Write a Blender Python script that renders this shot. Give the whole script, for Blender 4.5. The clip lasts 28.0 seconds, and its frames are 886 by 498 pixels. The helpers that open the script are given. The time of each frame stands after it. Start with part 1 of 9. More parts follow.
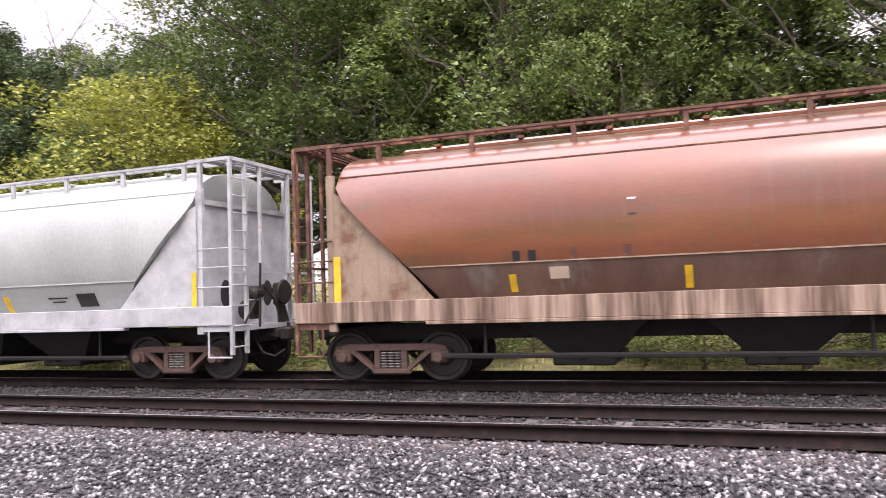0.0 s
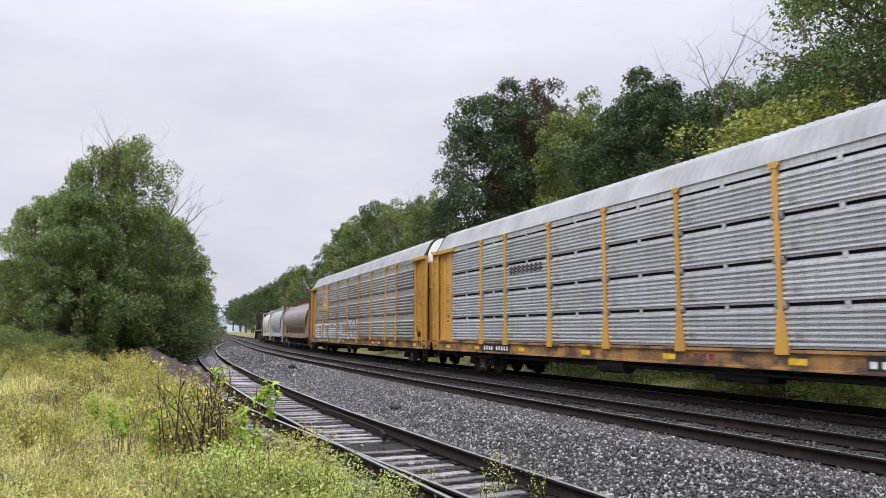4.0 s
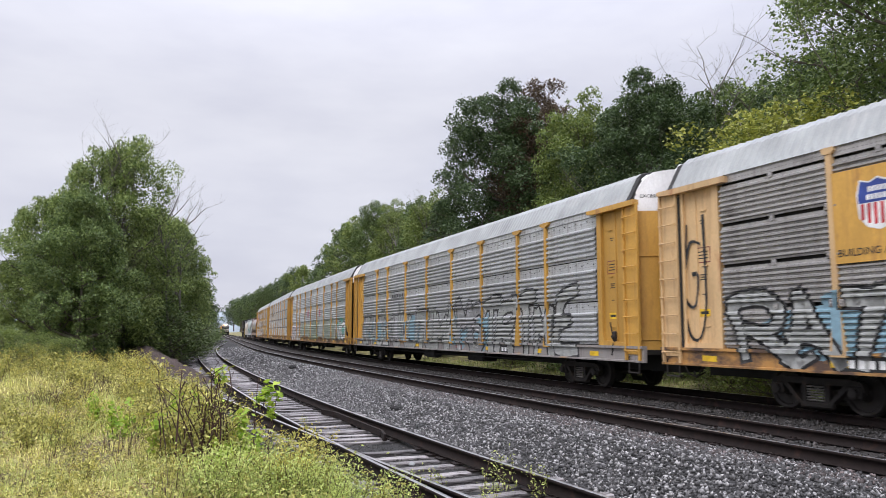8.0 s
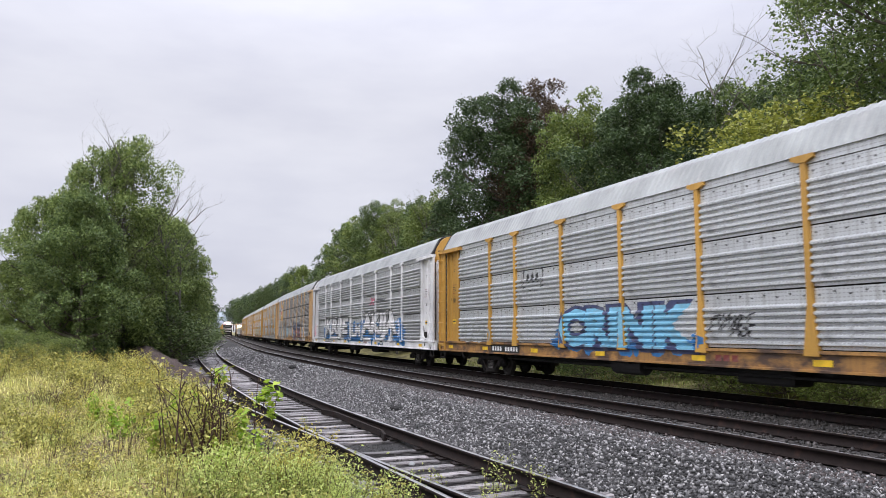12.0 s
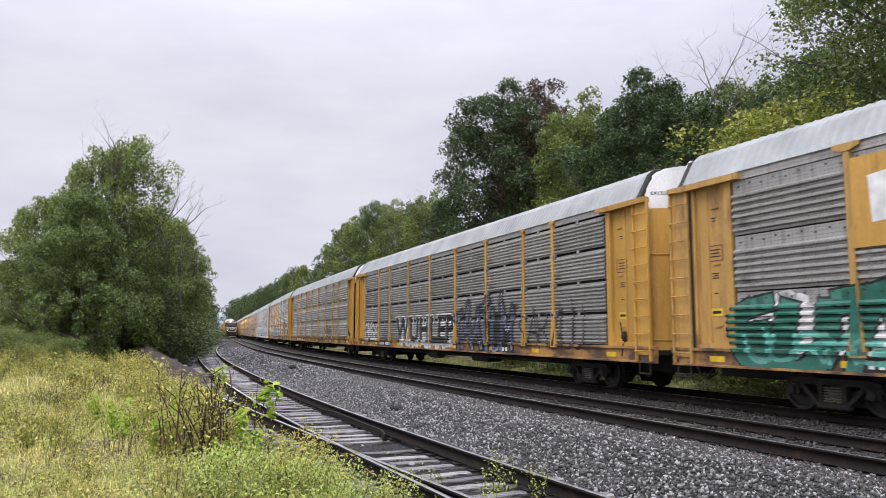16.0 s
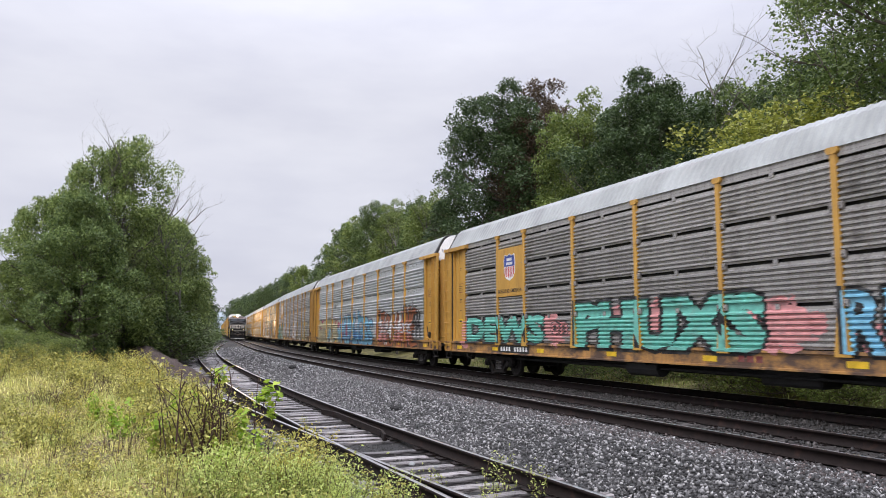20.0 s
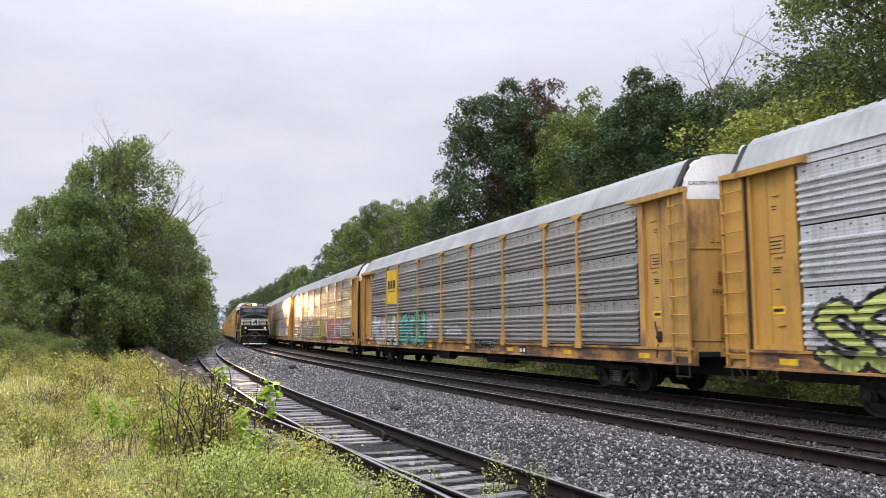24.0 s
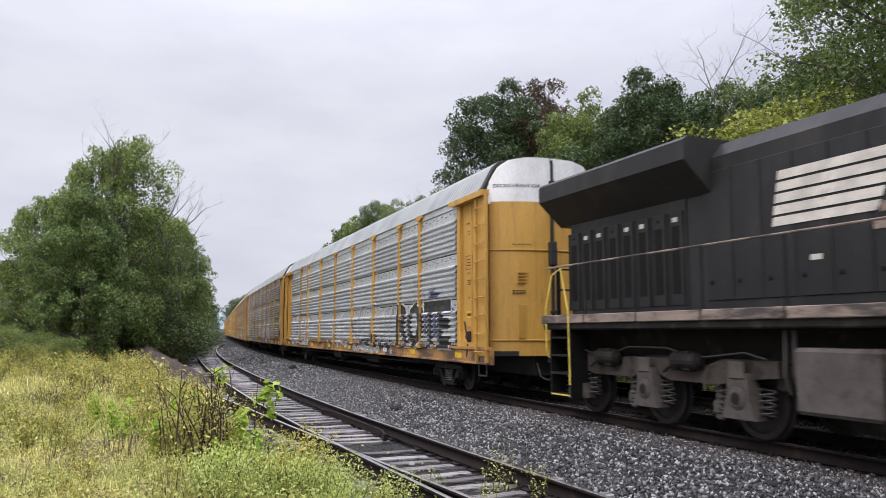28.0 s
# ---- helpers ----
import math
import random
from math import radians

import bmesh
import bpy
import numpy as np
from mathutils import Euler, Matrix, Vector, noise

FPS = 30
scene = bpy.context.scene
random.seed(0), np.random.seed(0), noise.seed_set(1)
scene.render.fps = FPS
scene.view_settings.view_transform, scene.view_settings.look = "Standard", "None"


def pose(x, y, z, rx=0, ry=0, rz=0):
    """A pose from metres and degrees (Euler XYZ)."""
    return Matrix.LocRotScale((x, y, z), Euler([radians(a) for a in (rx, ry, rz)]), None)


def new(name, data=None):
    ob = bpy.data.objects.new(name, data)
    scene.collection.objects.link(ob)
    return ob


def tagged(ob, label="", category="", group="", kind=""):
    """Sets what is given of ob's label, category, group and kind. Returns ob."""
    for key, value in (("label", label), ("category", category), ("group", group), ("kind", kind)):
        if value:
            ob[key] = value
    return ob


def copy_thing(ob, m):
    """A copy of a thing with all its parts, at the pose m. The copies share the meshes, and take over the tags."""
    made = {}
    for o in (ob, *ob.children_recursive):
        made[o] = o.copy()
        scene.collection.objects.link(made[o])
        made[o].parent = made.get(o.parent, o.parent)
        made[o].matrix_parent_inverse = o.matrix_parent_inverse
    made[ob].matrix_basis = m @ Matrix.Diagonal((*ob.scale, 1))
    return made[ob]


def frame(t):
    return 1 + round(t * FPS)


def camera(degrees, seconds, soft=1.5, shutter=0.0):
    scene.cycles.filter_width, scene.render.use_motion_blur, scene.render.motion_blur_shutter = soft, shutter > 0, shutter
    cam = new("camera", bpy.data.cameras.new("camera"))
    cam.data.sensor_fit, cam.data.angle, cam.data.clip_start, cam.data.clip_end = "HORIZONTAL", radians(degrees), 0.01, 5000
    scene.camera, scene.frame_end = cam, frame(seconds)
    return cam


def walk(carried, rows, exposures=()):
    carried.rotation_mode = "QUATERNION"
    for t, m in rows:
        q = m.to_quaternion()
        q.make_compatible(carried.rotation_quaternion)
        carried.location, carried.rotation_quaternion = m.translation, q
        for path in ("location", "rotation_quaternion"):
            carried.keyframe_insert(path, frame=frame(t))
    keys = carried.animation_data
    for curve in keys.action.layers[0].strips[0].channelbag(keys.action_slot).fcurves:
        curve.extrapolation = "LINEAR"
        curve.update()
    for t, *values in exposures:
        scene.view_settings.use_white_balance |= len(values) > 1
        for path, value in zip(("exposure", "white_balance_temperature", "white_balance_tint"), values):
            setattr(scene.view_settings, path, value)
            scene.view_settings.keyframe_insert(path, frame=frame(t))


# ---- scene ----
# World: y runs along the main tracks, x to the right across them, z up; z = 0 is the top of the main rails.
EYE = (0.0, 0.0, 1.473)
cam = camera(61.0, 28.0, soft=0.35, shutter=0.1)
PAN = (
    (0.0, -70.28, 3.41, 2.05), (0.5, -51.17, 3.6, 1.4), (1.0, -36.19, 4.05, 0.9), (1.5, -26.9, 5.12, 0.45),
    (2.0, -23.87, 5.93, 0.1), (2.5, -23.25, 6.13, 0.0), (3.0, -23.1, 6.25, -0.03), (3.5, -23.05, 6.29, -0.03),
    (5.5, -22.99, 6.34, -0.03), (28.0, -22.99, 6.34, -0.03),
)
walk(cam, [(t, pose(*EYE, 90 + p, r, y)) for t, y, p, r in PAN],
     exposures=[(0.0, 0.78, 6950, 22), (0.5, 0.7, 6900, 20), (1.0, 0.6, 6800, 17), (1.5, 0.26, 6650, 13), (2.2, -0.06, 6500, 10), (4.0, -0.1, 6500, 10), (28.0, -0.1, 6500, 10)])

# ---- light: an overcast sky and a weak, very soft sun behind the cloud ----
SUN_EL, SUN_AZ = 50.0, 235.0
world = bpy.data.worlds.new("overcast_sky")
scene.world = world
world.use_nodes = True
wn, wl = world.node_tree.nodes, world.node_tree.links
wn.clear()
w_out = wn.new("ShaderNodeOutputWorld")
w_bg = wn.new("ShaderNodeBackground")
w_bg.inputs["Strength"].default_value = 1.0
sky = wn.new("ShaderNodeTexSky")
sky.sky_type = "NISHITA"
sky.sun_disc = False
sky.sun_elevation, sky.sun_rotation = radians(SUN_EL), radians(SUN_AZ)
w_dim = wn.new("ShaderNodeVectorMath")
w_dim.operation = "SCALE"
w_dim.inputs["Scale"].default_value = 0.07
wl.new(sky.outputs[0], w_dim.inputs[0])
w_co = wn.new("ShaderNodeTexCoord")
w_map = wn.new("ShaderNodeMapping")
w_map.inputs["Scale"].default_value = (1.0, 1.0, 3.2)
wl.new(w_co.outputs["Generated"], w_map.inputs[0])
w_noise = wn.new("ShaderNodeTexNoise")
w_noise.inputs["Scale"].default_value = 2.3
w_noise.inputs["Detail"].default_value = 5
w_noise.inputs["Roughness"].default_value = 0.52
wl.new(w_map.outputs[0], w_noise.inputs["Vector"])
w_ramp = wn.new("ShaderNodeValToRGB")
w_ramp.color_ramp.elements[0].position, w_ramp.color_ramp.elements[1].position = 0.32, 0.68
w_ramp.color_ramp.elements[0].color = (0.7, 0.71, 0.84, 1)
w_ramp.color_ramp.elements[1].color = (0.93, 0.935, 1.03, 1)
wl.new(w_noise.outputs[0], w_ramp.inputs[0])
w_mix = wn.new("ShaderNodeMix")
w_mix.data_type = "RGBA"
w_mix.inputs["Factor"].default_value = 0.9
wl.new(w_dim.outputs[0], w_mix.inputs["A"])
wl.new(w_ramp.outputs[0], w_mix.inputs["B"])
# an overcast sky is brighter overhead than near the horizon
w_sep = wn.new("ShaderNodeSeparateXYZ")
wl.new(w_co.outputs["Generated"], w_sep.inputs[0])
w_up = wn.new("ShaderNodeMapRange")
w_up.interpolation_type = "SMOOTHSTEP"
w_up.inputs["From Min"].default_value, w_up.inputs["From Max"].default_value = 0.25, 1.0
w_up.inputs["To Min"].default_value, w_up.inputs["To Max"].default_value = 1.0, 3.7
wl.new(w_sep.outputs["Z"], w_up.inputs[0])
w_lift = wn.new("ShaderNodeVectorMath")
w_lift.operation = "SCALE"
wl.new(w_mix.outputs["Result"], w_lift.inputs[0])
wl.new(w_up.outputs[0], w_lift.inputs["Scale"])
wl.new(w_lift.outputs[0], w_bg.inputs["Color"])
wl.new(w_bg.outputs[0], w_out.inputs[0])

sun = new("sun", bpy.data.lights.new("sun", "SUN"))
sun.data.energy, sun.data.angle, sun.data.color = 1.5, radians(30), (1.0, 0.96, 0.9)
sun.matrix_basis = pose(0, 0, 60, 90 - SUN_EL, 0, -SUN_AZ + 180)
# ---- materials ----
def material(name, color, rough=0.8, metal=0.0, dark=None, light=None, scale=6.0, fine=60.0, bump=0.25, stretch=(1, 1, 1),
             amount=0.5, spots=None, spot_scale=3.0, spot_edge=0.6, vary=0.0, spec=None, coat=0.0, space="Object", tall=0.01, dots=None, streaks=None):
    """A worn surface: base colour between dark and light in coarse patches, fine grain with relief, and stains of another colour."""
    m = bpy.data.materials.new(name)
    m.use_nodes = True
    n, l = m.node_tree.nodes, m.node_tree.links
    b = n["Principled BSDF"]
    dark = dark or tuple(c * 0.72 for c in color)
    light = light or tuple(min(1, c * 1.22) for c in color)
    co = n.new("ShaderNodeTexCoord")
    mp = n.new("ShaderNodeMapping")
    mp.inputs["Scale"].default_value = stretch
    l.new(co.outputs[space], mp.inputs[0])
    a = n.new("ShaderNodeTexNoise")
    a.inputs["Scale"].default_value, a.inputs["Detail"].default_value = scale, 6
    l.new(mp.outputs[0], a.inputs["Vector"])
    ramp = n.new("ShaderNodeValToRGB")
    e = ramp.color_ramp.elements
    e[0].position, e[1].position = 0.5 - amount * 0.45, 0.5 + amount * 0.45
    e[0].color, e[1].color = (*dark, 1), (*light, 1)
    l.new(a.outputs[0], ramp.inputs[0])
    out = ramp.outputs[0]
    g = n.new("ShaderNodeTexNoise")
    g.inputs["Scale"].default_value, g.inputs["Detail"].default_value = fine, 3
    l.new(mp.outputs[0], g.inputs["Vector"])
    gm = n.new("ShaderNodeMapRange")
    gm.inputs["To Min"].default_value, gm.inputs["To Max"].default_value = 0.8, 1.2
    l.new(g.outputs[0], gm.inputs[0])
    mul = n.new("ShaderNodeVectorMath")
    mul.operation = "SCALE"
    l.new(out, mul.inputs[0])
    l.new(gm.outputs[0], mul.inputs["Scale"])
    out = mul.outputs[0]
    if spots:
        s = n.new("ShaderNodeTexNoise")
        s.inputs["Scale"].default_value, s.inputs["Detail"].default_value = spot_scale, 8
        s.inputs["Roughness"].default_value = 0.65
        l.new(mp.outputs[0], s.inputs["Vector"])
        sm = n.new("ShaderNodeMapRange")
        sm.inputs["From Min"].default_value, sm.inputs["From Max"].default_value = spot_edge - 0.06, spot_edge + 0.08
        l.new(s.outputs[0], sm.inputs[0])
        mx = n.new("ShaderNodeMix")
        mx.data_type = "RGBA"
        l.new(sm.outputs[0], mx.inputs["Factor"])
        l.new(out, mx.inputs["A"])
        mx.inputs["B"].default_value = (*spots, 1)
        out = mx.outputs["Result"]
    if streaks:
        # runs of rust and grime down the surface
        vm2 = n.new("ShaderNodeMapping")
        vm2.inputs["Scale"].default_value = (5.0, 5.0, 0.35)
        l.new(co.outputs[space], vm2.inputs[0])
        st = n.new("ShaderNodeTexNoise")
        st.inputs["Scale"].default_value, st.inputs["Detail"].default_value = 2.2, 7
        l.new(vm2.outputs[0], st.inputs["Vector"])
        sr = n.new("ShaderNodeMapRange")
        sr.inputs["From Min"].default_value, sr.inputs["From Max"].default_value = 0.52, 0.74
        sr.inputs["To Max"].default_value = 0.6
        l.new(st.outputs[0], sr.inputs[0])
        sx = n.new("ShaderNodeMix")
        sx.data_type = "RGBA"
        l.new(sr.outputs[0], sx.inputs["Factor"])
        l.new(out, sx.inputs["A"])
        sx.inputs["B"].default_value = (*streaks, 1)
        out = sx.outputs["Result"]
    if dots:
        # rows of small punched holes
        dm = n.new("ShaderNodeMapping")
        dm.inputs["Scale"].default_value = (0.0, 1 / dots[0], 1 / dots[1])
        l.new(co.outputs[space], dm.inputs[0])
        vo = n.new("ShaderNodeTexVoronoi")
        vo.inputs["Scale"].default_value, vo.inputs["Randomness"].default_value = 1.0, 0.0
        l.new(dm.outputs[0], vo.inputs["Vector"])
        dr = n.new("ShaderNodeMapRange")
        dr.inputs["From Min"].default_value, dr.inputs["From Max"].default_value = 0.13, 0.2
        dr.inputs["To Min"].default_value, dr.inputs["To Max"].default_value = 0.35, 1.0
        l.new(vo.outputs["Distance"], dr.inputs[0])
        dx = n.new("ShaderNodeVectorMath")
        dx.operation = "SCALE"
        l.new(out, dx.inputs[0])
        l.new(dr.outputs[0], dx.inputs["Scale"])
        out = dx.outputs[0]
    if vary:
        oi = n.new("ShaderNodeObjectInfo")
        vm = n.new("ShaderNodeMapRange")
        vm.inputs["To Min"].default_value, vm.inputs["To Max"].default_value = 1 - vary, 1 + vary
        l.new(oi.outputs["Random"], vm.inputs[0])
        vs = n.new("ShaderNodeVectorMath")
        vs.operation = "SCALE"
        l.new(out, vs.inputs[0])
        l.new(vm.outputs[0], vs.inputs["Scale"])
        out = vs.outputs[0]
    l.new(out, b.inputs["Base Color"])
    b.inputs["Roughness"].default_value, b.inputs["Metallic"].default_value = rough, metal
    if spec is not None:
        b.inputs["Specular IOR Level"].default_value = spec
    if coat:
        b.inputs["Coat Weight"].default_value, b.inputs["Coat Roughness"].default_value = coat, 0.22
    if bump:
        bp = n.new("ShaderNodeBump")
        bp.inputs["Strength"].default_value, bp.inputs["Distance"].default_value = bump, tall
        l.new(g.outputs[0], bp.inputs["Height"])
        l.new(bp.outputs[0], b.inputs["Normal"])
    return m


def leaf_material(name, dark, light, rough=0.6):
    """Foliage: each leaf between two greens by its island, a little light coming through."""
    m = bpy.data.materials.new(name)
    m.use_nodes = True
    n, l = m.node_tree.nodes, m.node_tree.links
    b = n["Principled BSDF"]
    geo = n.new("ShaderNodeNewGeometry")
    ramp = n.new("ShaderNodeValToRGB")
    ramp.color_ramp.elements[0].color, ramp.color_ramp.elements[1].color = (*dark, 1), (*light, 1)
    l.new(geo.outputs["Random Per Island"], ramp.inputs[0])
    co = n.new("ShaderNodeTexCoord")
    a = n.new("ShaderNodeTexNoise")
    a.inputs["Scale"].default_value, a.inputs["Detail"].default_value = 0.6, 3
    l.new(co.outputs["Object"], a.inputs["Vector"])
    mr = n.new("ShaderNodeMapRange")
    mr.inputs["To Min"].default_value, mr.inputs["To Max"].default_value = 0.55, 1.45
    l.new(a.outputs[0], mr.inputs[0])
    s = n.new("ShaderNodeVectorMath")
    s.operation = "SCALE"
    l.new(ramp.outputs[0], s.inputs[0])
    l.new(mr.outputs[0], s.inputs["Scale"])
    l.new(s.outputs[0], b.inputs["Base Color"])
    b.inputs["Roughness"].default_value = rough
    tr = n.new("ShaderNodeBsdfTranslucent")
    l.new(s.outputs[0], tr.inputs[0])
    mx = n.new("ShaderNodeMixShader")
    mx.inputs[0].default_value = 0.32
    l.new(b.outputs[0], mx.inputs[1])
    l.new(tr.outputs[0], mx.inputs[2])
    l.new(mx.outputs[0], n["Material Output"].inputs[0])
    return m


# Near black: the shade in the gaps between stones is put into the bed.
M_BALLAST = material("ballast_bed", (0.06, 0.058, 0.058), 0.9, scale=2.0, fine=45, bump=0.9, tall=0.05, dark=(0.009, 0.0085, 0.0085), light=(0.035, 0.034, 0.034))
# Bed below the main tracks, with the shade beneath trains put into its colour.
M_BALLAST_SHADED = material("ballast_dark", (0.03, 0.026, 0.024), 0.92, scale=3.0, fine=45, bump=0.9, tall=0.04)
M_RAIL = material("rusty_rail", (0.016, 0.011, 0.01), 0.8, 0.1, scale=8, fine=90, spots=(0.035, 0.02, 0.016), spot_scale=5, spec=0.2)
M_RAIL_TOP = material("polished_rail_head", (0.55, 0.55, 0.57), 0.28, 0.9, scale=5, fine=120, bump=0.05, stretch=(4, 0.2, 1))
M_TIE = material("weathered_tie", (0.1, 0.09, 0.085), 0.9, scale=5, fine=70, stretch=(0.6, 6, 6), bump=0.6, vary=0.35, spots=(0.03, 0.027, 0.025), spot_scale=4)
M_TIE_OLD = material("silvery_wet_tie", (0.34, 0.315, 0.32), 0.34, scale=5, fine=70, stretch=(0.6, 6, 6), bump=0.6, vary=0.55, spots=(0.035, 0.03, 0.028), spot_scale=5, spot_edge=0.5)
M_GRASS_GROUND = material("meadow_soil", (0.22, 0.2, 0.07), 0.95, scale=1.2, fine=30, dark=(0.045, 0.038, 0.02), light=(0.3, 0.27, 0.1), bump=0.8, tall=0.04)
M_STEEL_DARK = material("grimy_truck_steel", (0.028, 0.024, 0.022), 0.75, 0.25, scale=6, fine=50, spots=(0.06, 0.04, 0.03), spot_scale=4)
M_WHEEL = material("wheel_steel", (0.04, 0.035, 0.033), 0.6, 0.5, scale=6, fine=60)
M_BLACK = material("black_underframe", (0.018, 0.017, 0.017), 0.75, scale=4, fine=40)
M_YELLOW = material("faded_yellow_paint", (0.53, 0.295, 0.06), 0.5, scale=1.6, fine=40, stretch=(1, 1, 0.35), bump=0.08, spots=(0.25, 0.11, 0.04), spot_scale=2.2, spot_edge=0.65, vary=0.14, amount=0.9, streaks=(0.32, 0.165, 0.05))
M_YELLOW_DIRTY = material("grimy_yellow_paint", (0.5, 0.29, 0.08), 0.55, scale=1.3, fine=40, stretch=(1, 1, 0.35), bump=0.08, spots=(0.2, 0.1, 0.05), spot_scale=1.6, spot_edge=0.55, vary=0.1, amount=0.9, streaks=(0.16, 0.09, 0.05))
M_PEACH = material("sun_bleached_yellow_paint", (0.64, 0.43, 0.22), 0.55, scale=1.6, fine=40, stretch=(1, 1, 0.35), bump=0.08, spots=(0.42, 0.2, 0.09), spot_scale=2.0, spot_edge=0.62, vary=0.1, amount=0.9, streaks=(0.34, 0.2, 0.11))
M_SILL = material("rust_stained_yellow_sill", (0.44, 0.23, 0.07), 0.6, scale=1.4, fine=40, stretch=(1, 0.6, 1.2), bump=0.1, spots=(0.09, 0.055, 0.04), spot_scale=1.7, spot_edge=0.49, vary=0.12, amount=0.9, streaks=(0.14, 0.085, 0.055))
M_SILL_GREY = material("paint_worn_grey_sill", (0.27, 0.25, 0.24), 0.6, scale=1.4, fine=40, stretch=(1, 0.6, 1.2), bump=0.1, spots=(0.4, 0.23, 0.09), spot_scale=1.1, spot_edge=0.6, vary=0.12, amount=0.9, streaks=(0.12, 0.09, 0.075))
M_PANEL_GREY = material("weathered_zinc_panel", (0.46, 0.452, 0.445), 0.48, 0.35, scale=1.3, fine=35, stretch=(1, 0.5, 1.5), bump=0.08, spots=(0.13, 0.122, 0.115), spot_scale=1.5, spot_edge=0.6, vary=0.14, amount=0.9, dots=(0.085, 0.0725), streaks=(0.12, 0.1, 0.088))
M_PANEL_DARK = material("sooty_zinc_panel", (0.4, 0.385, 0.375), 0.45, 0.35, scale=1.3, fine=35, stretch=(1, 0.5, 1.5), bump=0.08, spots=(0.15, 0.14, 0.13), spot_scale=1.5, spot_edge=0.6, vary=0.14, amount=0.9, dots=(0.085, 0.0725), streaks=(0.12, 0.1, 0.088))
M_PANEL_MID = material("grey_zinc_panel", (0.52, 0.53, 0.54), 0.45, 0.35, scale=1.3, fine=35, stretch=(1, 0.5, 1.5), bump=0.08, spots=(0.18, 0.18, 0.18), spot_scale=1.5, spot_edge=0.62, vary=0.12, amount=0.9, dots=(0.085, 0.0725), streaks=(0.12, 0.1, 0.088))
M_PANEL_SILVER = material("bright_zinc_panel", (0.62, 0.64, 0.66), 0.42, 0.4, scale=1.3, fine=35, stretch=(1, 0.5, 1.5), bump=0.08, spots=(0.24, 0.24, 0.25), spot_scale=1.5, spot_edge=0.63, vary=0.08, amount=0.9, dots=(0.085, 0.0725), streaks=(0.26, 0.25, 0.25))
M_ROOF = material("white_corrugated_roof", (0.31, 0.325, 0.325), 0.5, 0.1, scale=0.9, fine=30, bump=0.05, spots=(0.34, 0.34, 0.34), spot_scale=1.2, spot_edge=0.62)
M_WHITE = material("white_car_paint", (0.74, 0.74, 0.75), 0.5, scale=1.3, fine=35, bump=0.05, stretch=(1, 1, 0.4), spots=(0.5, 0.47, 0.44), spot_scale=2, spot_edge=0.68)
# ---- mesh helpers ----
class Form:
    """Collects boxes, rods, prisms and sheets into one mesh."""

    def __init__(self):
        self.v, self.f, self.m = [], [], []

    def add(self, verts, faces, mat=0):
        k = len(self.v)
        self.v.extend(verts)
        self.f.extend([tuple(i + k for i in f) for f in faces])
        self.m.extend([mat] * len(faces))
        return self

    def box(self, x0, x1, y0, y1, z0, z1, mat=0, bevel=0.0):
        if bevel <= 0:
            v = [(x, y, z) for x in (x0, x1) for y in (y0, y1) for z in (z0, z1)]
            return self.add(v, [(0, 1, 3, 2), (4, 6, 7, 5), (0, 4, 5, 1), (2, 3, 7, 6), (0, 2, 6, 4), (1, 5, 7, 3)], mat)
        b = min(bevel, (x1 - x0) * 0.45, (y1 - y0) * 0.45, (z1 - z0) * 0.45)
        prof = [(x0 + b, y0), (x1 - b, y0), (x1, y0 + b), (x1, y1 - b), (x1 - b, y1), (x0 + b, y1), (x0, y1 - b), (x0, y0 + b)]
        inner = [(x0 + b, y0 + b), (x1 - b, y0 + b), (x1 - b, y0 + b), (x1 - b, y1 - b), (x1 - b, y1 - b), (x0 + b, y1 - b), (x0 + b, y1 - b), (x0 + b, y0 + b)]
        v = [(x, y, z0) for x, y in inner] + [(x, y, z0 + b) for x, y in prof] + [(x, y, z1 - b) for x, y in prof] + [(x, y, z1) for x, y in inner]
        f = [tuple(range(7, -1, -1)), tuple(range(24, 32))]
        for r in range(3):
            for i in range(8):
                j = (i + 1) % 8
                f.append((r * 8 + i, r * 8 + j, r * 8 + 8 + j, r * 8 + 8 + i))
        return self.add(v, f, mat)

    def rod(self, a, b, r, n=8, mat=0, r2=None):
        a, b = Vector(a), Vector(b)
        r2 = r if r2 is None else r2
        d = (b - a).normalized()
        u = d.orthogonal().normalized()
        w = d.cross(u)
        v = []
        for p, rr in ((a, r), (b, r2)):
            v += [tuple(p + rr * (math.cos(t) * u + math.sin(t) * w)) for t in (2 * math.pi * i / n for i in range(n))]
        f = [(i, (i + 1) % n, n + (i + 1) % n, n + i) for i in range(n)] + [tuple(range(n - 1, -1, -1)), tuple(range(n, 2 * n))]
        return self.add(v, f, mat)

    def lathe(self, axis_a, axis_b, prof, n=20, mat=0):
        """prof: (along 0..1, radius) rings from a to b."""
        a, b = Vector(axis_a), Vector(axis_b)
        d = b - a
        u = d.normalized().orthogonal().normalized()
        w = d.normalized().cross(u)
        v = []
        for s, rr in prof:
            v += [tuple(a + s * d + rr * (math.cos(t) * u + math.sin(t) * w)) for t in (2 * math.pi * i / n for i in range(n))]
        f = []
        for k in range(len(prof) - 1):
            f += [(k * n + i, k * n + (i + 1) % n, k * n + n + (i + 1) % n, k * n + n + i) for i in range(n)]
        f += [tuple(range(n - 1, -1, -1)), tuple(range((len(prof) - 1) * n, len(prof) * n))]
        return self.add(v, f, mat)

    def prism_x(self, prof, x0, x1, mat=0):
        """prof: (y, z) outline, run from x0 to x1."""
        n = len(prof)
        v = [(x0, y, z) for y, z in prof] + [(x1, y, z) for y, z in prof]
        f = [(i, (i + 1) % n, n + (i + 1) % n, n + i) for i in range(n)] + [tuple(range(n - 1, -1, -1)), tuple(range(n, 2 * n))]
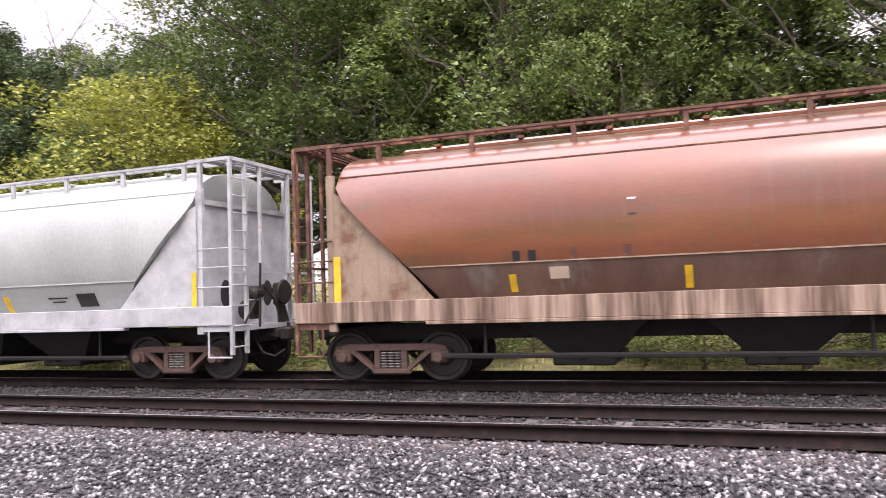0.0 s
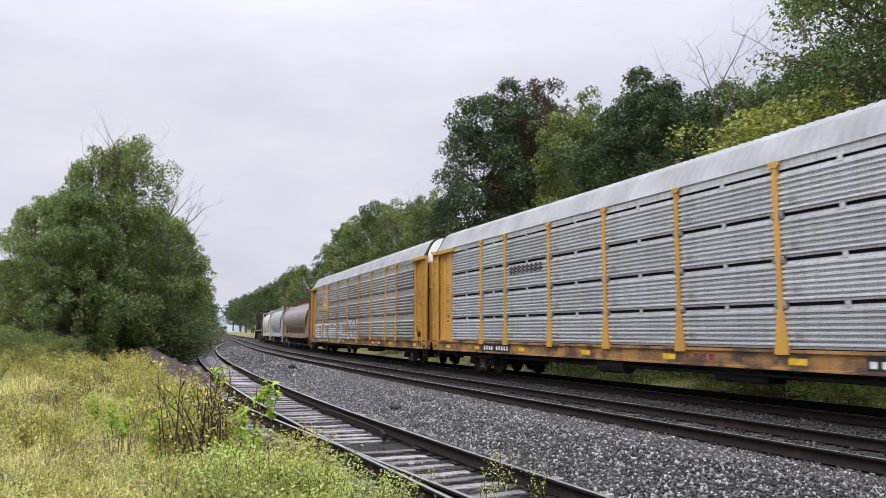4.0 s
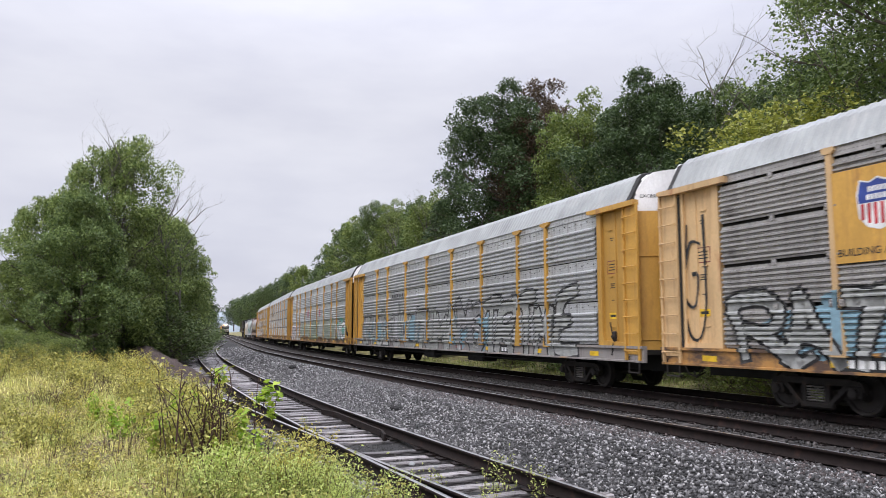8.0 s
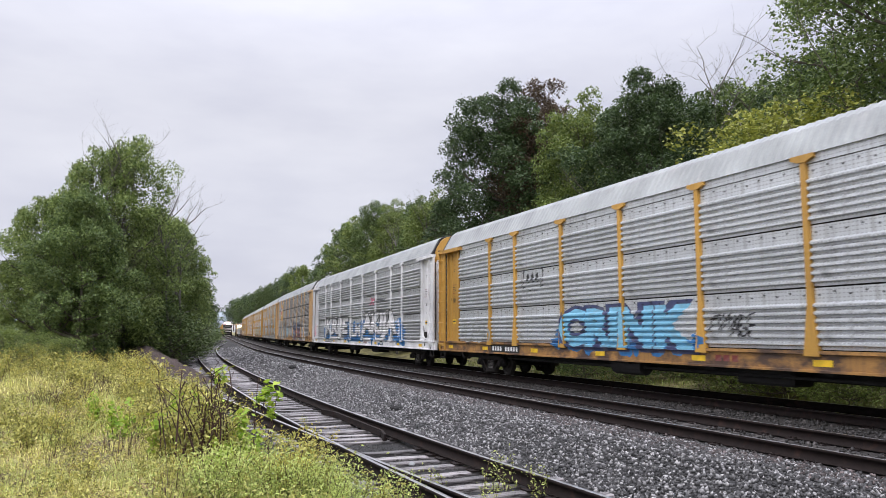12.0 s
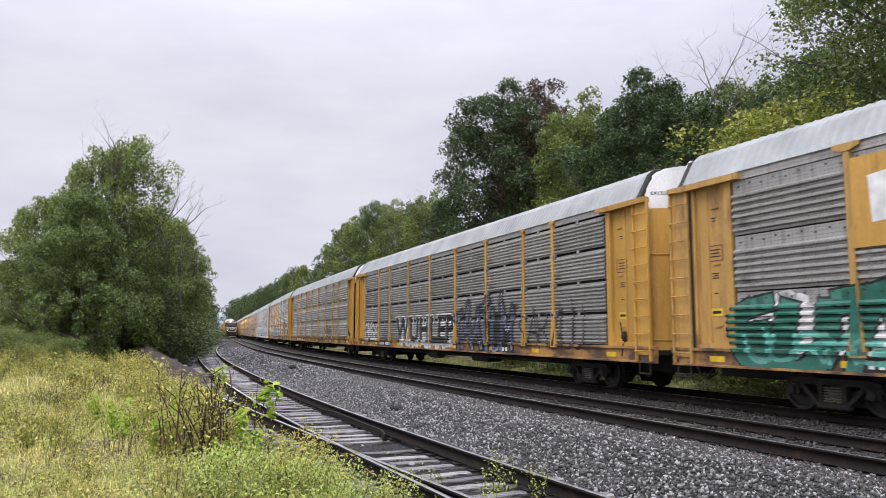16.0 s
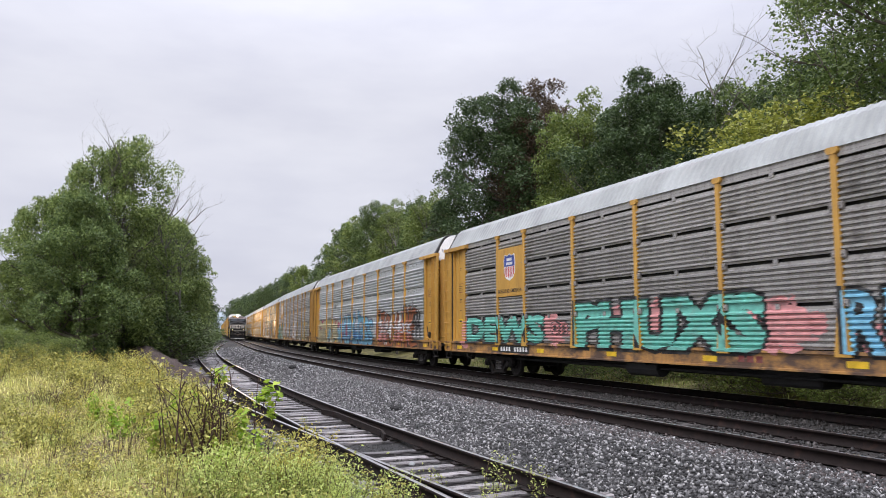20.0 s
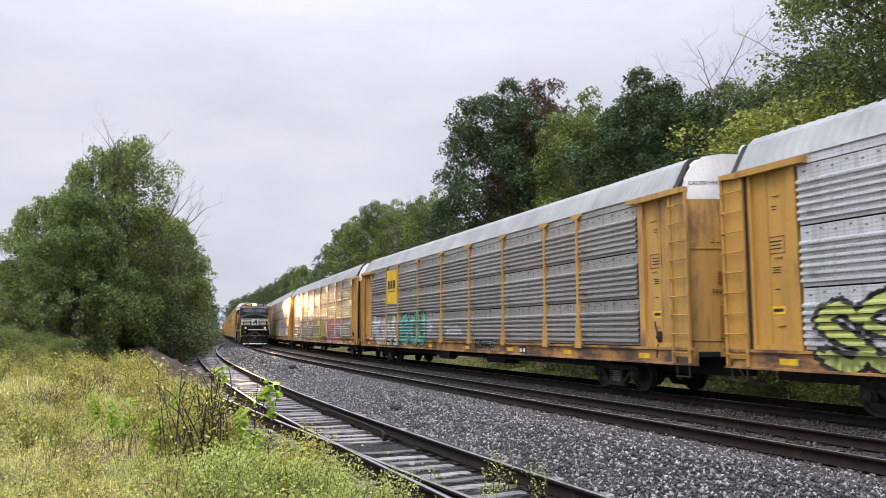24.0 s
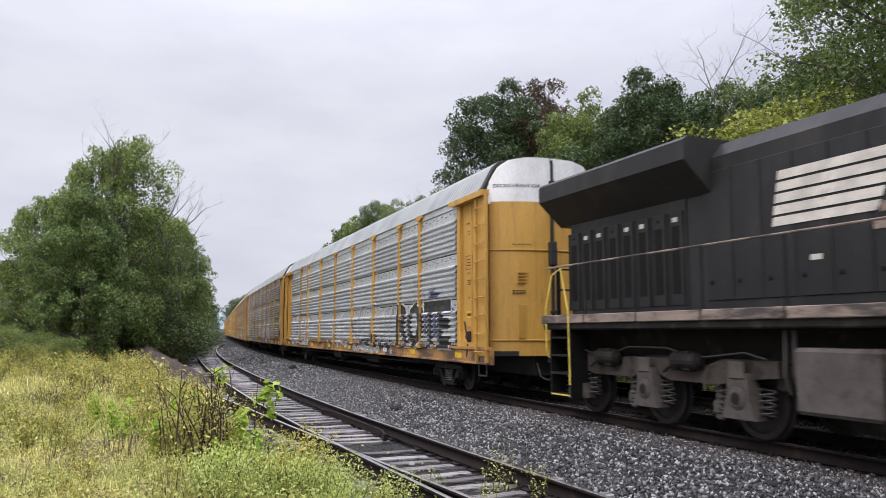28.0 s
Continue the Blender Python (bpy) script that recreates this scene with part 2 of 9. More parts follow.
        return self.add(v, f, mat)

    def prism_y(self, prof, y0, y1, mat=0):
        """prof: (x, z) outline, run from y0 to y1."""
        n = len(prof)
        v = [(x, y0, z) for x, z in prof] + [(x, y1, z) for x, z in prof]
        f = [(i, n + i, n + (i + 1) % n, (i + 1) % n) for i in range(n)] + [tuple(range(n)), tuple(range(2 * n - 1, n - 1, -1))]
        return self.add(v, f, mat)

    def prism_z(self, prof, z0, z1, mat=0):
        n = len(prof)
        v = [(x, y, z0) for x, y in prof] + [(x, y, z1) for x, y in prof]
        f = [(i, (i + 1) % n, n + (i + 1) % n, n + i) for i in range(n)] + [tuple(range(n - 1, -1, -1)), tuple(range(n, 2 * n))]
        return self.add(v, f, mat)

    def mesh(self, name, *mats, smooth=False):
        me = bpy.data.meshes.new(name)
        me.from_pydata(self.v, [], self.f)
        for m in mats:
            me.materials.append(m)
        if len(mats) > 1:
            me.polygons.foreach_set("material_index", self.m)
        if smooth:
            me.polygons.foreach_set("use_smooth", [True] * len(self.f))
        me.update()
        return me


def fast_mesh(name, verts, faces, *mats, smooth=False, index=None):
    """A mesh from numpy arrays: verts (n, 3), faces (m, 3 or 4)."""
    me = bpy.data.meshes.new(name)
    k = faces.shape[1]
    me.vertices.add(len(verts))
    me.vertices.foreach_set("co", np.ascontiguousarray(verts, dtype=np.float32).ravel())
    me.loops.add(faces.size)
    me.loops.foreach_set("vertex_index", np.ascontiguousarray(faces, dtype=np.int32).ravel())
    me.polygons.add(len(faces))
    me.polygons.foreach_set("loop_start", np.arange(0, faces.size, k, dtype=np.int32))
    for m in mats:
        me.materials.append(m)
    if index is not None:
        me.polygons.foreach_set("material_index", np.ascontiguousarray(index, dtype=np.int32))
    if smooth:
        me.polygons.foreach_set("use_smooth", np.ones(len(faces), dtype=bool))
    me.update(calc_edges=True)
    return me


def part(name, mesh, parent, label="", at=None):
    ob = new(name, mesh)
    ob.parent = parent
    if at is not None:
        ob.matrix_basis = at
    if label:
        tagged(ob, label)
    return ob


def thing(name, label, category, group="", mesh=None, at=None, kind=""):
    ob = new(name, mesh)
    if at is not None:
        ob.matrix_basis = at
    return tagged(ob, label, category, group, kind)


# ---- the line of the main tracks: straight, then a wide bend to the right, then straight on ----
BEND_FROM, BEND_TO, BEND_R = 3.45, 87.0, 763.0


def line_at(s, off=0.0):
    """The place (x, y) and heading (radians to the right of y) at s metres along the line, off metres to its right."""
    if s <= BEND_FROM:
        x, y, h = 0.0, s, 0.0
    else:
        a = (min(s, BEND_TO) - BEND_FROM) / BEND_R
        x, y, h = BEND_R * (1 - math.cos(a)), BEND_FROM + BEND_R * math.sin(a), a
        if s > BEND_TO:
            x, y = x + math.sin(a) * (s - BEND_TO), y + math.cos(a) * (s - BEND_TO)
    return x + off * math.cos(h), y - off * math.sin(h), h


TRACK_B, TRACK_A = 9.014, 12.965
# ---- ground: one sheet to the horizon, shaped across the tracks ----
PROFILE = ((-1500, -3.0), (-300, -1.0), (-60, 0.3), (-25, 0.25), (-12, 0.1), (-5, -0.05), (0.5, -0.12), (1.6, -0.24), (2.3, -0.46), (5.4, -0.46),
           (6.1, -0.36), (7.0, -0.2), (7.7, -0.19), (15.1, -0.19), (17.1, -0.85), (18.9, -0.8), (23.0, -0.2), (40.0, 1.2), (90, 3.5), (300, 9.0), (600, 12.0))


def ground_z(off, s=0.0):
    for (a, za), (b, zb) in zip(PROFILE, PROFILE[1:]):
        if off <= b:
            u = (off - a) / (b - a)
            z = za + (zb - za) * u
            break
    else:
        z = PROFILE[-1][1]
    rough = 0.0
    if off < 2 or off > 16.2:
        w = min(1, (2 - off) / 3) if off < 2 else min(1, (off - 16.2) / 3)
        rough = w * (0.12 * noise.noise((off * 0.35, s * 0.35, 3)) + 0.25 * noise.noise((off * 0.06, s * 0.06, 9)))
    elif 4.9 < off < 7.9:
        rough = 0.03 * noise.noise((off * 0.9, s * 0.9, 5))
    return z + rough


def build_ground():
    offs = sorted(set([-1500, -700, -300, -150, -90, -60, -45, -35] + [x * 1.0 for x in range(-28, -6)] + [x * 0.5 for x in range(-12, 4)]
                      + [1.6, 1.9, 2.1, 2.3, 3, 4, 5, 5.4, 5.8, 6.1, 6.5, 7, 7.3, 7.7, 8.1, 8.6, 9, 10, 11, 12, 13, 14, 15.1, 15.6, 16.1, 16.6, 17.1, 17.6, 18.2, 18.9]
                      + [x * 1.0 for x in range(19, 42)] + [46, 52, 60, 75, 90, 130, 200, 300, 600]))
    ss = sorted(set([-900, -600, -400, -250, -150, -100, -70, -50, -40, -30] + [x * 0.8 for x in range(-30, 100)] + [x * 4.0 for x in range(20, 60)]
                    + [260, 300, 360, 440, 540, 700, 900, 1300, 2000, 3200]))
    v, f, mi = [], [], []
    for s in ss:
        for o in offs:
            x, y, h = line_at(s, o)
            v.append((x, y, ground_z(o, s)))
    n = len(offs)
    for j in range(len(ss) - 1):
        for i in range(n - 1):
            f.append((j * n + i, j * n + i + 1, (j + 1) * n + i + 1, (j + 1) * n + i))
            o = (offs[i] + offs[i + 1]) / 2
            # The band under both main tracks takes the bed with painted-in shade.
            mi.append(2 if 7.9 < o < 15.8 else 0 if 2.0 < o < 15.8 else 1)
    me = fast_mesh("ground", np.array(v), np.array(f), M_BALLAST, M_GRASS_GROUND, M_BALLAST_SHADED, smooth=True, index=np.array(mi))
    thing("ground", "railway land with grey ballast beds between grassy verges", "ground", mesh=me, kind="structure")


build_ground()

RAIL_PROFILE = ((-0.07, -0.17), (0.07, -0.17), (0.07, -0.158), (0.012, -0.14), (0.01, -0.045), (0.036, -0.035), (0.036, -0.006), (0.028, 0.0),
                (-0.028, 0.0), (-0.036, -0.006), (-0.036, -0.035), (-0.01, -0.045), (-0.012, -0.14), (-0.07, -0.158))


def rail_mesh(centre, side, steps, z):
    """centre(s) gives offset from the line; side is -1 or 1."""
    rings, k = [], len(RAIL_PROFILE)
    for s in steps:
        o = centre(s) + side * (0.7175 + 0.036)
        x, y, h = line_at(s, o)
        rings.append([(x + px * math.cos(h), y - px * math.sin(h), z + pz) for px, pz in RAIL_PROFILE])
    v = [p for r in rings for p in r]
    f, mi = [], []
    for j in range(len(rings) - 1):
        for i in range(k):
            f.append((j * k + i, j * k + (i + 1) % k, (j + 1) * k + (i + 1) % k, (j + 1) * k + i))
            mi.append(1 if i == 7 else 0)
    return fast_mesh("rail", np.array(v), np.array(f), M_RAIL, M_RAIL_TOP, index=np.array(mi))


def tie_mesh(old, seed):
    rnd = random.Random(seed)
    l, w = 1.3 + rnd.uniform(-0.05, 0.05) * (3 if old else 1), rnd.uniform(0.06, 0.09) if old else 0.115
    F = Form()
    xs = [-l, -0.8, -0.35, 0.1, 0.6, l]
    ring = []
    for x in xs:
        e = rnd.uniform(-0.012, 0.012)
        t = rnd.uniform(-0.014, 0.004)
        ring.append([(x, -w + e, -0.16), (x, w + e, -0.16), (x, w + e, t - 0.012), (x, w - 0.02 + e, t), (x, -w + 0.02 + e, t), (x, -w + e, t - 0.012)])
    v = [p for r in ring for p in r]
    f = []
    for j in range(len(xs) - 1):
        f += [(j * 6 + i, (j + 1) * 6 + i, (j + 1) * 6 + (i + 1) % 6, j * 6 + (i + 1) % 6) for i in range(6)]
    f += [tuple(range(6)), tuple(range(len(xs) * 6 - 1, len(xs) * 6 - 7, -1))]
    F.add(v, f)
    return F.mesh("tie", M_TIE_OLD if old else M_TIE)


def plate_mesh():
    F = Form()
    F.box(-0.19, 0.19, -0.09, 0.09, -0.004, 0.012)
    for x in (-0.1, 0.1):
        for y in (-0.05, 0.05):
            F.box(x - 0.018, x + 0.018, y - 0.014, y + 0.014, 0.012, 0.035)
    return F.mesh("tie_plate", M_RAIL)


TIES = {old: [tie_mesh(old, i) for i in range(8)] for old in (False, True)}
PLATE = plate_mesh()


def build_track(name, label, centre, z, s0, s1, near, old, plates=True, lost=0.0):
    rnd = random.Random(len(name) * 7 + int(z * 100))
    top = thing(name, label, "railway track", kind="structure")
    top["kind"] = "structure"
    steps = [s for s in np.concatenate([np.arange(s0, -20, 40.0), np.arange(-20, 130, 2.0), np.arange(130, 720, 30.0)]) if s0 <= s <= s1]
    for side in (-1, 1):
        part("rail", rail_mesh(centre, side, steps, z), top, "rusty steel rail with a worn bright head")
    s, far = max(s0, -14.0), []
    while s < min(s1, 330):
        o = centre(s)
        x, y, h = line_at(s, o)
        turn = -math.degrees(h) - math.degrees(math.atan((centre(s + 0.5) - o) / 0.5)) + rnd.uniform(-1.6, 1.6) * (3.2 if old else 1)
        dz = rnd.uniform(-0.02, 0.004) - 0.17
        if rnd.random() < lost:
            pass
        elif near[0] <= s <= near[1]:
            t = part("tie", rnd.choice(TIES[old]), top, at=pose(x, y, z + dz - 0.008, rnd.uniform(-1, 1), 0, turn))
            if plates and s < 32:
                for side in (-1, 1):
                    part("tie_plate", PLATE, t, at=pose(side * 0.7535, 0, 0.002))
        else:
            far.append((x, y, z + dz - 0.008, math.radians(turn)))
        s += 0.56 if not old else rnd.uniform(0.44, 0.68)
    F = Form()
    for x, y, zz, a in far:
        c, d = math.cos(a), math.sin(a)
        v = [(x + c * px - d * py, y + d * px + c * py, zz + pz) for px in (-1.3, 1.3) for py in (-0.115, 0.115) for pz in (-0.15, 0)]
        F.add(v, [(0, 1, 3, 2), (4, 6, 7, 5), (0, 4, 5, 1), (2, 3, 7, 6), (1, 5, 7, 3)])
    tagged(part("far_ties", F.mesh("far_ties", M_TIE_OLD if old else M_TIE), top), kind="stuff")
    return top


def siding_centre(s):
    """It runs beside the main line, then closes in on the near main track."""
    near = float(np.interp(s, (4, 7, 10, 15, 20, 30, 46, 66, 110), (4.02, 3.94, 3.85, 3.74, 3.71, 3.72, 3.86, 4.1, 4.7)))
    u = min(1, max(0, (s - 85) / 130))
    return near + (TRACK_B - near) * u * u * (3 - 2 * u)


def spur_centre(s):
    return 2.4 - 0.082 * (s - 10.2)


build_track("track_near_main", "main-line track with rusty rails on dark wooden ties", lambda s: TRACK_B, 0.0, -560, 690, (-8, 62), False)
build_track("track_far_main", "far main-line track on dark wooden ties under the train", lambda s: TRACK_A, 0.0, -560, 690, (-8, 50), False)
build_track("track_siding", "old siding track with silvery wet wooden ties", siding_centre, -0.22, -40, 214, (1, 62), True, lost=0.05)
build_track("track_spur", "overgrown spur track leaving the siding", spur_centre, -0.223, 1, 30, (1, 20), True, lost=0.6)
# ---- trucks ----
def wheel_mesh(r):
    F = Form()
    F.lathe((-0.07, 0, 0), (0.07, 0, 0), ((0, r * 0.3), (0.0, r * 0.34), (0.25, r * 0.4), (0.3, r * 0.78), (0.02, r * 0.84), (0.0, r * 0.96), (0.05, r), (0.72, r * 1.01), (0.78, r * 1.06),
                                          (0.98, r * 1.06), (1.0, r * 0.86), (0.72, r * 0.8), (0.7, r * 0.4), (1, r * 0.3)), 28)
    return F.mesh("wheel", M_WHEEL, smooth=False)


def side_frame_mesh(base, r, mat):
    """Cast side frame in the y-z plane, with two window openings, boxes at the axle ends and a spring opening."""
    F = Form()
    h = base / 2
    x0, x1 = -0.09, 0.05
    F.prism_x([(-h - 0.2, r + 0.02), (-h - 0.12, r + 0.2), (-h + 0.1, r + 0.24), (h - 0.1, r + 0.24), (h + 0.12, r + 0.2), (h + 0.2, r + 0.02), (h + 0.1, r + 0.05), (h - 0.12, r + 0.12), (-h + 0.12, r + 0.12), (-h - 0.1, r + 0.05)], x0, x1)
    for s in (-1, 1):
        F.prism_x([(s * (h - 0.2), r + 0.16), (s * (h - 0.05), r + 0.16), (s * 0.33, r - 0.26), (s * 0.2, r - 0.3)][::s], x0, x1)
        F.prism_x([(s * 0.2, r + 0.16), (s * 0.3, r + 0.16), (s * 0.3, r - 0.2), (s * 0.2, r - 0.2)][::s], x0 + 0.01, x1 - 0.01)
        F.box(x0 - 0.04, x1, s * h - 0.14, s * h + 0.14, r - 0.1, r + 0.14, bevel=0.03)
        F.lathe((x0 - 0.1, s * h, r), (x0 + 0.02, s * h, r), ((0, 0.06), (0.1, 0.095), (1, 0.1)), 12)
    F.box(x0, x1, -0.36, 0.36, r - 0.32, r - 0.2, bevel=0.03)
    return F.mesh("side_frame", mat)


def spring_mesh(r, mat):
    F = Form()
    for y in (-0.13, 0.0, 0.13):
        for k in range(6):
            z = r - 0.19 + k * 0.05
            F.lathe((-0.05, y, z), (-0.05, y, z + 0.03), ((0, 0.05), (0.5, 0.062), (1, 0.05)), 10)
    return F.mesh("coil_spring", mat)


def bolster_mesh(r):
    F = Form()
    F.box(-0.95, 0.95, -0.19, 0.19, r + 0.02, r + 0.2, bevel=0.03)
    F.lathe((0, 0, r + 0.15), (0, 0, r + 0.32), ((0, 0.25), (1, 0.2)), 14)
    return F.mesh("truck", M_STEEL_DARK)


def axle_mesh(r):
    F = Form()
    F.rod((-1.05, 0, r), (1.05, 0, r), 0.07, 10)
    return F.mesh("axle", M_WHEEL)


M_SPRING = material("worn_spring_steel", (0.28, 0.26, 0.25), 0.5, 0.5, scale=8, fine=60)
M_FRAME_RUST = material("rust_brown_casting", (0.12, 0.075, 0.06), 0.8, 0.1, scale=5, fine=50, spots=(0.05, 0.04, 0.035), spot_scale=5)
TRUCKS = {}


def truck_meshes(r, base, mat):
    key = (r, base, mat.name)
    if key not in TRUCKS:
        TRUCKS[key] = (bolster_mesh(r), side_frame_mesh(base, r, mat), spring_mesh(r, M_SPRING), wheel_mesh(r), axle_mesh(r))
    return TRUCKS[key]


def add_truck(car, y, r=0.42, base=1.78, mat=None):
    bol, fra, spr, whe, axl = truck_meshes(r, base, mat or M_STEEL_DARK)
    t = part("truck", bol, car, "two-axle truck with coil springs", pose(0, y, 0))
    for s, turn in ((-1, 0), (1, 180)):
        part("side_frame", fra, t, at=pose(s * 0.99, 0, 0, 0, 0, turn))
        tagged(part("coil_spring", spr, t, at=pose(s * 0.99, 0, 0, 0, 0, turn)), kind="stuff")
        for e in (-1, 1):
            part("wheel", whe, t, at=pose(s * 0.785, e * base / 2, r, 0, 0, turn))
    for e in (-1, 1):
        part("axle", axl, t, at=pose(0, e * base / 2, 0))
    return t


def coupler_mesh(sign):
    F = Form()
    F.box(-0.1, 0.1, *sorted((0, sign * 0.5)), 0.78, 0.98, bevel=0.03)
    F.box(-0.16, 0.12, *sorted((sign * 0.45, sign * 0.66)), 0.72, 1.02, bevel=0.05)
    F.rod((0.05, sign * 0.55, 0.6), (0.05, sign * 0.55, 1.1), 0.04, 8)
    pts = [(-0.35, sign * 0.05, 0.78), (-0.38, sign * 0.25, 0.5), (-0.3, sign * 0.45, 0.42), (-0.2, sign * 0.62, 0.55)]
    for a, b in zip(pts, pts[1:]):
        F.rod(a, b, 0.022, 6)
    return F.mesh("coupler", M_STEEL_DARK)


COUPLER = {s: coupler_mesh(s) for s in (-1, 1)}

# ---- autoracks: tall covered cars with corrugated side panels between posts ----
AR_HALF, AR_W = 13.85, 1.55
AR_SILL0, AR_SILL1, AR_TOP = 0.71, 1.13, 4.72
AR_PANEL_TOP = 4.57
AR_BAYS = (2.72, 1.87, 2.878, 2.878, 2.878, 2.878, 2.878, 1.87, 2.72)
AR_END = 2.065
AR_FACE = AR_W - 0.03
# two makes of side: three rows with broad riveted bands, or four rows of fine ribs with open slots between
ROWS = {"banded": 3, "slotted": 4}


def rib_profile(make):
    """Outline (x out of the face, z) of one panel of that make, from its foot up."""
    hgt = (AR_PANEL_TOP - AR_SILL1 - 0.02) / ROWS[make]
    if make == "banded":
        pitch, n, depth, lead, top = 0.1375, 6, 0.064, 0.05, hgt - 0.012
    else:
        pitch, n, depth, lead, top = 0.102, 7, 0.054, 0.035, hgt - 0.05
    prof = [(0.0, 0.02), (0.0, lead + 0.02)]
    for i in range(n):
        z = lead + 0.02 + i * pitch
        prof += [(0.0, z + pitch * 0.06), (-depth, z + pitch * 0.2), (-depth, z + pitch * 0.5), (0.0, z + pitch * 0.84)]
    prof += [(0.0, top)]
    return hgt, prof


def corrugated_mesh(width, make, mat):
    """A zinc panel facing -x, ribs along y, with bolt heads along its flat band."""
    hgt, prof = rib_profile(make)
    k, w = len(prof), width / 2 - 0.01
    v = [(x, y, z) for y in (-w, w) for x, z in prof]
    F = Form().add(v, [(i, i + 1, k + i + 1, k + i)[::-1] for i in range(k - 1)])
    z0, z1 = prof[0][1], prof[-1][1]
    F.add([(0.03, -w, z0), (0.03, w, z0), (0.03, w, z1), (0.03, -w, z1), (0, -w, z1), (0, w, z1)], [(0, 1, 2, 3), (4, 5, 2, 3)])
    if make == "banded":
        zz = (prof[-2][1] + z1) / 2
        n = max(2, int(width / 0.3))
        for j in range(n):
            y = -w + (j + 0.5) * 2 * w / n
            F.box(-0.014, 0.0, y - 0.016, y + 0.016, zz - 0.016 + 0.05 * (j % 2), zz + 0.016 + 0.05 * (j % 2), 1)
    else:
        F.box(-0.03, 0.0, -0.05, 0.05, z1 - 0.04, z1 + 0.07)
    return F.mesh("side_panel", mat, M_BLACK)


def post_mesh(mat, clips=False):
    F = Form()
    z0, z1 = AR_SILL1 - 0.08, AR_TOP
    F.box(-0.075, 0.03, -0.06, 0.06, z0, z1, bevel=0.01)
    F.prism_x([(-0.06, z0 + 0.85), (0.06, z0 + 0.85), (0.17, z0), (-0.17, z0)], -0.085, 0.0)
    if clips:
        F.prism_x([(-0.12, z1 + 0.02), (0.12, z1 + 0.02), (0.12, z1 - 0.05), (0.08, z1 - 0.1), (-0.08, z1 - 0.1), (-0.12, z1 - 0.05)][::-1], -0.09, 0.0)
        hgt = rib_profile("slotted")[0]
        for r in range(1, 4):
            z = AR_SILL1 + 0.02 + r * hgt - 0.02
            for y in (-0.1, 0.1):
                F.box(-0.07, 0.03, y - 0.045, y + 0.045, z - 0.07, z + 0.07, 1, bevel=0.015)
                F.lathe((-0.085, y, z), (-0.07, y, z), ((0, 0.015), (1, 0.025)), 6, 1)
        return F.mesh("side_post", mat, M_SPRING)
    F.prism_x([(-0.26, z1 + 0.02), (0.26, z1 + 0.02), (0.26, z1 - 0.05), (0.08, z1 - 0.12), (-0.08, z1 - 0.12), (-0.26, z1 - 0.05)][::-1], -0.09, 0.0)
    return F.mesh("side_post", mat)


def eave_strip_mesh(mat):
    F = Form()
    L = AR_HALF - 2.0
    F.box(-0.02, 0.03, -L, L, AR_PANEL_TOP, AR_TOP + 0.03)
    return F.mesh("eave_strip", mat)


def roof_mesh(mat, fancy=True):
    """A white roof of cross-ribbed sheets, sloping at the sides and flat on top."""
    prof = [(-1.58, AR_TOP + 0.02), (-1.51, AR_TOP + 0.12), (-1.23, AR_TOP + 0.6), (-1.06, AR_TOP + 0.74), (-0.6, AR_TOP + 0.82), (0, AR_TOP + 0.84),
            (0.6, AR_TOP + 0.82), (1.06, AR_TOP + 0.74), (1.23, AR_TOP + 0.6), (1.51, AR_TOP + 0.12), (1.58, AR_TOP + 0.02)]
    L = AR_HALF - 0.6
    ys, lift = [], []
    step = 2 * L / 120
    for i in range(120):
        a = -L + i * step
        ys += [a, a + step * 0.3, a + step * 0.5, a + step * 0.8]
        lift += [0, 0, 1, 1]
    ys.append(L)
    lift.append(0)
    v, f = [], []
    k = len(prof)
    for yy, u in zip(ys, lift):
        for x, z in prof:
            inner = abs(x) < 1.55
            v.append((x * (1 + 0.009 * u * inner), yy, z + 0.014 * u * inner))
    for j in range(len(ys) - 1):
        f += [(j * k + i, j * k + i + 1, (j + 1) * k + i + 1, (j + 1) * k + i) for i in range(k - 1)]
    return Form().add(v, f).mesh("roof", mat)


def end_cap_mesh(mat, sign):
    """The smooth cap that closes the roof behind the end doors."""
    prof = [(-1.44, AR_TOP - 0.3), (-1.44, AR_TOP + 0.08), (-1.17, AR_TOP + 0.56), (-1.0, AR_TOP + 0.7), (-0.5, AR_TOP + 0.78), (0.5, AR_TOP + 0.78), (1.0, AR_TOP + 0.7), (1.17, AR_TOP + 0.56), (1.44, AR_TOP + 0.08), (1.44, AR_TOP - 0.3)]
    F = Form()
    y0, y1 = sorted((sign * (AR_HALF - 0.62), sign * (AR_HALF - 0.44)))
    F.prism_y(prof, y0, y1)
    return F.mesh("end_cap", mat)


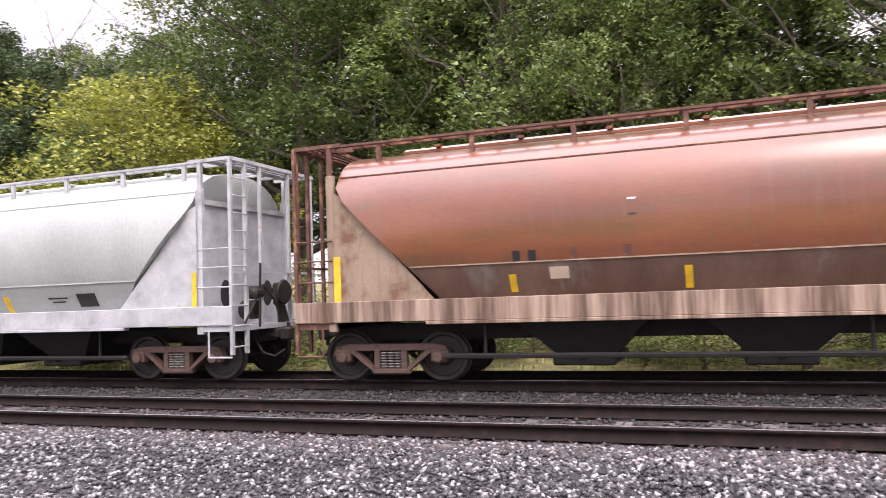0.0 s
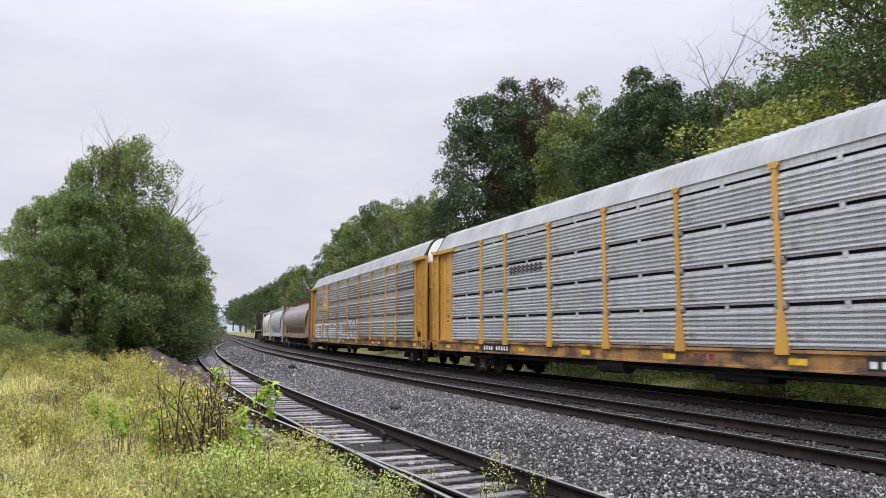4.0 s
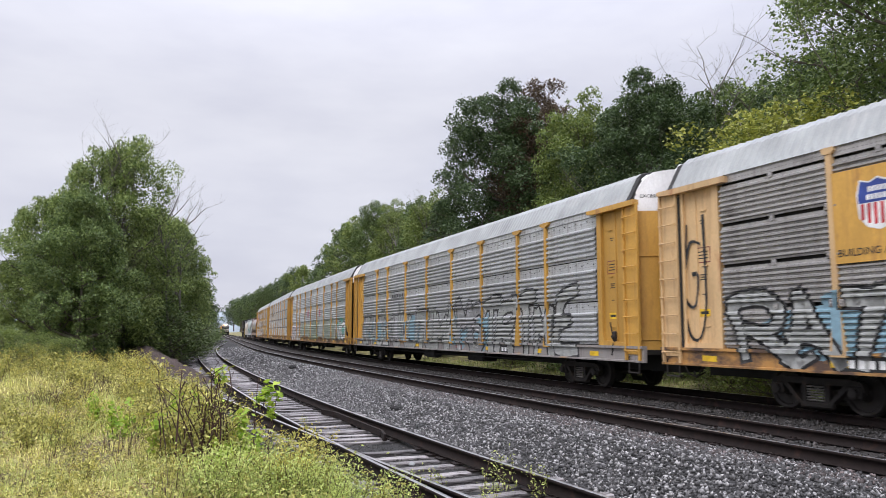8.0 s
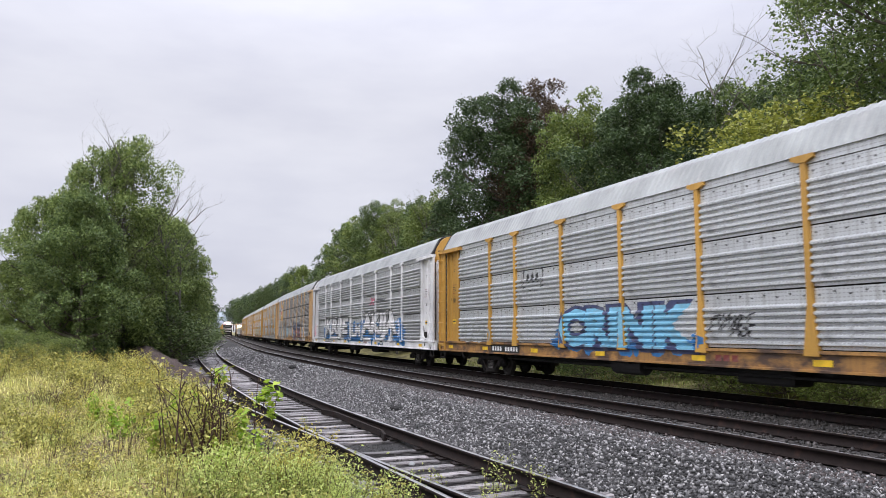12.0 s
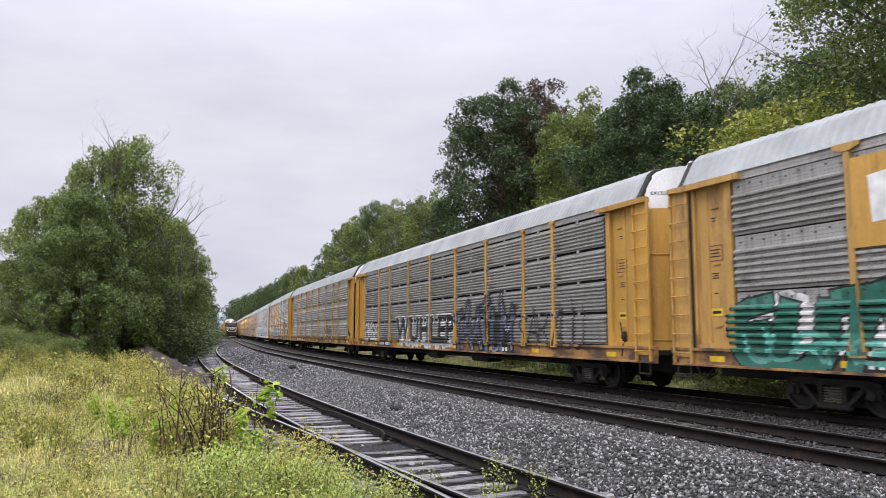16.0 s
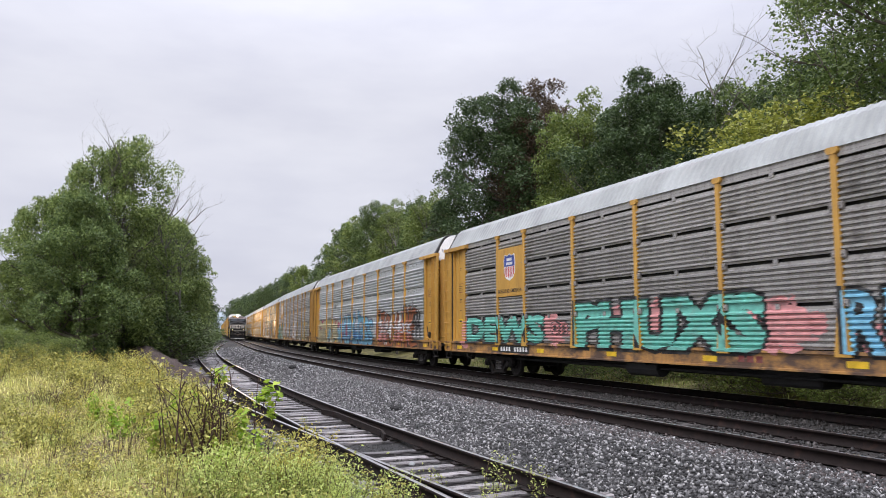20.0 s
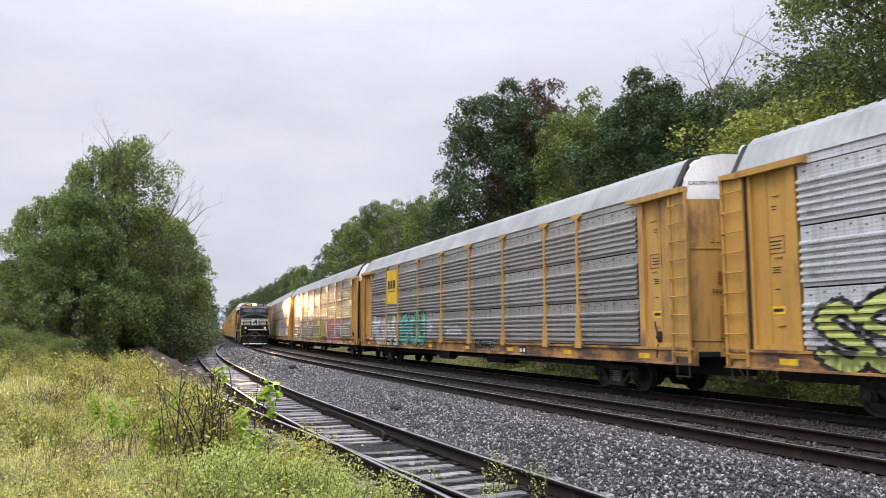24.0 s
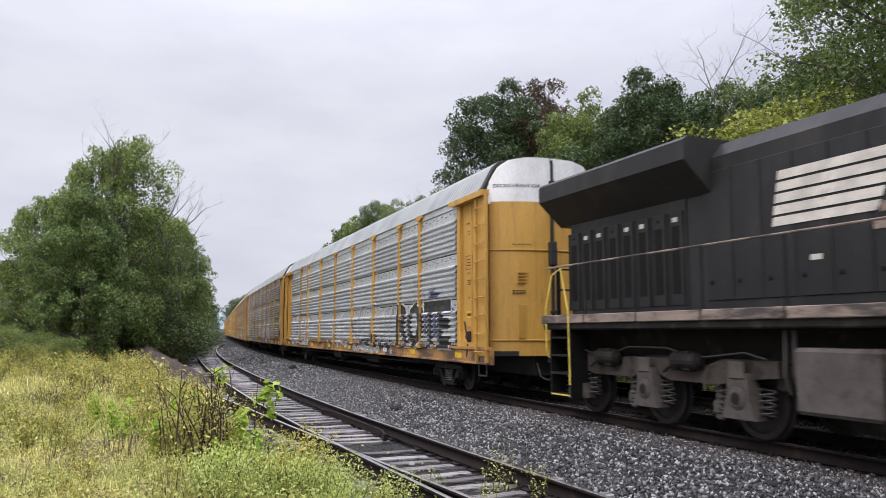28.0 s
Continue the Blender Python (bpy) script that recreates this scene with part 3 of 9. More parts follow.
def roof_seal_mesh(sign):
    """Black arched seal where the roof sheets end, with a ragged triangular gap at the eave."""
    prof = [(-1.585, AR_TOP + 0.03), (-1.515, AR_TOP + 0.125), (-1.24, AR_TOP + 0.62), (-1.07, AR_TOP + 0.76), (-0.6, AR_TOP + 0.84), (0.6, AR_TOP + 0.84), (1.07, AR_TOP + 0.76), (1.24, AR_TOP + 0.62), (1.515, AR_TOP + 0.125), (1.585, AR_TOP + 0.03)]
    F = Form()
    for k, (x, z) in enumerate(prof[:-1]):
        x2, z2 = prof[k + 1]
        a = AR_HALF - 0.62
        b = AR_HALF - (0.565 if 1 < k < 7 else 0.46)
        v = [(x, sign * a, z), (x2, sign * a, z2), (x2, sign * b, z2 - 0.02), (x, sign * b, z - 0.02), (x * 0.96, sign * a, z - 0.1), (x2 * 0.96, sign * a, z2 - 0.1), (x2 * 0.96, sign * b, z2 - 0.12), (x * 0.96, sign * b, z - 0.12)]
        F.add(v, [(0, 1, 2, 3), (7, 6, 5, 4), (0, 4, 5, 1), (3, 2, 6, 7)])
    return F.mesh("roof_seal", M_BLACK)


def door_curve(u):
    """How far the end door is set back from the car's end, u from the middle (0) to the hinge (1)."""
    return 0.04 + 0.42 * u ** 2.4


DOOR_SPLIT = 4.47


def end_door_mesh(sign, side, mats):
    """One bulging leaf of an end door: body colour below, cap colour above, with bars, a hatch and louvres."""
    F = Form()
    n = 7
    us = [i / n for i in range(n + 1)]
    pts = [(side * (0.03 + 1.36 * u), sign * (AR_HALF - door_curve(u))) for u in us]
    tops = [float(np.interp(abs(p[0]), (0, 0.6, 1.0, 1.2, 1.4), (5.52, 5.51, 5.44, 5.28, 4.93))) for p in pts]
    for lo, hi, mi in (([0.95] * (n + 1), [DOOR_SPLIT] * (n + 1), 0), ([DOOR_SPLIT] * (n + 1), tops, 1)):
        m = n + 1
        v = [(p[0], p[1], z) for zs in (lo, hi) for p, z in zip(pts, zs)] + [(p[0], p[1] - sign * 0.06, z) for zs in (lo, hi) for p, z in zip(pts, zs)]
        f = []
        for i in range(n):
            f += [(i, i + 1, m + i + 1, m + i), (2 * m + i, 3 * m + i, 3 * m + i + 1, 2 * m + i + 1), (m + i, m + i + 1, 3 * m + i + 1, 3 * m + i), (i, 2 * m + i, 2 * m + i + 1, i + 1)]
        f += [(0, m, 3 * m, 2 * m), (n, 2 * m + n, 3 * m + n, m + n)]
        F.add(v, f, mi)
    for z in (1.3, 3.35):
        for i in range(n):
            a, b = pts[i], pts[i + 1]
            F.rod((a[0], a[1] + sign * 0.012, z), (b[0], b[1] + sign * 0.012, z), 0.018, 5, 0)
    x0, x1 = sorted((side * 0.45, side * 0.85))
    yy = sign * (AR_HALF - door_curve(0.45) + 0.005)
    F.box(x0, x1, *sorted((yy, yy - sign * 0.03)), 1.35, 2.1, 0, bevel=0.01)
    for k in range(4):
        F.box(x0, x1, *sorted((yy + sign * 0.01, yy - sign * 0.03)), 2.6 + k * 0.07, 2.63 + k * 0.07, 0)
    return F.mesh("end_door", *mats)


def ladder_mesh(mat):
    """Ladder plate with stiles and rungs, facing -x, standing on the sill."""
    F = Form()
    F.box(-0.02, 0.02, -0.27, 0.27, 0.95, AR_TOP - 0.1)
    for y in (-0.27, 0.27):
        F.box(-0.075, 0.0, y - 0.03, y + 0.03, 0.8, AR_TOP - 0.08, bevel=0.008)
    for i in range(9):
        z = 1.04 + i * 0.41
        F.rod((-0.1, -0.27, z), (-0.1, 0.27, z), 0.014, 6)
        for y in (-0.26, 0.26):
            F.box(-0.11, -0.07, y - 0.015, y + 0.015, z - 0.02, z + 0.02)
    return F.mesh("ladder", mat)


def end_bay_mesh(mat):
    """Recessed plate beside the ladder with a stiff frame, a gusset foot and small grab irons, facing -x; +y is the ladder's side."""
    F = Form()
    w = 0.63
    F.box(0.03, 0.07, -w, w - 0.06, AR_SILL1 - 0.06, AR_TOP - 0.05)
    F.box(-0.06, 0.05, -w, -w + 0.19, AR_SILL1 - 0.06, AR_TOP - 0.02, bevel=0.01)
    F.box(-0.04, 0.05, w - 0.16, w - 0.07, AR_SILL1 - 0.06, AR_TOP - 0.02, bevel=0.01)
    F.box(0.0, 0.05, 0.1, 0.15, AR_SILL1, AR_TOP - 0.1, bevel=0.01)
    F.prism_x([(-w + 0.09, AR_SILL1 - 0.06), (w - 0.1, AR_SILL1 - 0.06), (w - 0.1, AR_SILL1 + 0.1), (-w + 0.25, AR_SILL1 + 0.14), (-w + 0.09, AR_SILL1 + 0.7)], -0.05, 0.04)
    for z in (1.6, 2.9, 4.1):
        F.box(0.0, 0.03, -0.2, -0.02, z, z + 0.025)
    return F.mesh("end_bay", mat)


def top_bracket_mesh(mat):
    F = Form()
    F.prism_x([(-1.05, AR_TOP - 0.01), (1.05, AR_TOP - 0.01), (1.05, AR_TOP - 0.1), (0.6, AR_TOP - 0.14), (-1.05, AR_TOP - 0.14)], -0.15, 0.03)
    return F.mesh("eave_bracket", mat)


def sill_mesh(mat):
    """Side sill channel with turned-out flanges, facing -x."""
    L = AR_HALF - 0.1
    prof = [(-0.06, AR_SILL1 + 0.02), (-0.06, AR_SILL1 - 0.04), (0.0, AR_SILL1 - 0.05), (0.0, AR_SILL0 + 0.1), (-0.03, AR_SILL0 + 0.09), (-0.03, AR_SILL0 + 0.05), (0.1, AR_SILL0 + 0.05), (0.1, AR_SILL1 + 0.02)]
    return Form().prism_y(prof[::-1], -L, L).mesh("side_sill", mat)


def belly_mesh():
    F = Form()
    F.box(-0.35, 0.35, -AR_HALF + 0.3, AR_HALF - 0.3, 0.5, 0.95)
    F.box(-1.42, 1.42, -AR_HALF + 0.15, AR_HALF - 0.15, 0.95, 1.06)
    for y in (-7.5, -4.5, -1.5, 1.5, 4.5, 7.5):
        F.box(-1.42, 1.42, y - 0.1, y + 0.1, 0.7, 0.95)
    F.box(-1.1, -0.5, -3.4, -1.9, 0.42, 0.85, bevel=0.05)
    F.rod((-1.2, 1.0, 0.62), (-1.2, 2.2, 0.62), 0.2, 10)
    F.rod((-1.25, -8.3, 0.62), (-1.25, 8.3, 0.62), 0.03, 6)
    return F.mesh("underframe", M_BLACK)


def step_mesh(mat):
    F = Form()
    F.box(-0.02, 0.0, -0.22, -0.19, 0.52, 0.9)
    F.box(-0.02, 0.0, 0.19, 0.22, 0.52, 0.9)
    F.box(-0.03, 0.03, -0.22, 0.22, 0.5, 0.53)
    return F.mesh("stirrup_step", mat)


def hand_brake_mesh():
    F = Form()
    F.box(-0.1, 0.0, -0.06, 0.06, 1.3, 1.56, bevel=0.03)
    F.rod((-0.12, -0.02, 1.42), (-0.14, 0.05, 1.78), 0.018, 6)
    F.lathe((-0.1, 0, 1.42), (-0.13, 0, 1.42), ((0, 0.07), (1, 0.05)), 10)
    F.rod((-0.06, 0.05, 1.25), (-0.06, 0.12, 0.95), 0.025, 6)
    return F.mesh("hand_brake", M_STEEL_DARK)


def lock_rod_mesh(mat):
    F = Form()
    F.rod((0, 0, 1.6), (0, 0, 5.46), 0.035, 8)
    F.box(-0.09, 0.09, -0.07, 0.07, 3.0, 3.55, bevel=0.02)
    for z in (1.9, 4.2, 4.9):
        F.box(-0.06, 0.06, -0.05, 0.05, z, z + 0.08, bevel=0.01)
    return F.mesh("lock_rod", mat)


M_MARK_YELLOW = material("reflective_yellow", (0.75, 0.48, 0.03), 0.4, scale=4, fine=60, bump=0.02)
M_MARK_WHITE = material("stencil_white", (0.75, 0.75, 0.75), 0.5, scale=4, fine=60, bump=0.02)
M_MARK_BLACK = material("stencil_black", (0.02, 0.02, 0.02), 0.5, scale=4, fine=60, bump=0.02)
M_MARK_RED = material("sign_red", (0.5, 0.03, 0.04), 0.5, scale=4, fine=60, bump=0.02)
M_MARK_BLUE = material("sign_blue", (0.03, 0.06, 0.28), 0.5, scale=4, fine=60, bump=0.02)
AR_MESH = {}


def mesh_for(key, fn, mat):
    k = key + mat.name
    if k not in AR_MESH:
        AR_MESH[k] = fn(mat)
    return AR_MESH[k]


def mirrored(fn, mat, sign):
    me = fn(mat)
    if sign < 0:
        for v in me.vertices:
            v.co.y = -v.co.y
        me.flip_normals()
    return me


def build_autorack(make, panel_mat, frame_mat, roof_mat, cap_mat, door_mats, sill_mat):
    car = thing("autorack_car", "covered autorack rail car", "rail car", "autorack cars")
    part("underframe", mesh_for("belly", lambda m: belly_mesh(), M_BLACK), car)
    hgt = rib_profile(make)[0]
    # Solid black box in place of the hollow car: the shade inside as colour.
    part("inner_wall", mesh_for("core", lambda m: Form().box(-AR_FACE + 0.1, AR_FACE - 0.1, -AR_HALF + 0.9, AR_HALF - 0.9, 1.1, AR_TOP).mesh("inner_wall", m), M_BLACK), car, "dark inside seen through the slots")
    for s, turn in ((-1, 0), (1, 180)):
        part("side_sill", mesh_for("sill", sill_mesh, sill_mat), car, at=pose(s * AR_W, 0, 0, 0, 0, turn))
        part("eave_strip", mesh_for("eave", eave_strip_mesh, panel_mat), car, at=pose(s * AR_FACE, 0, 0, 0, 0, turn))
        y = -AR_HALF + AR_END
        for i, w in enumerate(AR_BAYS):
            for r in range(ROWS[make]):
                me = mesh_for("panel%s%.3f" % (make, w), lambda m: corrugated_mesh(w, make, m), panel_mat)
                part("side_panel", me, car, at=pose(s * AR_FACE, y + w / 2, AR_SILL1 + 0.02 + r * hgt, 0, 0, turn))
            y += w
            if i < len(AR_BAYS) - 1:
                part("side_post", mesh_for("post" + make, lambda m: post_mesh(m, make == "slotted"), frame_mat), car, at=pose(s * (AR_W - 0.02), y, 0, 0, 0, turn))
        for e in (-1, 1):
            flip = pose(s * AR_W, e * (AR_HALF - 0.475), 0, 0, 0, turn)
            part("ladder", mesh_for("ladder", ladder_mesh, frame_mat), car, at=flip)
            part("stirrup_step", mesh_for("step", step_mesh, M_STEEL_DARK), car, at=flip)
            # Black strip laid on the side, painting the shade of the gap by the door.
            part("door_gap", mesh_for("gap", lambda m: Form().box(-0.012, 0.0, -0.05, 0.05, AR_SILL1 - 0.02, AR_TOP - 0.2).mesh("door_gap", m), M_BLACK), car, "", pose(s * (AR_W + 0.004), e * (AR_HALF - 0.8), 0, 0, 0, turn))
            k = -e * s
            part("end_bay", mesh_for("bay%d" % k, lambda m: mirrored(end_bay_mesh, m, k), frame_mat), car, at=pose(s * (AR_W - 0.05), e * (AR_HALF - 1.385), 0, 0, 0, turn))
            part("eave_bracket", mesh_for("bracket", top_bracket_mesh, frame_mat), car, at=pose(s * (AR_W - 0.02), e * (AR_HALF - 1.26), 0, 0, 0, turn))
    part("hand_brake", mesh_for("brake", lambda m: hand_brake_mesh(), M_STEEL_DARK), car, at=pose(-AR_W + 0.06, -AR_HALF + 1.3, -0.05))
    part("roof", mesh_for("roof", roof_mesh, roof_mat), car)
    for e in (-1, 1):
        part("end_cap", mesh_for("cap%d" % e, lambda m: end_cap_mesh(m, e), cap_mat), car)
        part("roof_seal", mesh_for("seal%d" % e, lambda m: roof_seal_mesh(e), M_BLACK), car, "black arched seal at the roof's end")
        for q in (-1, 1):
            part("end_door", mesh_for("door%d%d%s" % (e, q, door_mats[1].name), lambda m: end_door_mesh(e, q, door_mats), door_mats[0]), car)
        part("lock_rod", mesh_for("rod", lambda m: lock_rod_mesh(m), M_BLACK), car, "dark lock rod where the end doors meet", pose(0, e * (AR_HALF + 0.005), 0))
        part("coupler", COUPLER[e], car, at=pose(0, e * (AR_HALF - 0.2), 0))
        add_truck(car, e * 10.05, 0.40, 1.7)
    car["make"] = make
    return car


YELLOW_DOORS, PEACH_DOORS = (M_YELLOW, M_WHITE), (M_PEACH, M_WHITE)
AUTORACKS = {
    "banded_grey": build_autorack("banded", M_PANEL_GREY, M_YELLOW, M_ROOF, M_WHITE, YELLOW_DOORS, M_SILL),
    "banded_dark": build_autorack("banded", M_PANEL_DARK, M_YELLOW_DIRTY, M_ROOF, M_WHITE, (M_YELLOW_DIRTY, M_WHITE), M_SILL),
    "banded_silver": build_autorack("banded", M_PANEL_SILVER, M_YELLOW, M_ROOF, M_WHITE, YELLOW_DOORS, M_SILL),
    "slotted_silver": build_autorack("slotted", M_PANEL_SILVER, M_YELLOW, M_ROOF, M_WHITE, YELLOW_DOORS, M_SILL),
    "slotted_dark": build_autorack("slotted", M_PANEL_DARK, M_YELLOW, M_ROOF, M_WHITE, YELLOW_DOORS, M_SILL),
    "banded_peach": build_autorack("banded", M_PANEL_GREY, M_PEACH, M_ROOF, M_WHITE, YELLOW_DOORS, M_SILL_GREY),
    "slotted_peach": build_autorack("slotted", M_PANEL_DARK, M_PEACH, M_ROOF, M_WHITE, PEACH_DOORS, M_SILL),
    "banded_tagged": build_autorack("banded", M_PANEL_MID, M_YELLOW, M_ROOF, M_WHITE, YELLOW_DOORS, M_SILL_GREY),
    "white": build_autorack("banded", M_PANEL_MID, M_WHITE, M_ROOF, M_YELLOW, (M_WHITE, M_YELLOW), M_WHITE),
}
# ---- covered hoppers ----
def hopper_reach(z, L):
    """Half length of the shell at a height: full above, cut back by the sloping end sheets below."""
    return L if z > 3.7 else L - 1.85 * (3.7 - z) / 2.3


HOPPER_SECTION = ((1.2, 1.45), (1.29, 1.6), (1.4, 1.82), (1.5, 2.07), (1.56, 2.4), (1.6, 2.8), (1.595, 3.15), (1.55, 3.5), (1.46, 3.82), (1.33, 4.08), (1.14, 4.31), (0.86, 4.5), (0.5, 4.62), (0.0, 4.66))


def hopper_shell_mesh(L, mats):
    F = Form()
    sec = list(HOPPER_SECTION)
    full = [(-x, z) for x, z in sec] + [(x, z) for x, z in sec[::-1][1:]]
    ny = 16
    v = []
    for x, z in full:
        r = hopper_reach(z, L)
        v += [(x, -r + 2 * r * j / ny, z) for j in range(ny + 1)]
    f = []
    m = ny + 1
    for i in range(len(full) - 1):
        for j in range(ny):
            f.append((i * m + j, i * m + j + 1, (i + 1) * m + j + 1, (i + 1) * m + j)[::-1])
    F.add(v, f)
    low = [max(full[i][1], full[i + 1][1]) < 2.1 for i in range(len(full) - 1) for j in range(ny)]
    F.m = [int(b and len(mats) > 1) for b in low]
    k = len(sec)
    for e in (-1, 1):
        vv, ff = [], []
        for x, z in sec:
            y = e * hopper_reach(z, L)
            vv += [(-x, y, z), (x, y, z)]
        for i in range(k - 1):
            q = (2 * i, 2 * i + 1, 2 * i + 3, 2 * i + 2)
            ff.append(q if e < 0 else q[::-1])
        F.add(vv, ff)
    return F.mesh("shell", *mats, smooth=True)


def hopper_rib_mesh(L, z, mat):
    """The long weld seam and lip along the shell."""
    F = Form()
    r = hopper_reach(z, L) - 0.02
    x = np.interp(z, [p[1] for p in HOPPER_SECTION], [p[0] for p in HOPPER_SECTION])
    F.box(-x - 0.015, -x + 0.02, -r, r, z - 0.012, z + 0.012)
    return F.mesh("seam", mat)


def end_plate_mesh(L, mat):
    """Triangular shear plate under the sloping end sheet, facing -x at the rear (-y) end."""
    F = Form()
    F.prism_x([(-L - 0.12, 1.3), (-L + 1.9, 1.3), (-L + 0.1, 3.62), (-L - 0.12, 3.75)], -1.46, -1.43)
    return F.mesh("end_plate", mat)


def end_wall_mesh(L, mat):
    F = Form()
    F.box(-1.43, 1.43, -L - 0.14, -L - 0.1, 1.0, 3.85)
    F.box(-1.46, -1.36, -L - 0.2, -L - 0.06, 0.95, 4.1, bevel=0.01)
    F.box(1.36, 1.46, -L - 0.2, -L - 0.06, 0.95, 4.1, bevel=0.01)
    F.box(-1.46, 1.46, -L - 0.2, -L - 0.1, 3.75, 3.87)
    return F.mesh("end_wall", mat)


# Proud black oval: no hole is cut, its shade is in the colour.
def hopper_port_mesh():
    F = Form()
    F.lathe((0, -0.012, 0), (0, 0.0, 0), ((0, 0.16), (1, 0.17)), 18)
    me = F.mesh("port", M_BLACK)
    for v in me.vertices:
        v.co.z *= 1.7
    return me


def hopper_ladder_mesh(mat, L):
    F = Form()
    y = -L - 0.82
    for x in (-1.44, -1.0):
        F.box(x - 0.035, x + 0.035, y - 0.03, y + 0.03, 0.55, 4.75)
    for i in range(11):
        F.rod((-1.44, y - 0.03, 0.7 + i * 0.4), (-1.0, y - 0.03, 0.7 + i * 0.4), 0.016, 6)
    for i in range(4):
        z = 1.45 + i * 0.42
        F.rod((-1.46, y, z), (-1.46, -L - 0.1, z), 0.016, 6)
    F.rod((-1.46, y, 0.5), (-1.46, y + 0.5, 0.5), 0.02, 6)
    F.rod((-1.46, y + 0.5, 0.5), (-1.46, y + 0.5, 1.0), 0.02, 6)
    return F.mesh("ladder", mat)


def platform_mesh(mat, L):
    F = Form()
    F.box(-1.45, 1.45, -L - 0.85, -L - 0.1, 1.0, 1.1)
    for x in (-0.5, 0.5, 1.4):
        F.box(x - 0.03, x + 0.03, -L - 0.84, -L - 0.78, 1.1, 4.72)
    F.box(-1.45, 1.45, -L - 0.85, -L - 0.78, 2.15, 2.2)
    return F.mesh("end_platform", mat)


def crossover_mesh(mat, L):
    F = Form()
    F.box(-1.46, 1.46, -L - 0.86, -L - 0.8, 4.7, 4.78)
    F.box(-1.46, 1.46, -L - 0.3, -L - 0.24, 4.7, 4.78)
    for x in (-1.43, -0.95, 0.95, 1.43):
        F.box(x - 0.03, x + 0.03, -L - 0.86, -L + 0.1, 4.7, 4.78)
    for y in np.linspace(-L - 0.75, -L - 0.35, 4):
        F.box(-1.4, 1.4, y - 0.04, y + 0.04, 4.75, 4.78)
    F.box(-1.45, -1.38, -L - 0.18, -L - 0.1, 4.0, 4.72)
    F.box(1.38, 1.45, -L - 0.18, -L - 0.1, 4.0, 4.72)
    return F.mesh("crossover_step", mat)


def roof_walk_mesh(mat, L, x):
    F = Form()
    F.box(x - 0.05, x + 0.05, -L - 0.3, L + 0.3, 4.82, 4.87)
    F.box(x + 0.22, x + 0.3, -L - 0.3, L + 0.3, 4.82, 4.87)
    for y in np.arange(-L, L, 0.5):
        F.box(x, x + 0.26, y - 0.03, y + 0.03, 4.83, 4.86)
    for y in np.linspace(-L + 0.6, L - 0.6, 10):
        F.box(x - 0.03, x + 0.03, y - 0.04, y + 0.04, 4.3 if abs(x) > 0.8 else 4.4, 4.83)
    return F.mesh("roof_walk", mat)


def hatch_mesh(mat, L):
    F = Form()
    F.box(-0.35, 0.35, -L + 0.8, L - 0.8, 4.62, 4.78, bevel=0.05)
    for y in np.linspace(-L + 1.5, L - 1.5, 10):
        F.box(-0.4, 0.4, y - 0.05, y + 0.05, 4.76, 4.82)
    return F.mesh("hatch_cover", mat)


def hopper_sill_mesh(mat, L):
    F = Form()
    F.box(-1.5, -1.4, -L - 0.85, L + 0.85, 1.12, 1.5, bevel=0.01)
    F.box(-1.4, -1.12, -L, L, 1.44, 1.48)
    F.box(-1.53, -1.36, -L + 1.6, L - 1.6, 1.06, 1.12, bevel=0.008)
    return F.mesh("side_sill", mat)


def bay_mesh():
    F = Form()
    v = [(-1.3, -1.25, 1.3), (1.3, -1.25, 1.3), (1.3, 1.25, 1.3), (-1.3, 1.25, 1.3), (-0.75, -0.42, 0.42), (0.75, -0.42, 0.42), (0.75, 0.42, 0.42), (-0.75, 0.42, 0.42)]
    F.add(v, [(0, 1, 5, 4), (1, 2, 6, 5), (2, 3, 7, 6), (3, 0, 4, 7), (4, 5, 6, 7)])
    F.box(-0.95, 0.95, -0.5, 0.5, 0.28, 0.43, bevel=0.03)
    F.rod((-1.1, 0, 0.42), (1.1, 0, 0.42), 0.04, 6)
    return F.mesh("discharge_bay", M_BLACK)


def hopper_brake_mesh():
    F = Form()
    F.lathe((0, 0, 0), (0, -0.06, 0), ((0, 0.24), (0.5, 0.27), (1, 0.24)), 20)
    F.box(-0.18, 0.18, 0.02, 0.14, -0.28, 0.2, bevel=0.04)
    F.rod((0, 0.1, -0.2), (0, 0.1, -0.95), 0.03, 6)
    F.rod((0.3, 0.1, -0.9), (0.3, 0.35, 0.1), 0.1, 10)
    F.lathe((-0.5, 0.2, -0.35), (-0.5, 0.6, -0.35), ((0, 0.08), (0.1, 0.2), (0.9, 0.2), (1, 0.08)), 12)
    F.lathe((-0.95, 0.1, 0.0), (-0.6, 0.1, 0.0), ((0, 0.05), (0.15, 0.14), (0.8, 0.14), (1, 0.05)), 12)
    for a, b in (((-1.2, 0.05, -0.6), (-0.6, 0.05, 0.15)), ((-0.8, 0.0, -0.7), (-0.75, 0.0, 0.6)), ((-0.6, 0.05, 0.15), (-0.2, 0.05, -0.2)), ((-1.3, 0.1, -0.75), (0.4, 0.1, -0.7))):
        F.rod(a, b, 0.025, 6)
    return F.mesh("hand_brake", M_WHEEL)


BAY = bay_mesh()
PORT = hopper_port_mesh()
HBRAKE = hopper_brake_mesh()


def mark(name, w, h, mat, parent, x, y, z, label=""):
    """A painted patch or plate, 4 mm thick, facing -x; w along y."""
    return part(name, Form().box(-0.004, 0.0, -w / 2, w / 2, -h / 2, h / 2).mesh(name, mat), parent, label, pose(x, y, z))


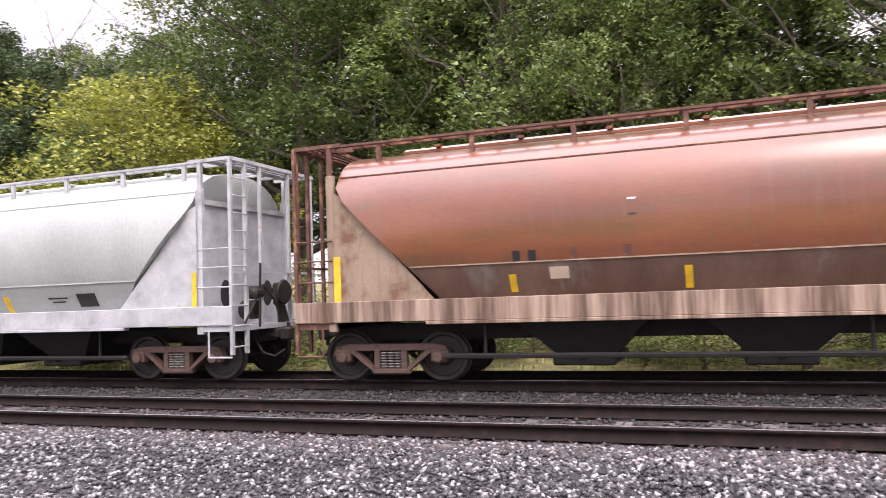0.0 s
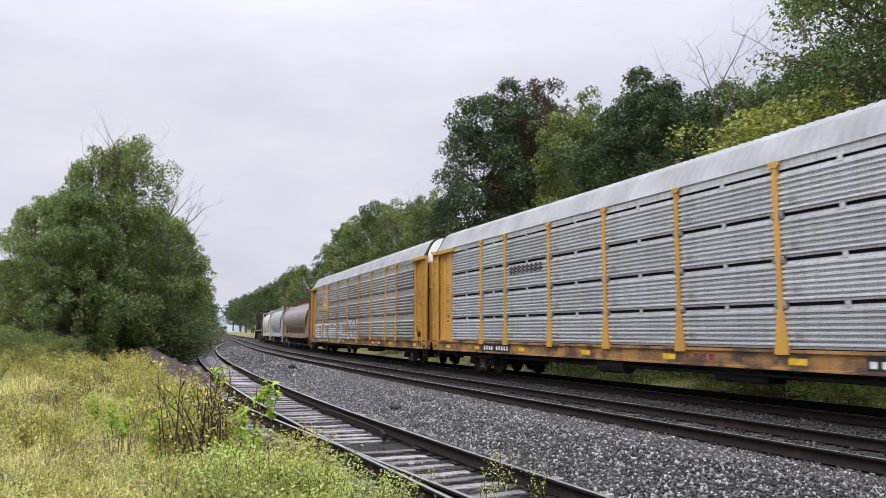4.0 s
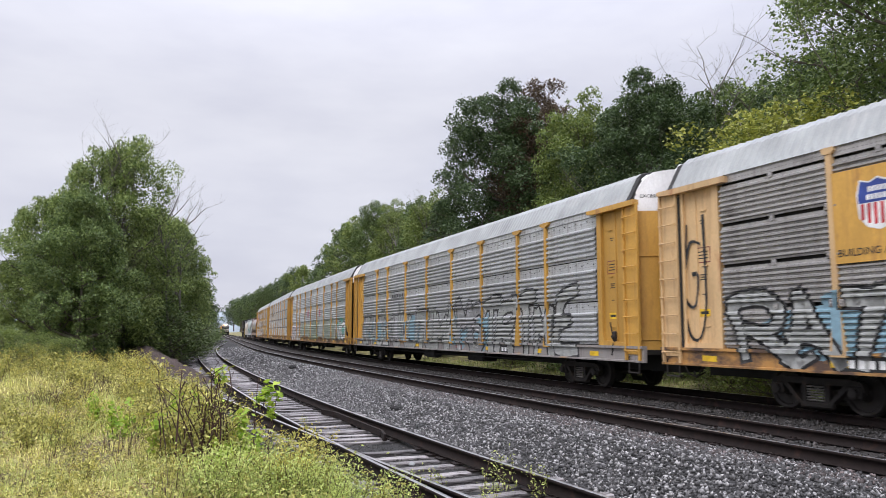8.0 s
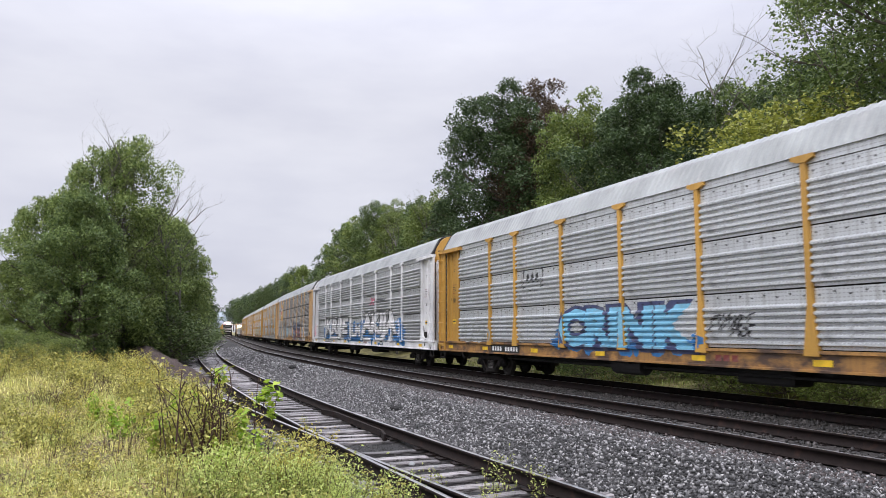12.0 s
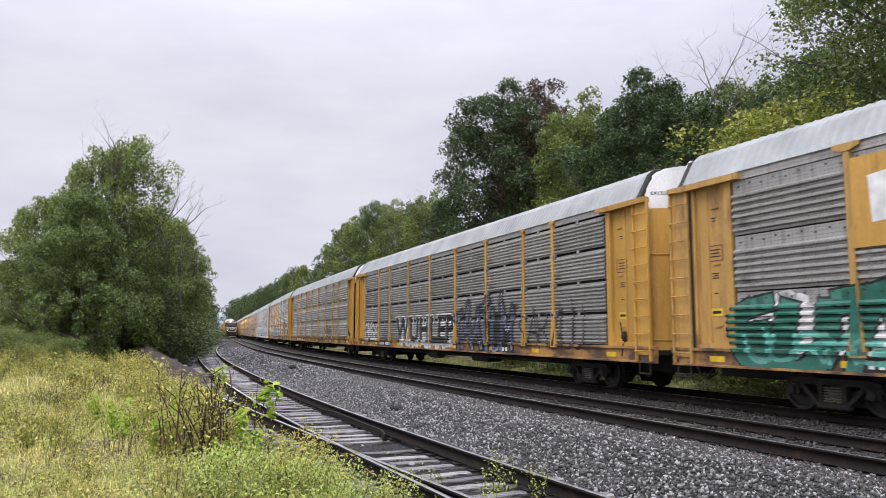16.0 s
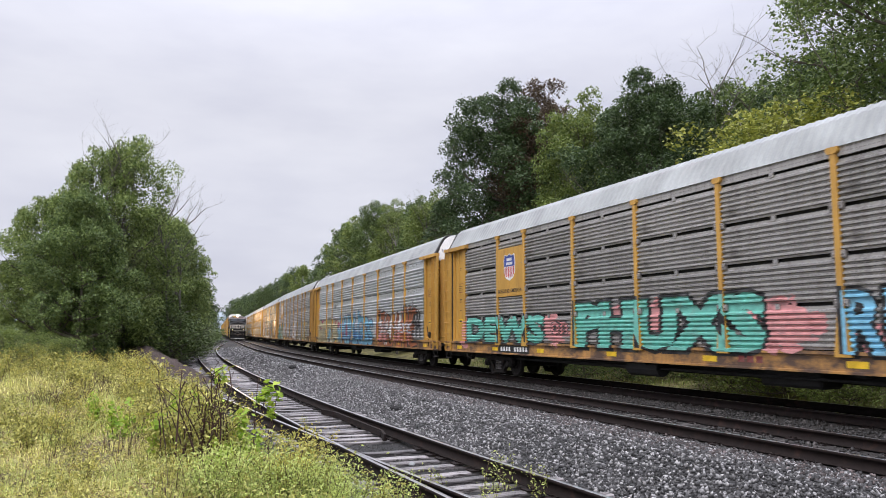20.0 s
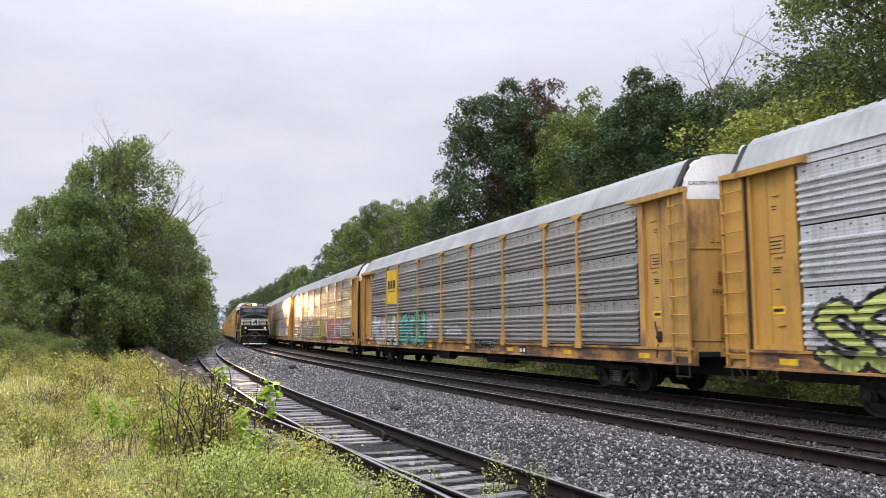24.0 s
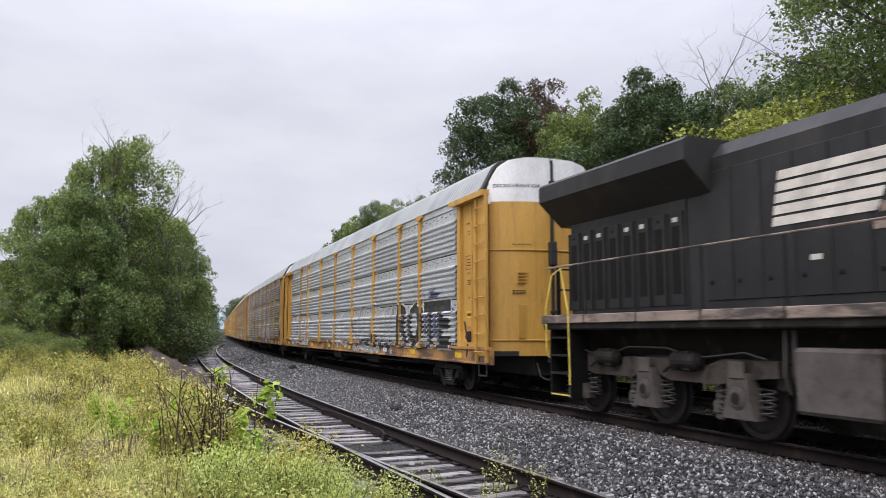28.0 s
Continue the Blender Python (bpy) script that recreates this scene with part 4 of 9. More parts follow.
def shell_patch_mesh(name, w, h, z, mat):
    """A painted patch that follows the curve of the shell's side."""
    zs, xs = [p[1] for p in HOPPER_SECTION], [p[0] for p in HOPPER_SECTION]
    n = max(2, int(h / 0.12))
    v, f = [], []
    for i in range(n + 1):
        u = -h / 2 + h * i / n
        x = -float(np.interp(2.07 + (z + u - 2.07) / 0.873 if z + u > 2.07 else z + u, zs, xs)) - 0.007
        v += [(x, -w / 2, u), (x, w / 2, u), (x + 0.004, -w / 2, u), (x + 0.004, w / 2, u)]
    for i in range(n):
        a, b = 4 * i, 4 * i + 4
        f += [(a, b, b + 1, a + 1), (a + 2, a + 3, b + 3, b + 2), (a, a + 2, b + 2, b), (a + 1, b + 1, b + 3, a + 3)]
    f += [(0, 1, 3, 2), (4 * n, 4 * n + 2, 4 * n + 3, 4 * n + 1)]
    return Form().add(v, f).mesh(name, mat)


def build_hopper(label, L, shell_mat, plate_mat, frame_mat, sill_mat, marks, bays=4, truck_mat=None, low_mat=None):
    car = thing("covered_hopper_car", label, "rail car", "hopper cars at the head of the train")
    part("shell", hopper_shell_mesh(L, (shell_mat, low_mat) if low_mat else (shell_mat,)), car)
    part("seam", hopper_rib_mesh(L, 2.07, plate_mat), car)
    part("seam", hopper_rib_mesh(L, 4.06, frame_mat), car)
    sill = hopper_sill_mesh(sill_mat, L)
    ep, ew, la, pl, cr = end_plate_mesh(L, plate_mat), end_wall_mesh(L, plate_mat), hopper_ladder_mesh(frame_mat, L), platform_mesh(frame_mat, L), crossover_mesh(frame_mat, L)
    ep2 = ep.copy()
    for v in ep2.vertices:
        v.co.y = -v.co.y
    ep2.flip_normals()
    for turn in (0, 180):
        m = pose(0, 0, 0, 0, 0, turn)
        part("side_sill", sill, car, at=m)
        part("end_plate", ep, car, at=m)
        part("end_plate", ep2, car, at=m)
        part("end_wall", ew, car, at=m)
        part("ladder", la, car, at=m)
        part("end_platform", pl, car, at=m)
        part("crossover_step", cr, car, at=m)
        for x in (-0.7, 0.7):
            part("port", PORT, car, "dark oval opening in the end wall", m @ pose(x, -L - 0.145, 1.75))
    la2 = la.copy()
    for v in la2.vertices:
        v.co.y = -v.co.y
    la2.flip_normals()
    part("ladder", la2, car)
    part("roof_walk", roof_walk_mesh(frame_mat, L, -0.95), car)
    part("roof_walk", roof_walk_mesh(frame_mat, L, 0.7), car)
    part("hatch_cover", hatch_mesh(shell_mat, L), car)
    part("hand_brake", HBRAKE, car, at=pose(0.1, -L - 0.9, 1.75))
    F = Form()
    F.box(-0.3, 0.3, -L - 0.6, L + 0.6, 0.72, 1.02)
    F.rod((-1.2, -L + 1.8, 0.48), (-1.2, L - 1.8, 0.48), 0.05, 6)
    for y in (-L + 2.5, 0.3, L - 2.5):
        F.rod((-1.2, y, 0.48), (-1.2, y, 1.05), 0.03, 6)
    part("centre_sill", F.mesh("centre_sill", M_BLACK), car)
    for i in range(bays):
        w = 2 * (L - 2.6)
        part("discharge_bay", BAY, car, at=pose(0, -w / 2 + w * (i + 0.5) / bays, 0))
    for e in (-1, 1):
        part("coupler", COUPLER[e], car, at=pose(0, e * (L + 0.5), 0))
        add_truck(car, e * (L - 0.75), 0.457, 1.78, truck_mat or M_FRAME_RUST)
    # the upper shell and its walkways stand lower than the sill's scale would give
    low = lambda z: z if z < 2.07 else 2.07 + (z - 2.07) * 0.873
    for me in {o.data for o in car.children_recursive}:
        if me.name.split(".")[0] in ("shell", "seam", "end_plate", "end_wall", "ladder", "end_platform", "crossover_step", "roof_walk", "hatch_cover"):
            for v in me.vertices:
                v.co.z = low(v.co.z)
    for name, w, h, mat, y, z, lab in marks:
        if abs(y) < hopper_reach(z, L):
            part(name, shell_patch_mesh(name, w, h, z, mat), car, lab, pose(0, y, z))
        else:
            mark(name, w, h, mat, car, -1.505 if z < 1.5 else -1.47, y, z, lab)
    return car


M_HOP_BROWN = material("oxide_red_shell", (0.2, 0.062, 0.03), 0.3, scale=0.7, fine=20, stretch=(1, 0.35, 1.3), bump=0.02, coat=1.0, dark=(0.12, 0.034, 0.018), light=(0.28, 0.1, 0.045), spots=(0.13, 0.062, 0.028), spot_scale=0.9, spot_edge=0.56, amount=0.6, streaks=(0.17, 0.09, 0.05))
# Lower shell: streaked grime, plus the darker underside's shade painted into the colour.
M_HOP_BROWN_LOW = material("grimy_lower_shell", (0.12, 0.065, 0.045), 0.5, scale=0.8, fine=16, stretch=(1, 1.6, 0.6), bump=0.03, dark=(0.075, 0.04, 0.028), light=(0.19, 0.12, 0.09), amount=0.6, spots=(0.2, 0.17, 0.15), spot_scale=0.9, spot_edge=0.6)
M_HOP_BROWN_PLATE = material("sun_bleached_plate", (0.28, 0.21, 0.15), 0.7, scale=1.2, fine=30, spots=(0.16, 0.085, 0.05), spot_scale=1.6, spot_edge=0.57, streaks=(0.17, 0.1, 0.06))
M_HOP_BROWN_FRAME = material("rusty_frame", (0.12, 0.055, 0.04), 0.75, scale=4, fine=50, spots=(0.3, 0.16, 0.09), spot_scale=4)
M_HOP_SILL = material("streaked_sill", (0.24, 0.135, 0.08), 0.7, scale=2.2, fine=18, stretch=(1, 4, 0.2), bump=0.05, dark=(0.11, 0.05, 0.03), light=(0.5, 0.39, 0.3), amount=0.8, spots=(0.1, 0.06, 0.04), spot_scale=0.8, spot_edge=0.52)
M_HOP_PALE = material("chalky_pale_plate", (0.55, 0.44, 0.34), 0.7, scale=2, fine=40)
M_HOP_GREY = material("pale_grey_shell", (0.37, 0.4, 0.385), 0.45, scale=0.8, fine=22, stretch=(1, 1, 0.5), bump=0.04, spots=(0.27, 0.27, 0.28), spot_scale=1.0, spot_edge=0.62, amount=0.8)
M_HOP_GREY_FRAME = material("pale_grey_frame", (0.4, 0.415, 0.43), 0.55, scale=3, fine=40, spots=(0.35, 0.22, 0.15), spot_scale=3, spot_edge=0.68)
M_HOP_BEIGE = material("beige_shell", (0.58, 0.53, 0.45), 0.5, scale=0.8, fine=22, stretch=(1, 1, 0.5), bump=0.04, spots=(0.35, 0.28, 0.22), spot_scale=1.0, spot_edge=0.62, amount=0.8)
M_TEAL = material("teal_spray", (0.05, 0.42, 0.38), 0.5, scale=4, fine=40, bump=0.02)

hop_brown = build_hopper("oxide-red covered hopper car with bleached end plates and rust streaks", 8.35, M_HOP_BROWN, M_HOP_BROWN_PLATE, M_HOP_BROWN_FRAME, M_HOP_SILL, (
    ("yellow_mark", 0.13, 0.95, M_MARK_YELLOW, 8.36, 1.85, ""), ("yellow_mark", 0.13, 0.95, M_MARK_YELLOW, -8.36, 1.85, ""),
    ("yellow_mark", 0.11, 0.3, M_MARK_YELLOW, 5.3, 1.72, ""), ("yellow_mark", 0.11, 0.36, M_MARK_YELLOW, 2.65, 1.72, ""), ("yellow_mark", 0.12, 0.4, M_MARK_YELLOW, 0.0, 1.7, ""), ("yellow_mark", 0.12, 0.4, M_MARK_YELLOW, -2.45, 1.7, ""), ("yellow_mark", 0.12, 0.42, M_MARK_YELLOW, -5.45, 1.7, ""),
    ("data_plate", 0.3, 0.2, M_HOP_PALE, 4.55, 1.87, "worn pale data plate"), ("data_plate", 0.2, 0.17, M_HOP_PALE, -6.0, 1.8, "worn pale data plate"), ("data_plate", 0.42, 0.26, M_MARK_BLACK, -5.72, 1.82, "black data plate with faint lines"),
    ("stencil_bar", 0.12, 0.2, M_MARK_BLACK, 5.2, 2.16, "faded stencil mark"), ("stencil_bar", 0.12, 0.2, M_MARK_BLACK, 4.95, 2.16, "faded stencil mark"), ("stencil_bar", 0.1, 0.18, M_HOP_BROWN_FRAME, 4.3, 2.18, "faded stencil mark"), ("stencil_bar", 0.12, 0.18, M_HOP_BROWN_FRAME, 3.5, 2.18, "faded stencil mark"),
    ("stencil_bar", 0.12, 0.03, M_MARK_BLACK, 3.4, 2.75, "small stencil mark"), ("stencil_bar", 0.12, 0.03, M_MARK_WHITE, 3.4, 3.0, "small stencil mark"),
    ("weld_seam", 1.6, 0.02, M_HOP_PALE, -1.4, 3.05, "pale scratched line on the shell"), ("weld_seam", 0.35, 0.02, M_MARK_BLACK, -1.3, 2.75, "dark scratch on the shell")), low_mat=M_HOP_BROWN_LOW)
hop_grey = build_hopper("pale grey covered hopper car with a teal spray mark", 7.4, M_HOP_GREY, M_HOP_GREY_FRAME, M_HOP_GREY_FRAME, M_HOP_GREY_FRAME, (
    ("yellow_mark", 0.1, 0.85, M_MARK_YELLOW, -7.42, 1.75, ""), ("data_plate", 0.48, 0.28, M_MARK_BLACK, -4.75, 1.72, "black data plate with white bars"),
    ("stencil_bar", 0.5, 0.03, M_MARK_BLACK, -4.0, 1.78, "small stencil lines"), ("stencil_bar", 0.35, 0.03, M_MARK_BLACK, -4.0, 1.7, "small stencil lines"),
    ("spray_mark", 2.0, 0.72, M_TEAL, 3.2, 2.05, "teal spray paint patch"), ("spray_mark", 3.4, 0.12, M_TEAL, 2.6, 1.6, "teal spray paint drip"), ("stencil_bar", 0.22, 1.3, M_HOP_GREY_FRAME, 1.2, 2.5, "faded white letter bar"), ("stencil_bar", 0.22, 1.2, M_HOP_GREY_FRAME, 0.2, 2.5, "faded white letter bar"), ("stencil_bar", 0.22, 1.2, M_HOP_GREY_FRAME, -0.9, 2.5, "faded white letter bar"),
    ("spray_mark", 0.15, 0.4, M_MARK_YELLOW, -2.6, 1.66, "orange spray dash")))
hop_beige = build_hopper("beige covered hopper car with grey stains", 6.4, M_HOP_BEIGE, M_HOP_BEIGE, M_HOP_GREY_FRAME, M_HOP_BEIGE, (
    ("stencil_bar", 1.6, 0.12, M_STEEL_DARK, 1.5, 2.9, "faded lettering bar"), ("stencil_bar", 1.4, 0.1, M_STEEL_DARK, 1.5, 2.6, "faded lettering bar"), ("yellow_mark", 0.1, 0.6, M_MARK_YELLOW, -6.4, 1.75, "")), bays=3)

# ---- the diesel engine: front end towards -y ----
M_LOCO = material("black_engine_paint", (0.011, 0.011, 0.012), 0.5, scale=1.5, fine=35, bump=0.04, spots=(0.018, 0.016, 0.016), spot_scale=1.3, spot_edge=0.58, spec=0.22)
M_LOCO_DUSTY = material("sun_dulled_black_paint", (0.021, 0.021, 0.022), 0.55, scale=1.2, fine=35, bump=0.04, stretch=(1, 1, 0.5), spots=(0.036, 0.032, 0.03), spot_scale=1.6, spot_edge=0.56, spec=0.3)
M_LOCO_GRIME = material("dusty_black_steel", (0.016, 0.014, 0.013), 0.8, scale=2.5, fine=35, bump=0.1, spots=(0.05, 0.04, 0.034), spot_scale=2.2, spot_edge=0.58, spec=0.2)
M_LOCO_DUST = material("brown_road_dust", (0.095, 0.083, 0.075), 0.85, scale=2.5, fine=35, bump=0.1, spots=(0.05, 0.042, 0.037), spot_scale=3, spot_edge=0.56, spec=0.2)
M_LOCO_TRUCK = material("dusty_brown_casting", (0.075, 0.062, 0.054), 0.85, scale=2.5, fine=35, bump=0.1, spots=(0.03, 0.026, 0.023), spot_scale=2.5, spot_edge=0.55, spec=0.2)
M_PLOW = material("scraped_black_plow", (0.006, 0.006, 0.006), 0.65, scale=1.2, fine=30, bump=0.1, spots=(0.028, 0.025, 0.025), spot_scale=1.1, spot_edge=0.62, spec=0.2)
M_LOCO_EDGE = material("worn_white_edge", (0.27, 0.205, 0.17), 0.7, scale=3, fine=35, stretch=(1, 0.5, 2), spots=(0.06, 0.05, 0.045), spot_scale=2.5, spot_edge=0.52)
M_STRIPE = material("dusty_white_stripe", (0.62, 0.57, 0.52), 0.5, scale=3, fine=40, bump=0.03, spots=(0.3, 0.26, 0.22), spot_scale=3, spot_edge=0.66)
M_VISOR = material("grubby_pale_visor", (0.36, 0.32, 0.32), 0.6, scale=3, fine=40, bump=0.03, spots=(0.2, 0.17, 0.16), spot_scale=3, spot_edge=0.62)
M_RAIL_YELLOW = material("handrail_yellow", (0.68, 0.52, 0.1), 0.45, scale=6, fine=50, bump=0.03)
M_CABLE = material("grey_rubber_cable", (0.2, 0.18, 0.18), 0.6, scale=8, fine=60, bump=0.05)
M_PIPE = material("grimy_pipe", (0.045, 0.04, 0.038), 0.7, scale=8, fine=60, bump=0.05)
M_GRILLE = material("grille_black", (0.007, 0.007, 0.007), 0.7, scale=6, fine=90, spec=0.2)
M_GLASS = material("cab_glass", (0.06, 0.068, 0.075), 0.08, spec=0.6, scale=1, fine=4, bump=0.0)


def glow(name, color, strength):
    m = bpy.data.materials.new(name)
    m.use_nodes = True
    b = m.node_tree.nodes["Principled BSDF"]
    b.inputs["Base Color"].default_value = (*color, 1)
    b.inputs["Emission Color"].default_value = (*color, 1)
    b.inputs["Emission Strength"].default_value = strength
    return m


M_LAMP = glow("headlight_filament", (1.0, 0.6, 0.25), 800000.0)
M_LENS = glow("headlight_lens_glow", (1.0, 0.74, 0.36), 1.3)
M_BOARD = glow("number_board_glow", (1.0, 0.6, 0.14), 0.75)


def letters(text, height, mat, depth=0.004, offset=0.0, shear=0.0, stretch=1.0, spacing=1.0):
    """A mesh of lettering in the y-z plane that reads from -x; centred on its own middle."""
    cu = bpy.data.curves.new("lettering", "FONT")
    cu.body, cu.size, cu.extrude, cu.offset, cu.shear, cu.space_character = text, 1.0, 0.0, offset, shear, spacing
    cu.resolution_u = 2
    ob = bpy.data.objects.new("lettering", cu)
    scene.collection.objects.link(ob)
    dg = bpy.context.evaluated_depsgraph_get()
    me = bpy.data.meshes.new_from_object(ob.evaluated_get(dg))
    bpy.data.objects.remove(ob)
    bpy.data.curves.remove(cu)
    if not len(me.vertices):
        return me
    xs, ys = [v.co.x for v in me.vertices], [v.co.y for v in me.vertices]
    cx, cy, k = (min(xs) + max(xs)) / 2, (min(ys) + max(ys)) / 2, height / (max(ys) - min(ys))
    for v in me.vertices:
        v.co = Vector((-depth, -(v.co.x - cx) * k * stretch, (v.co.y - cy) * k))
    me.materials.clear()
    me.materials.append(mat)
    me.update()
    return me


def lettering(name, text, height, mat, parent, x, y, z, label="", **kw):
    return part(name, letters(text, height, mat, **kw), parent, label, pose(x, y, z))


def stripes_mesh(rows, length, h, gap, slant, mat):
    F = Form()
    for i in range(rows):
        z = -i * (h + gap)
        s = slant * (z - h)
        F.prism_x([(-length / 2 + slant * z, z), (length / 2 - 0.2 * z, z), (length / 2 - 0.2 * (z - h), z - h), (-length / 2 + s, z - h)], -0.006, 0)
    return F.mesh("stripe_mark", mat)


def loco_truck(car, y):
    F = Form()
    r = 0.52
    for s in (-1, 1):
        F.prism_x([(-2.75, 1.1), (-2.75, 0.88), (-2.3, 0.84), (-1.6, 0.74), (-0.5, 0.74), (-0.2, 0.84), (0.2, 0.84), (0.5, 0.74), (1.6, 0.74), (2.3, 0.84), (2.75, 0.88), (2.75, 1.1), (1.7, 1.1), (1.3, 0.98), (0.6, 1.08), (-0.6, 1.08), (-1.3, 0.98), (-1.7, 1.1)], s * 1.05 - 0.09, s * 1.05 + 0.09)
    F.box(-1.0, 1.0, -0.4, 0.4, 0.7, 1.1, bevel=0.05)
    F.box(-1.0, 1.0, -2.75, -2.55, 0.7, 1.07, bevel=0.03)
    F.box(-1.0, 1.0, 2.55, 2.75, 0.7, 1.07, bevel=0.03)
    t = part("truck", F.mesh("truck", M_LOCO_TRUCK), car, "three-axle truck with heavy journal boxes", pose(0, y, 0))
    wh = wheel_mesh(r)
    G = Form()
    G.prism_x([(-0.17, 0.92), (0.17, 0.92), (0.21, 0.62), (0.32, 0.3), (-0.32, 0.3), (-0.21, 0.62)][::-1], -0.12, 0.1)
    G.lathe((-0.16, 0, 0.58), (-0.1, 0, 0.58), ((0, 0.1), (0.4, 0.15), (1, 0.17)), 14)
    G.box(-0.14, -0.1, -0.15, 0.15, 0.84, 1.08, bevel=0.02)
    box_me = G.mesh("journal_box", M_LOCO_DUST)
    R = Form()
    R.lathe((-0.168, 0, 0.58), (-0.158, 0, 0.58), ((0, 0.075), (1, 0.09)), 14)
    cap = R.mesh("bearing_cap", M_LOCO_GRIME)
    S = Form()
    a = [(0.11 * math.cos(k * 0.9), 0.11 * math.sin(k * 0.9), 0.3 + k * 0.012) for k in range(32)]
    for p, q in zip(a, a[1:]):
        S.rod(p, q, 0.016, 5)
    sp = S.mesh("spring", M_PIPE)
    C = Form()
    C.lathe((0, -0.3, 1.03), (0, 0.3, 1.03), ((0, 0.05), (0.1, 0.13), (0.8, 0.13), (0.85, 0.15), (1, 0.15)), 14)
    C.box(-0.08, 0.08, -0.1, 0.1, 0.88, 1.18, bevel=0.02)
    C.rod((0, 0.3, 1.03), (-0.02, 0.6, 0.85), 0.025, 6)
    cy = C.mesh("brake_cylinder", M_LOCO_GRIME)
    P = Form()
    pts = [(-2.6, 1.0), (-2.2, 1.08), (-1.4, 1.0), (-1.0, 1.02), (-0.5, 1.12), (0.5, 1.12), (1.0, 1.0), (1.7, 1.0), (2.1, 1.1), (2.6, 1.04)]
    for (ya, za), (yb, zb) in zip(pts, pts[1:]):
        P.rod((-0.02, ya, za + 0.12), (-0.02, yb, zb + 0.12), 0.016, 5)
    pipe = P.mesh("brake_pipe", M_PIPE)
    H = Form()
    H.box(-0.04, 0.04, -0.07, 0.07, 0.22, 0.8, bevel=0.02)
    H.box(-0.06, 0.06, -0.12, 0.12, 0.3, 0.5, bevel=0.03)
    shoe = H.mesh("brake_shoe", M_LOCO_DUST)
    for s, turn in ((-1, 0), (1, 180)):
        for e in (-2.1, 0, 2.1):
            part("wheel", wh, t, at=pose(s * 0.785, e, r, 0, 0, turn))
            bx = part("journal_box", box_me, t, "journal box coated in brown dust", pose(s * 1.14, e, 0, 0, 0, turn))
            tagged(part("spring", sp, t, at=pose(s * 1.1, e + 0.4, 0.06)), kind="stuff")
            tagged(part("spring", sp, t, at=pose(s * 1.1, e - 0.4, 0.06)), kind="stuff")
            part("brake_shoe", shoe, t, at=pose(s * 1.0, e + 0.62, 0))
        for e in (-1.05, 1.05):
            part("brake_cylinder", cy, t, at=pose(s * 1.2, e, 0.02))
        part("brake_pipe", pipe, t, at=pose(s * 1.17, 0, 0))
    for o in t.children:
        if o.name.startswith("journal_box"):
            part("bearing_cap", cap, o)
    return t


def bend(F, pts, r, n=6):
    for a, b in zip(pts, pts[1:]):
        F.rod(a, b, r, n)
    return F


def sealed_beam(name, x, y, z, car):
    """A lamp that throws a narrow beam towards -y: a glowing lens round a deep dark throat with the filament at its end."""
    n, deep, r0, r1 = 16, 0.2, 0.036, 0.092

    def ring(r, yy):
        return [(x + r * math.cos(2 * math.pi * i / n), yy, z + r * math.sin(2 * math.pi * i / n)) for i in range(n)]

    def tube(a, b, flip=False):
        q = [(i, (i + 1) % n, n + (i + 1) % n, n + i) for i in range(n)]
        return Form().add(a + b, [f[::-1] for f in q] if flip else q)

    F = tube(ring(r1 + 0.014, y), ring(r1 + 0.014, y - deep - 0.01), True)
    F.add(ring(r1 + 0.014, y - deep - 0.01) + ring(r1, y - deep - 0.01), [(i, n + i, n + (i + 1) % n, (i + 1) % n) for i in range(n)])
    F.add(ring(r0, y - deep) + ring(r0, y - 0.01), [(i, n + i, n + (i + 1) % n, (i + 1) % n) for i in range(n)])
    lamp = part(name, F.mesh(name, M_GRILLE), car, "lit round lamp of the locomotive")
    part("lens", tube(ring(r1, y - deep), ring(r0, y - deep)).mesh("lens", M_LENS), lamp, "warm glowing lens")
    part("filament", Form().add(ring(r0 - 0.002, y - 0.02), [tuple(range(n))]).mesh("filament", M_LAMP), lamp, "bright filament")


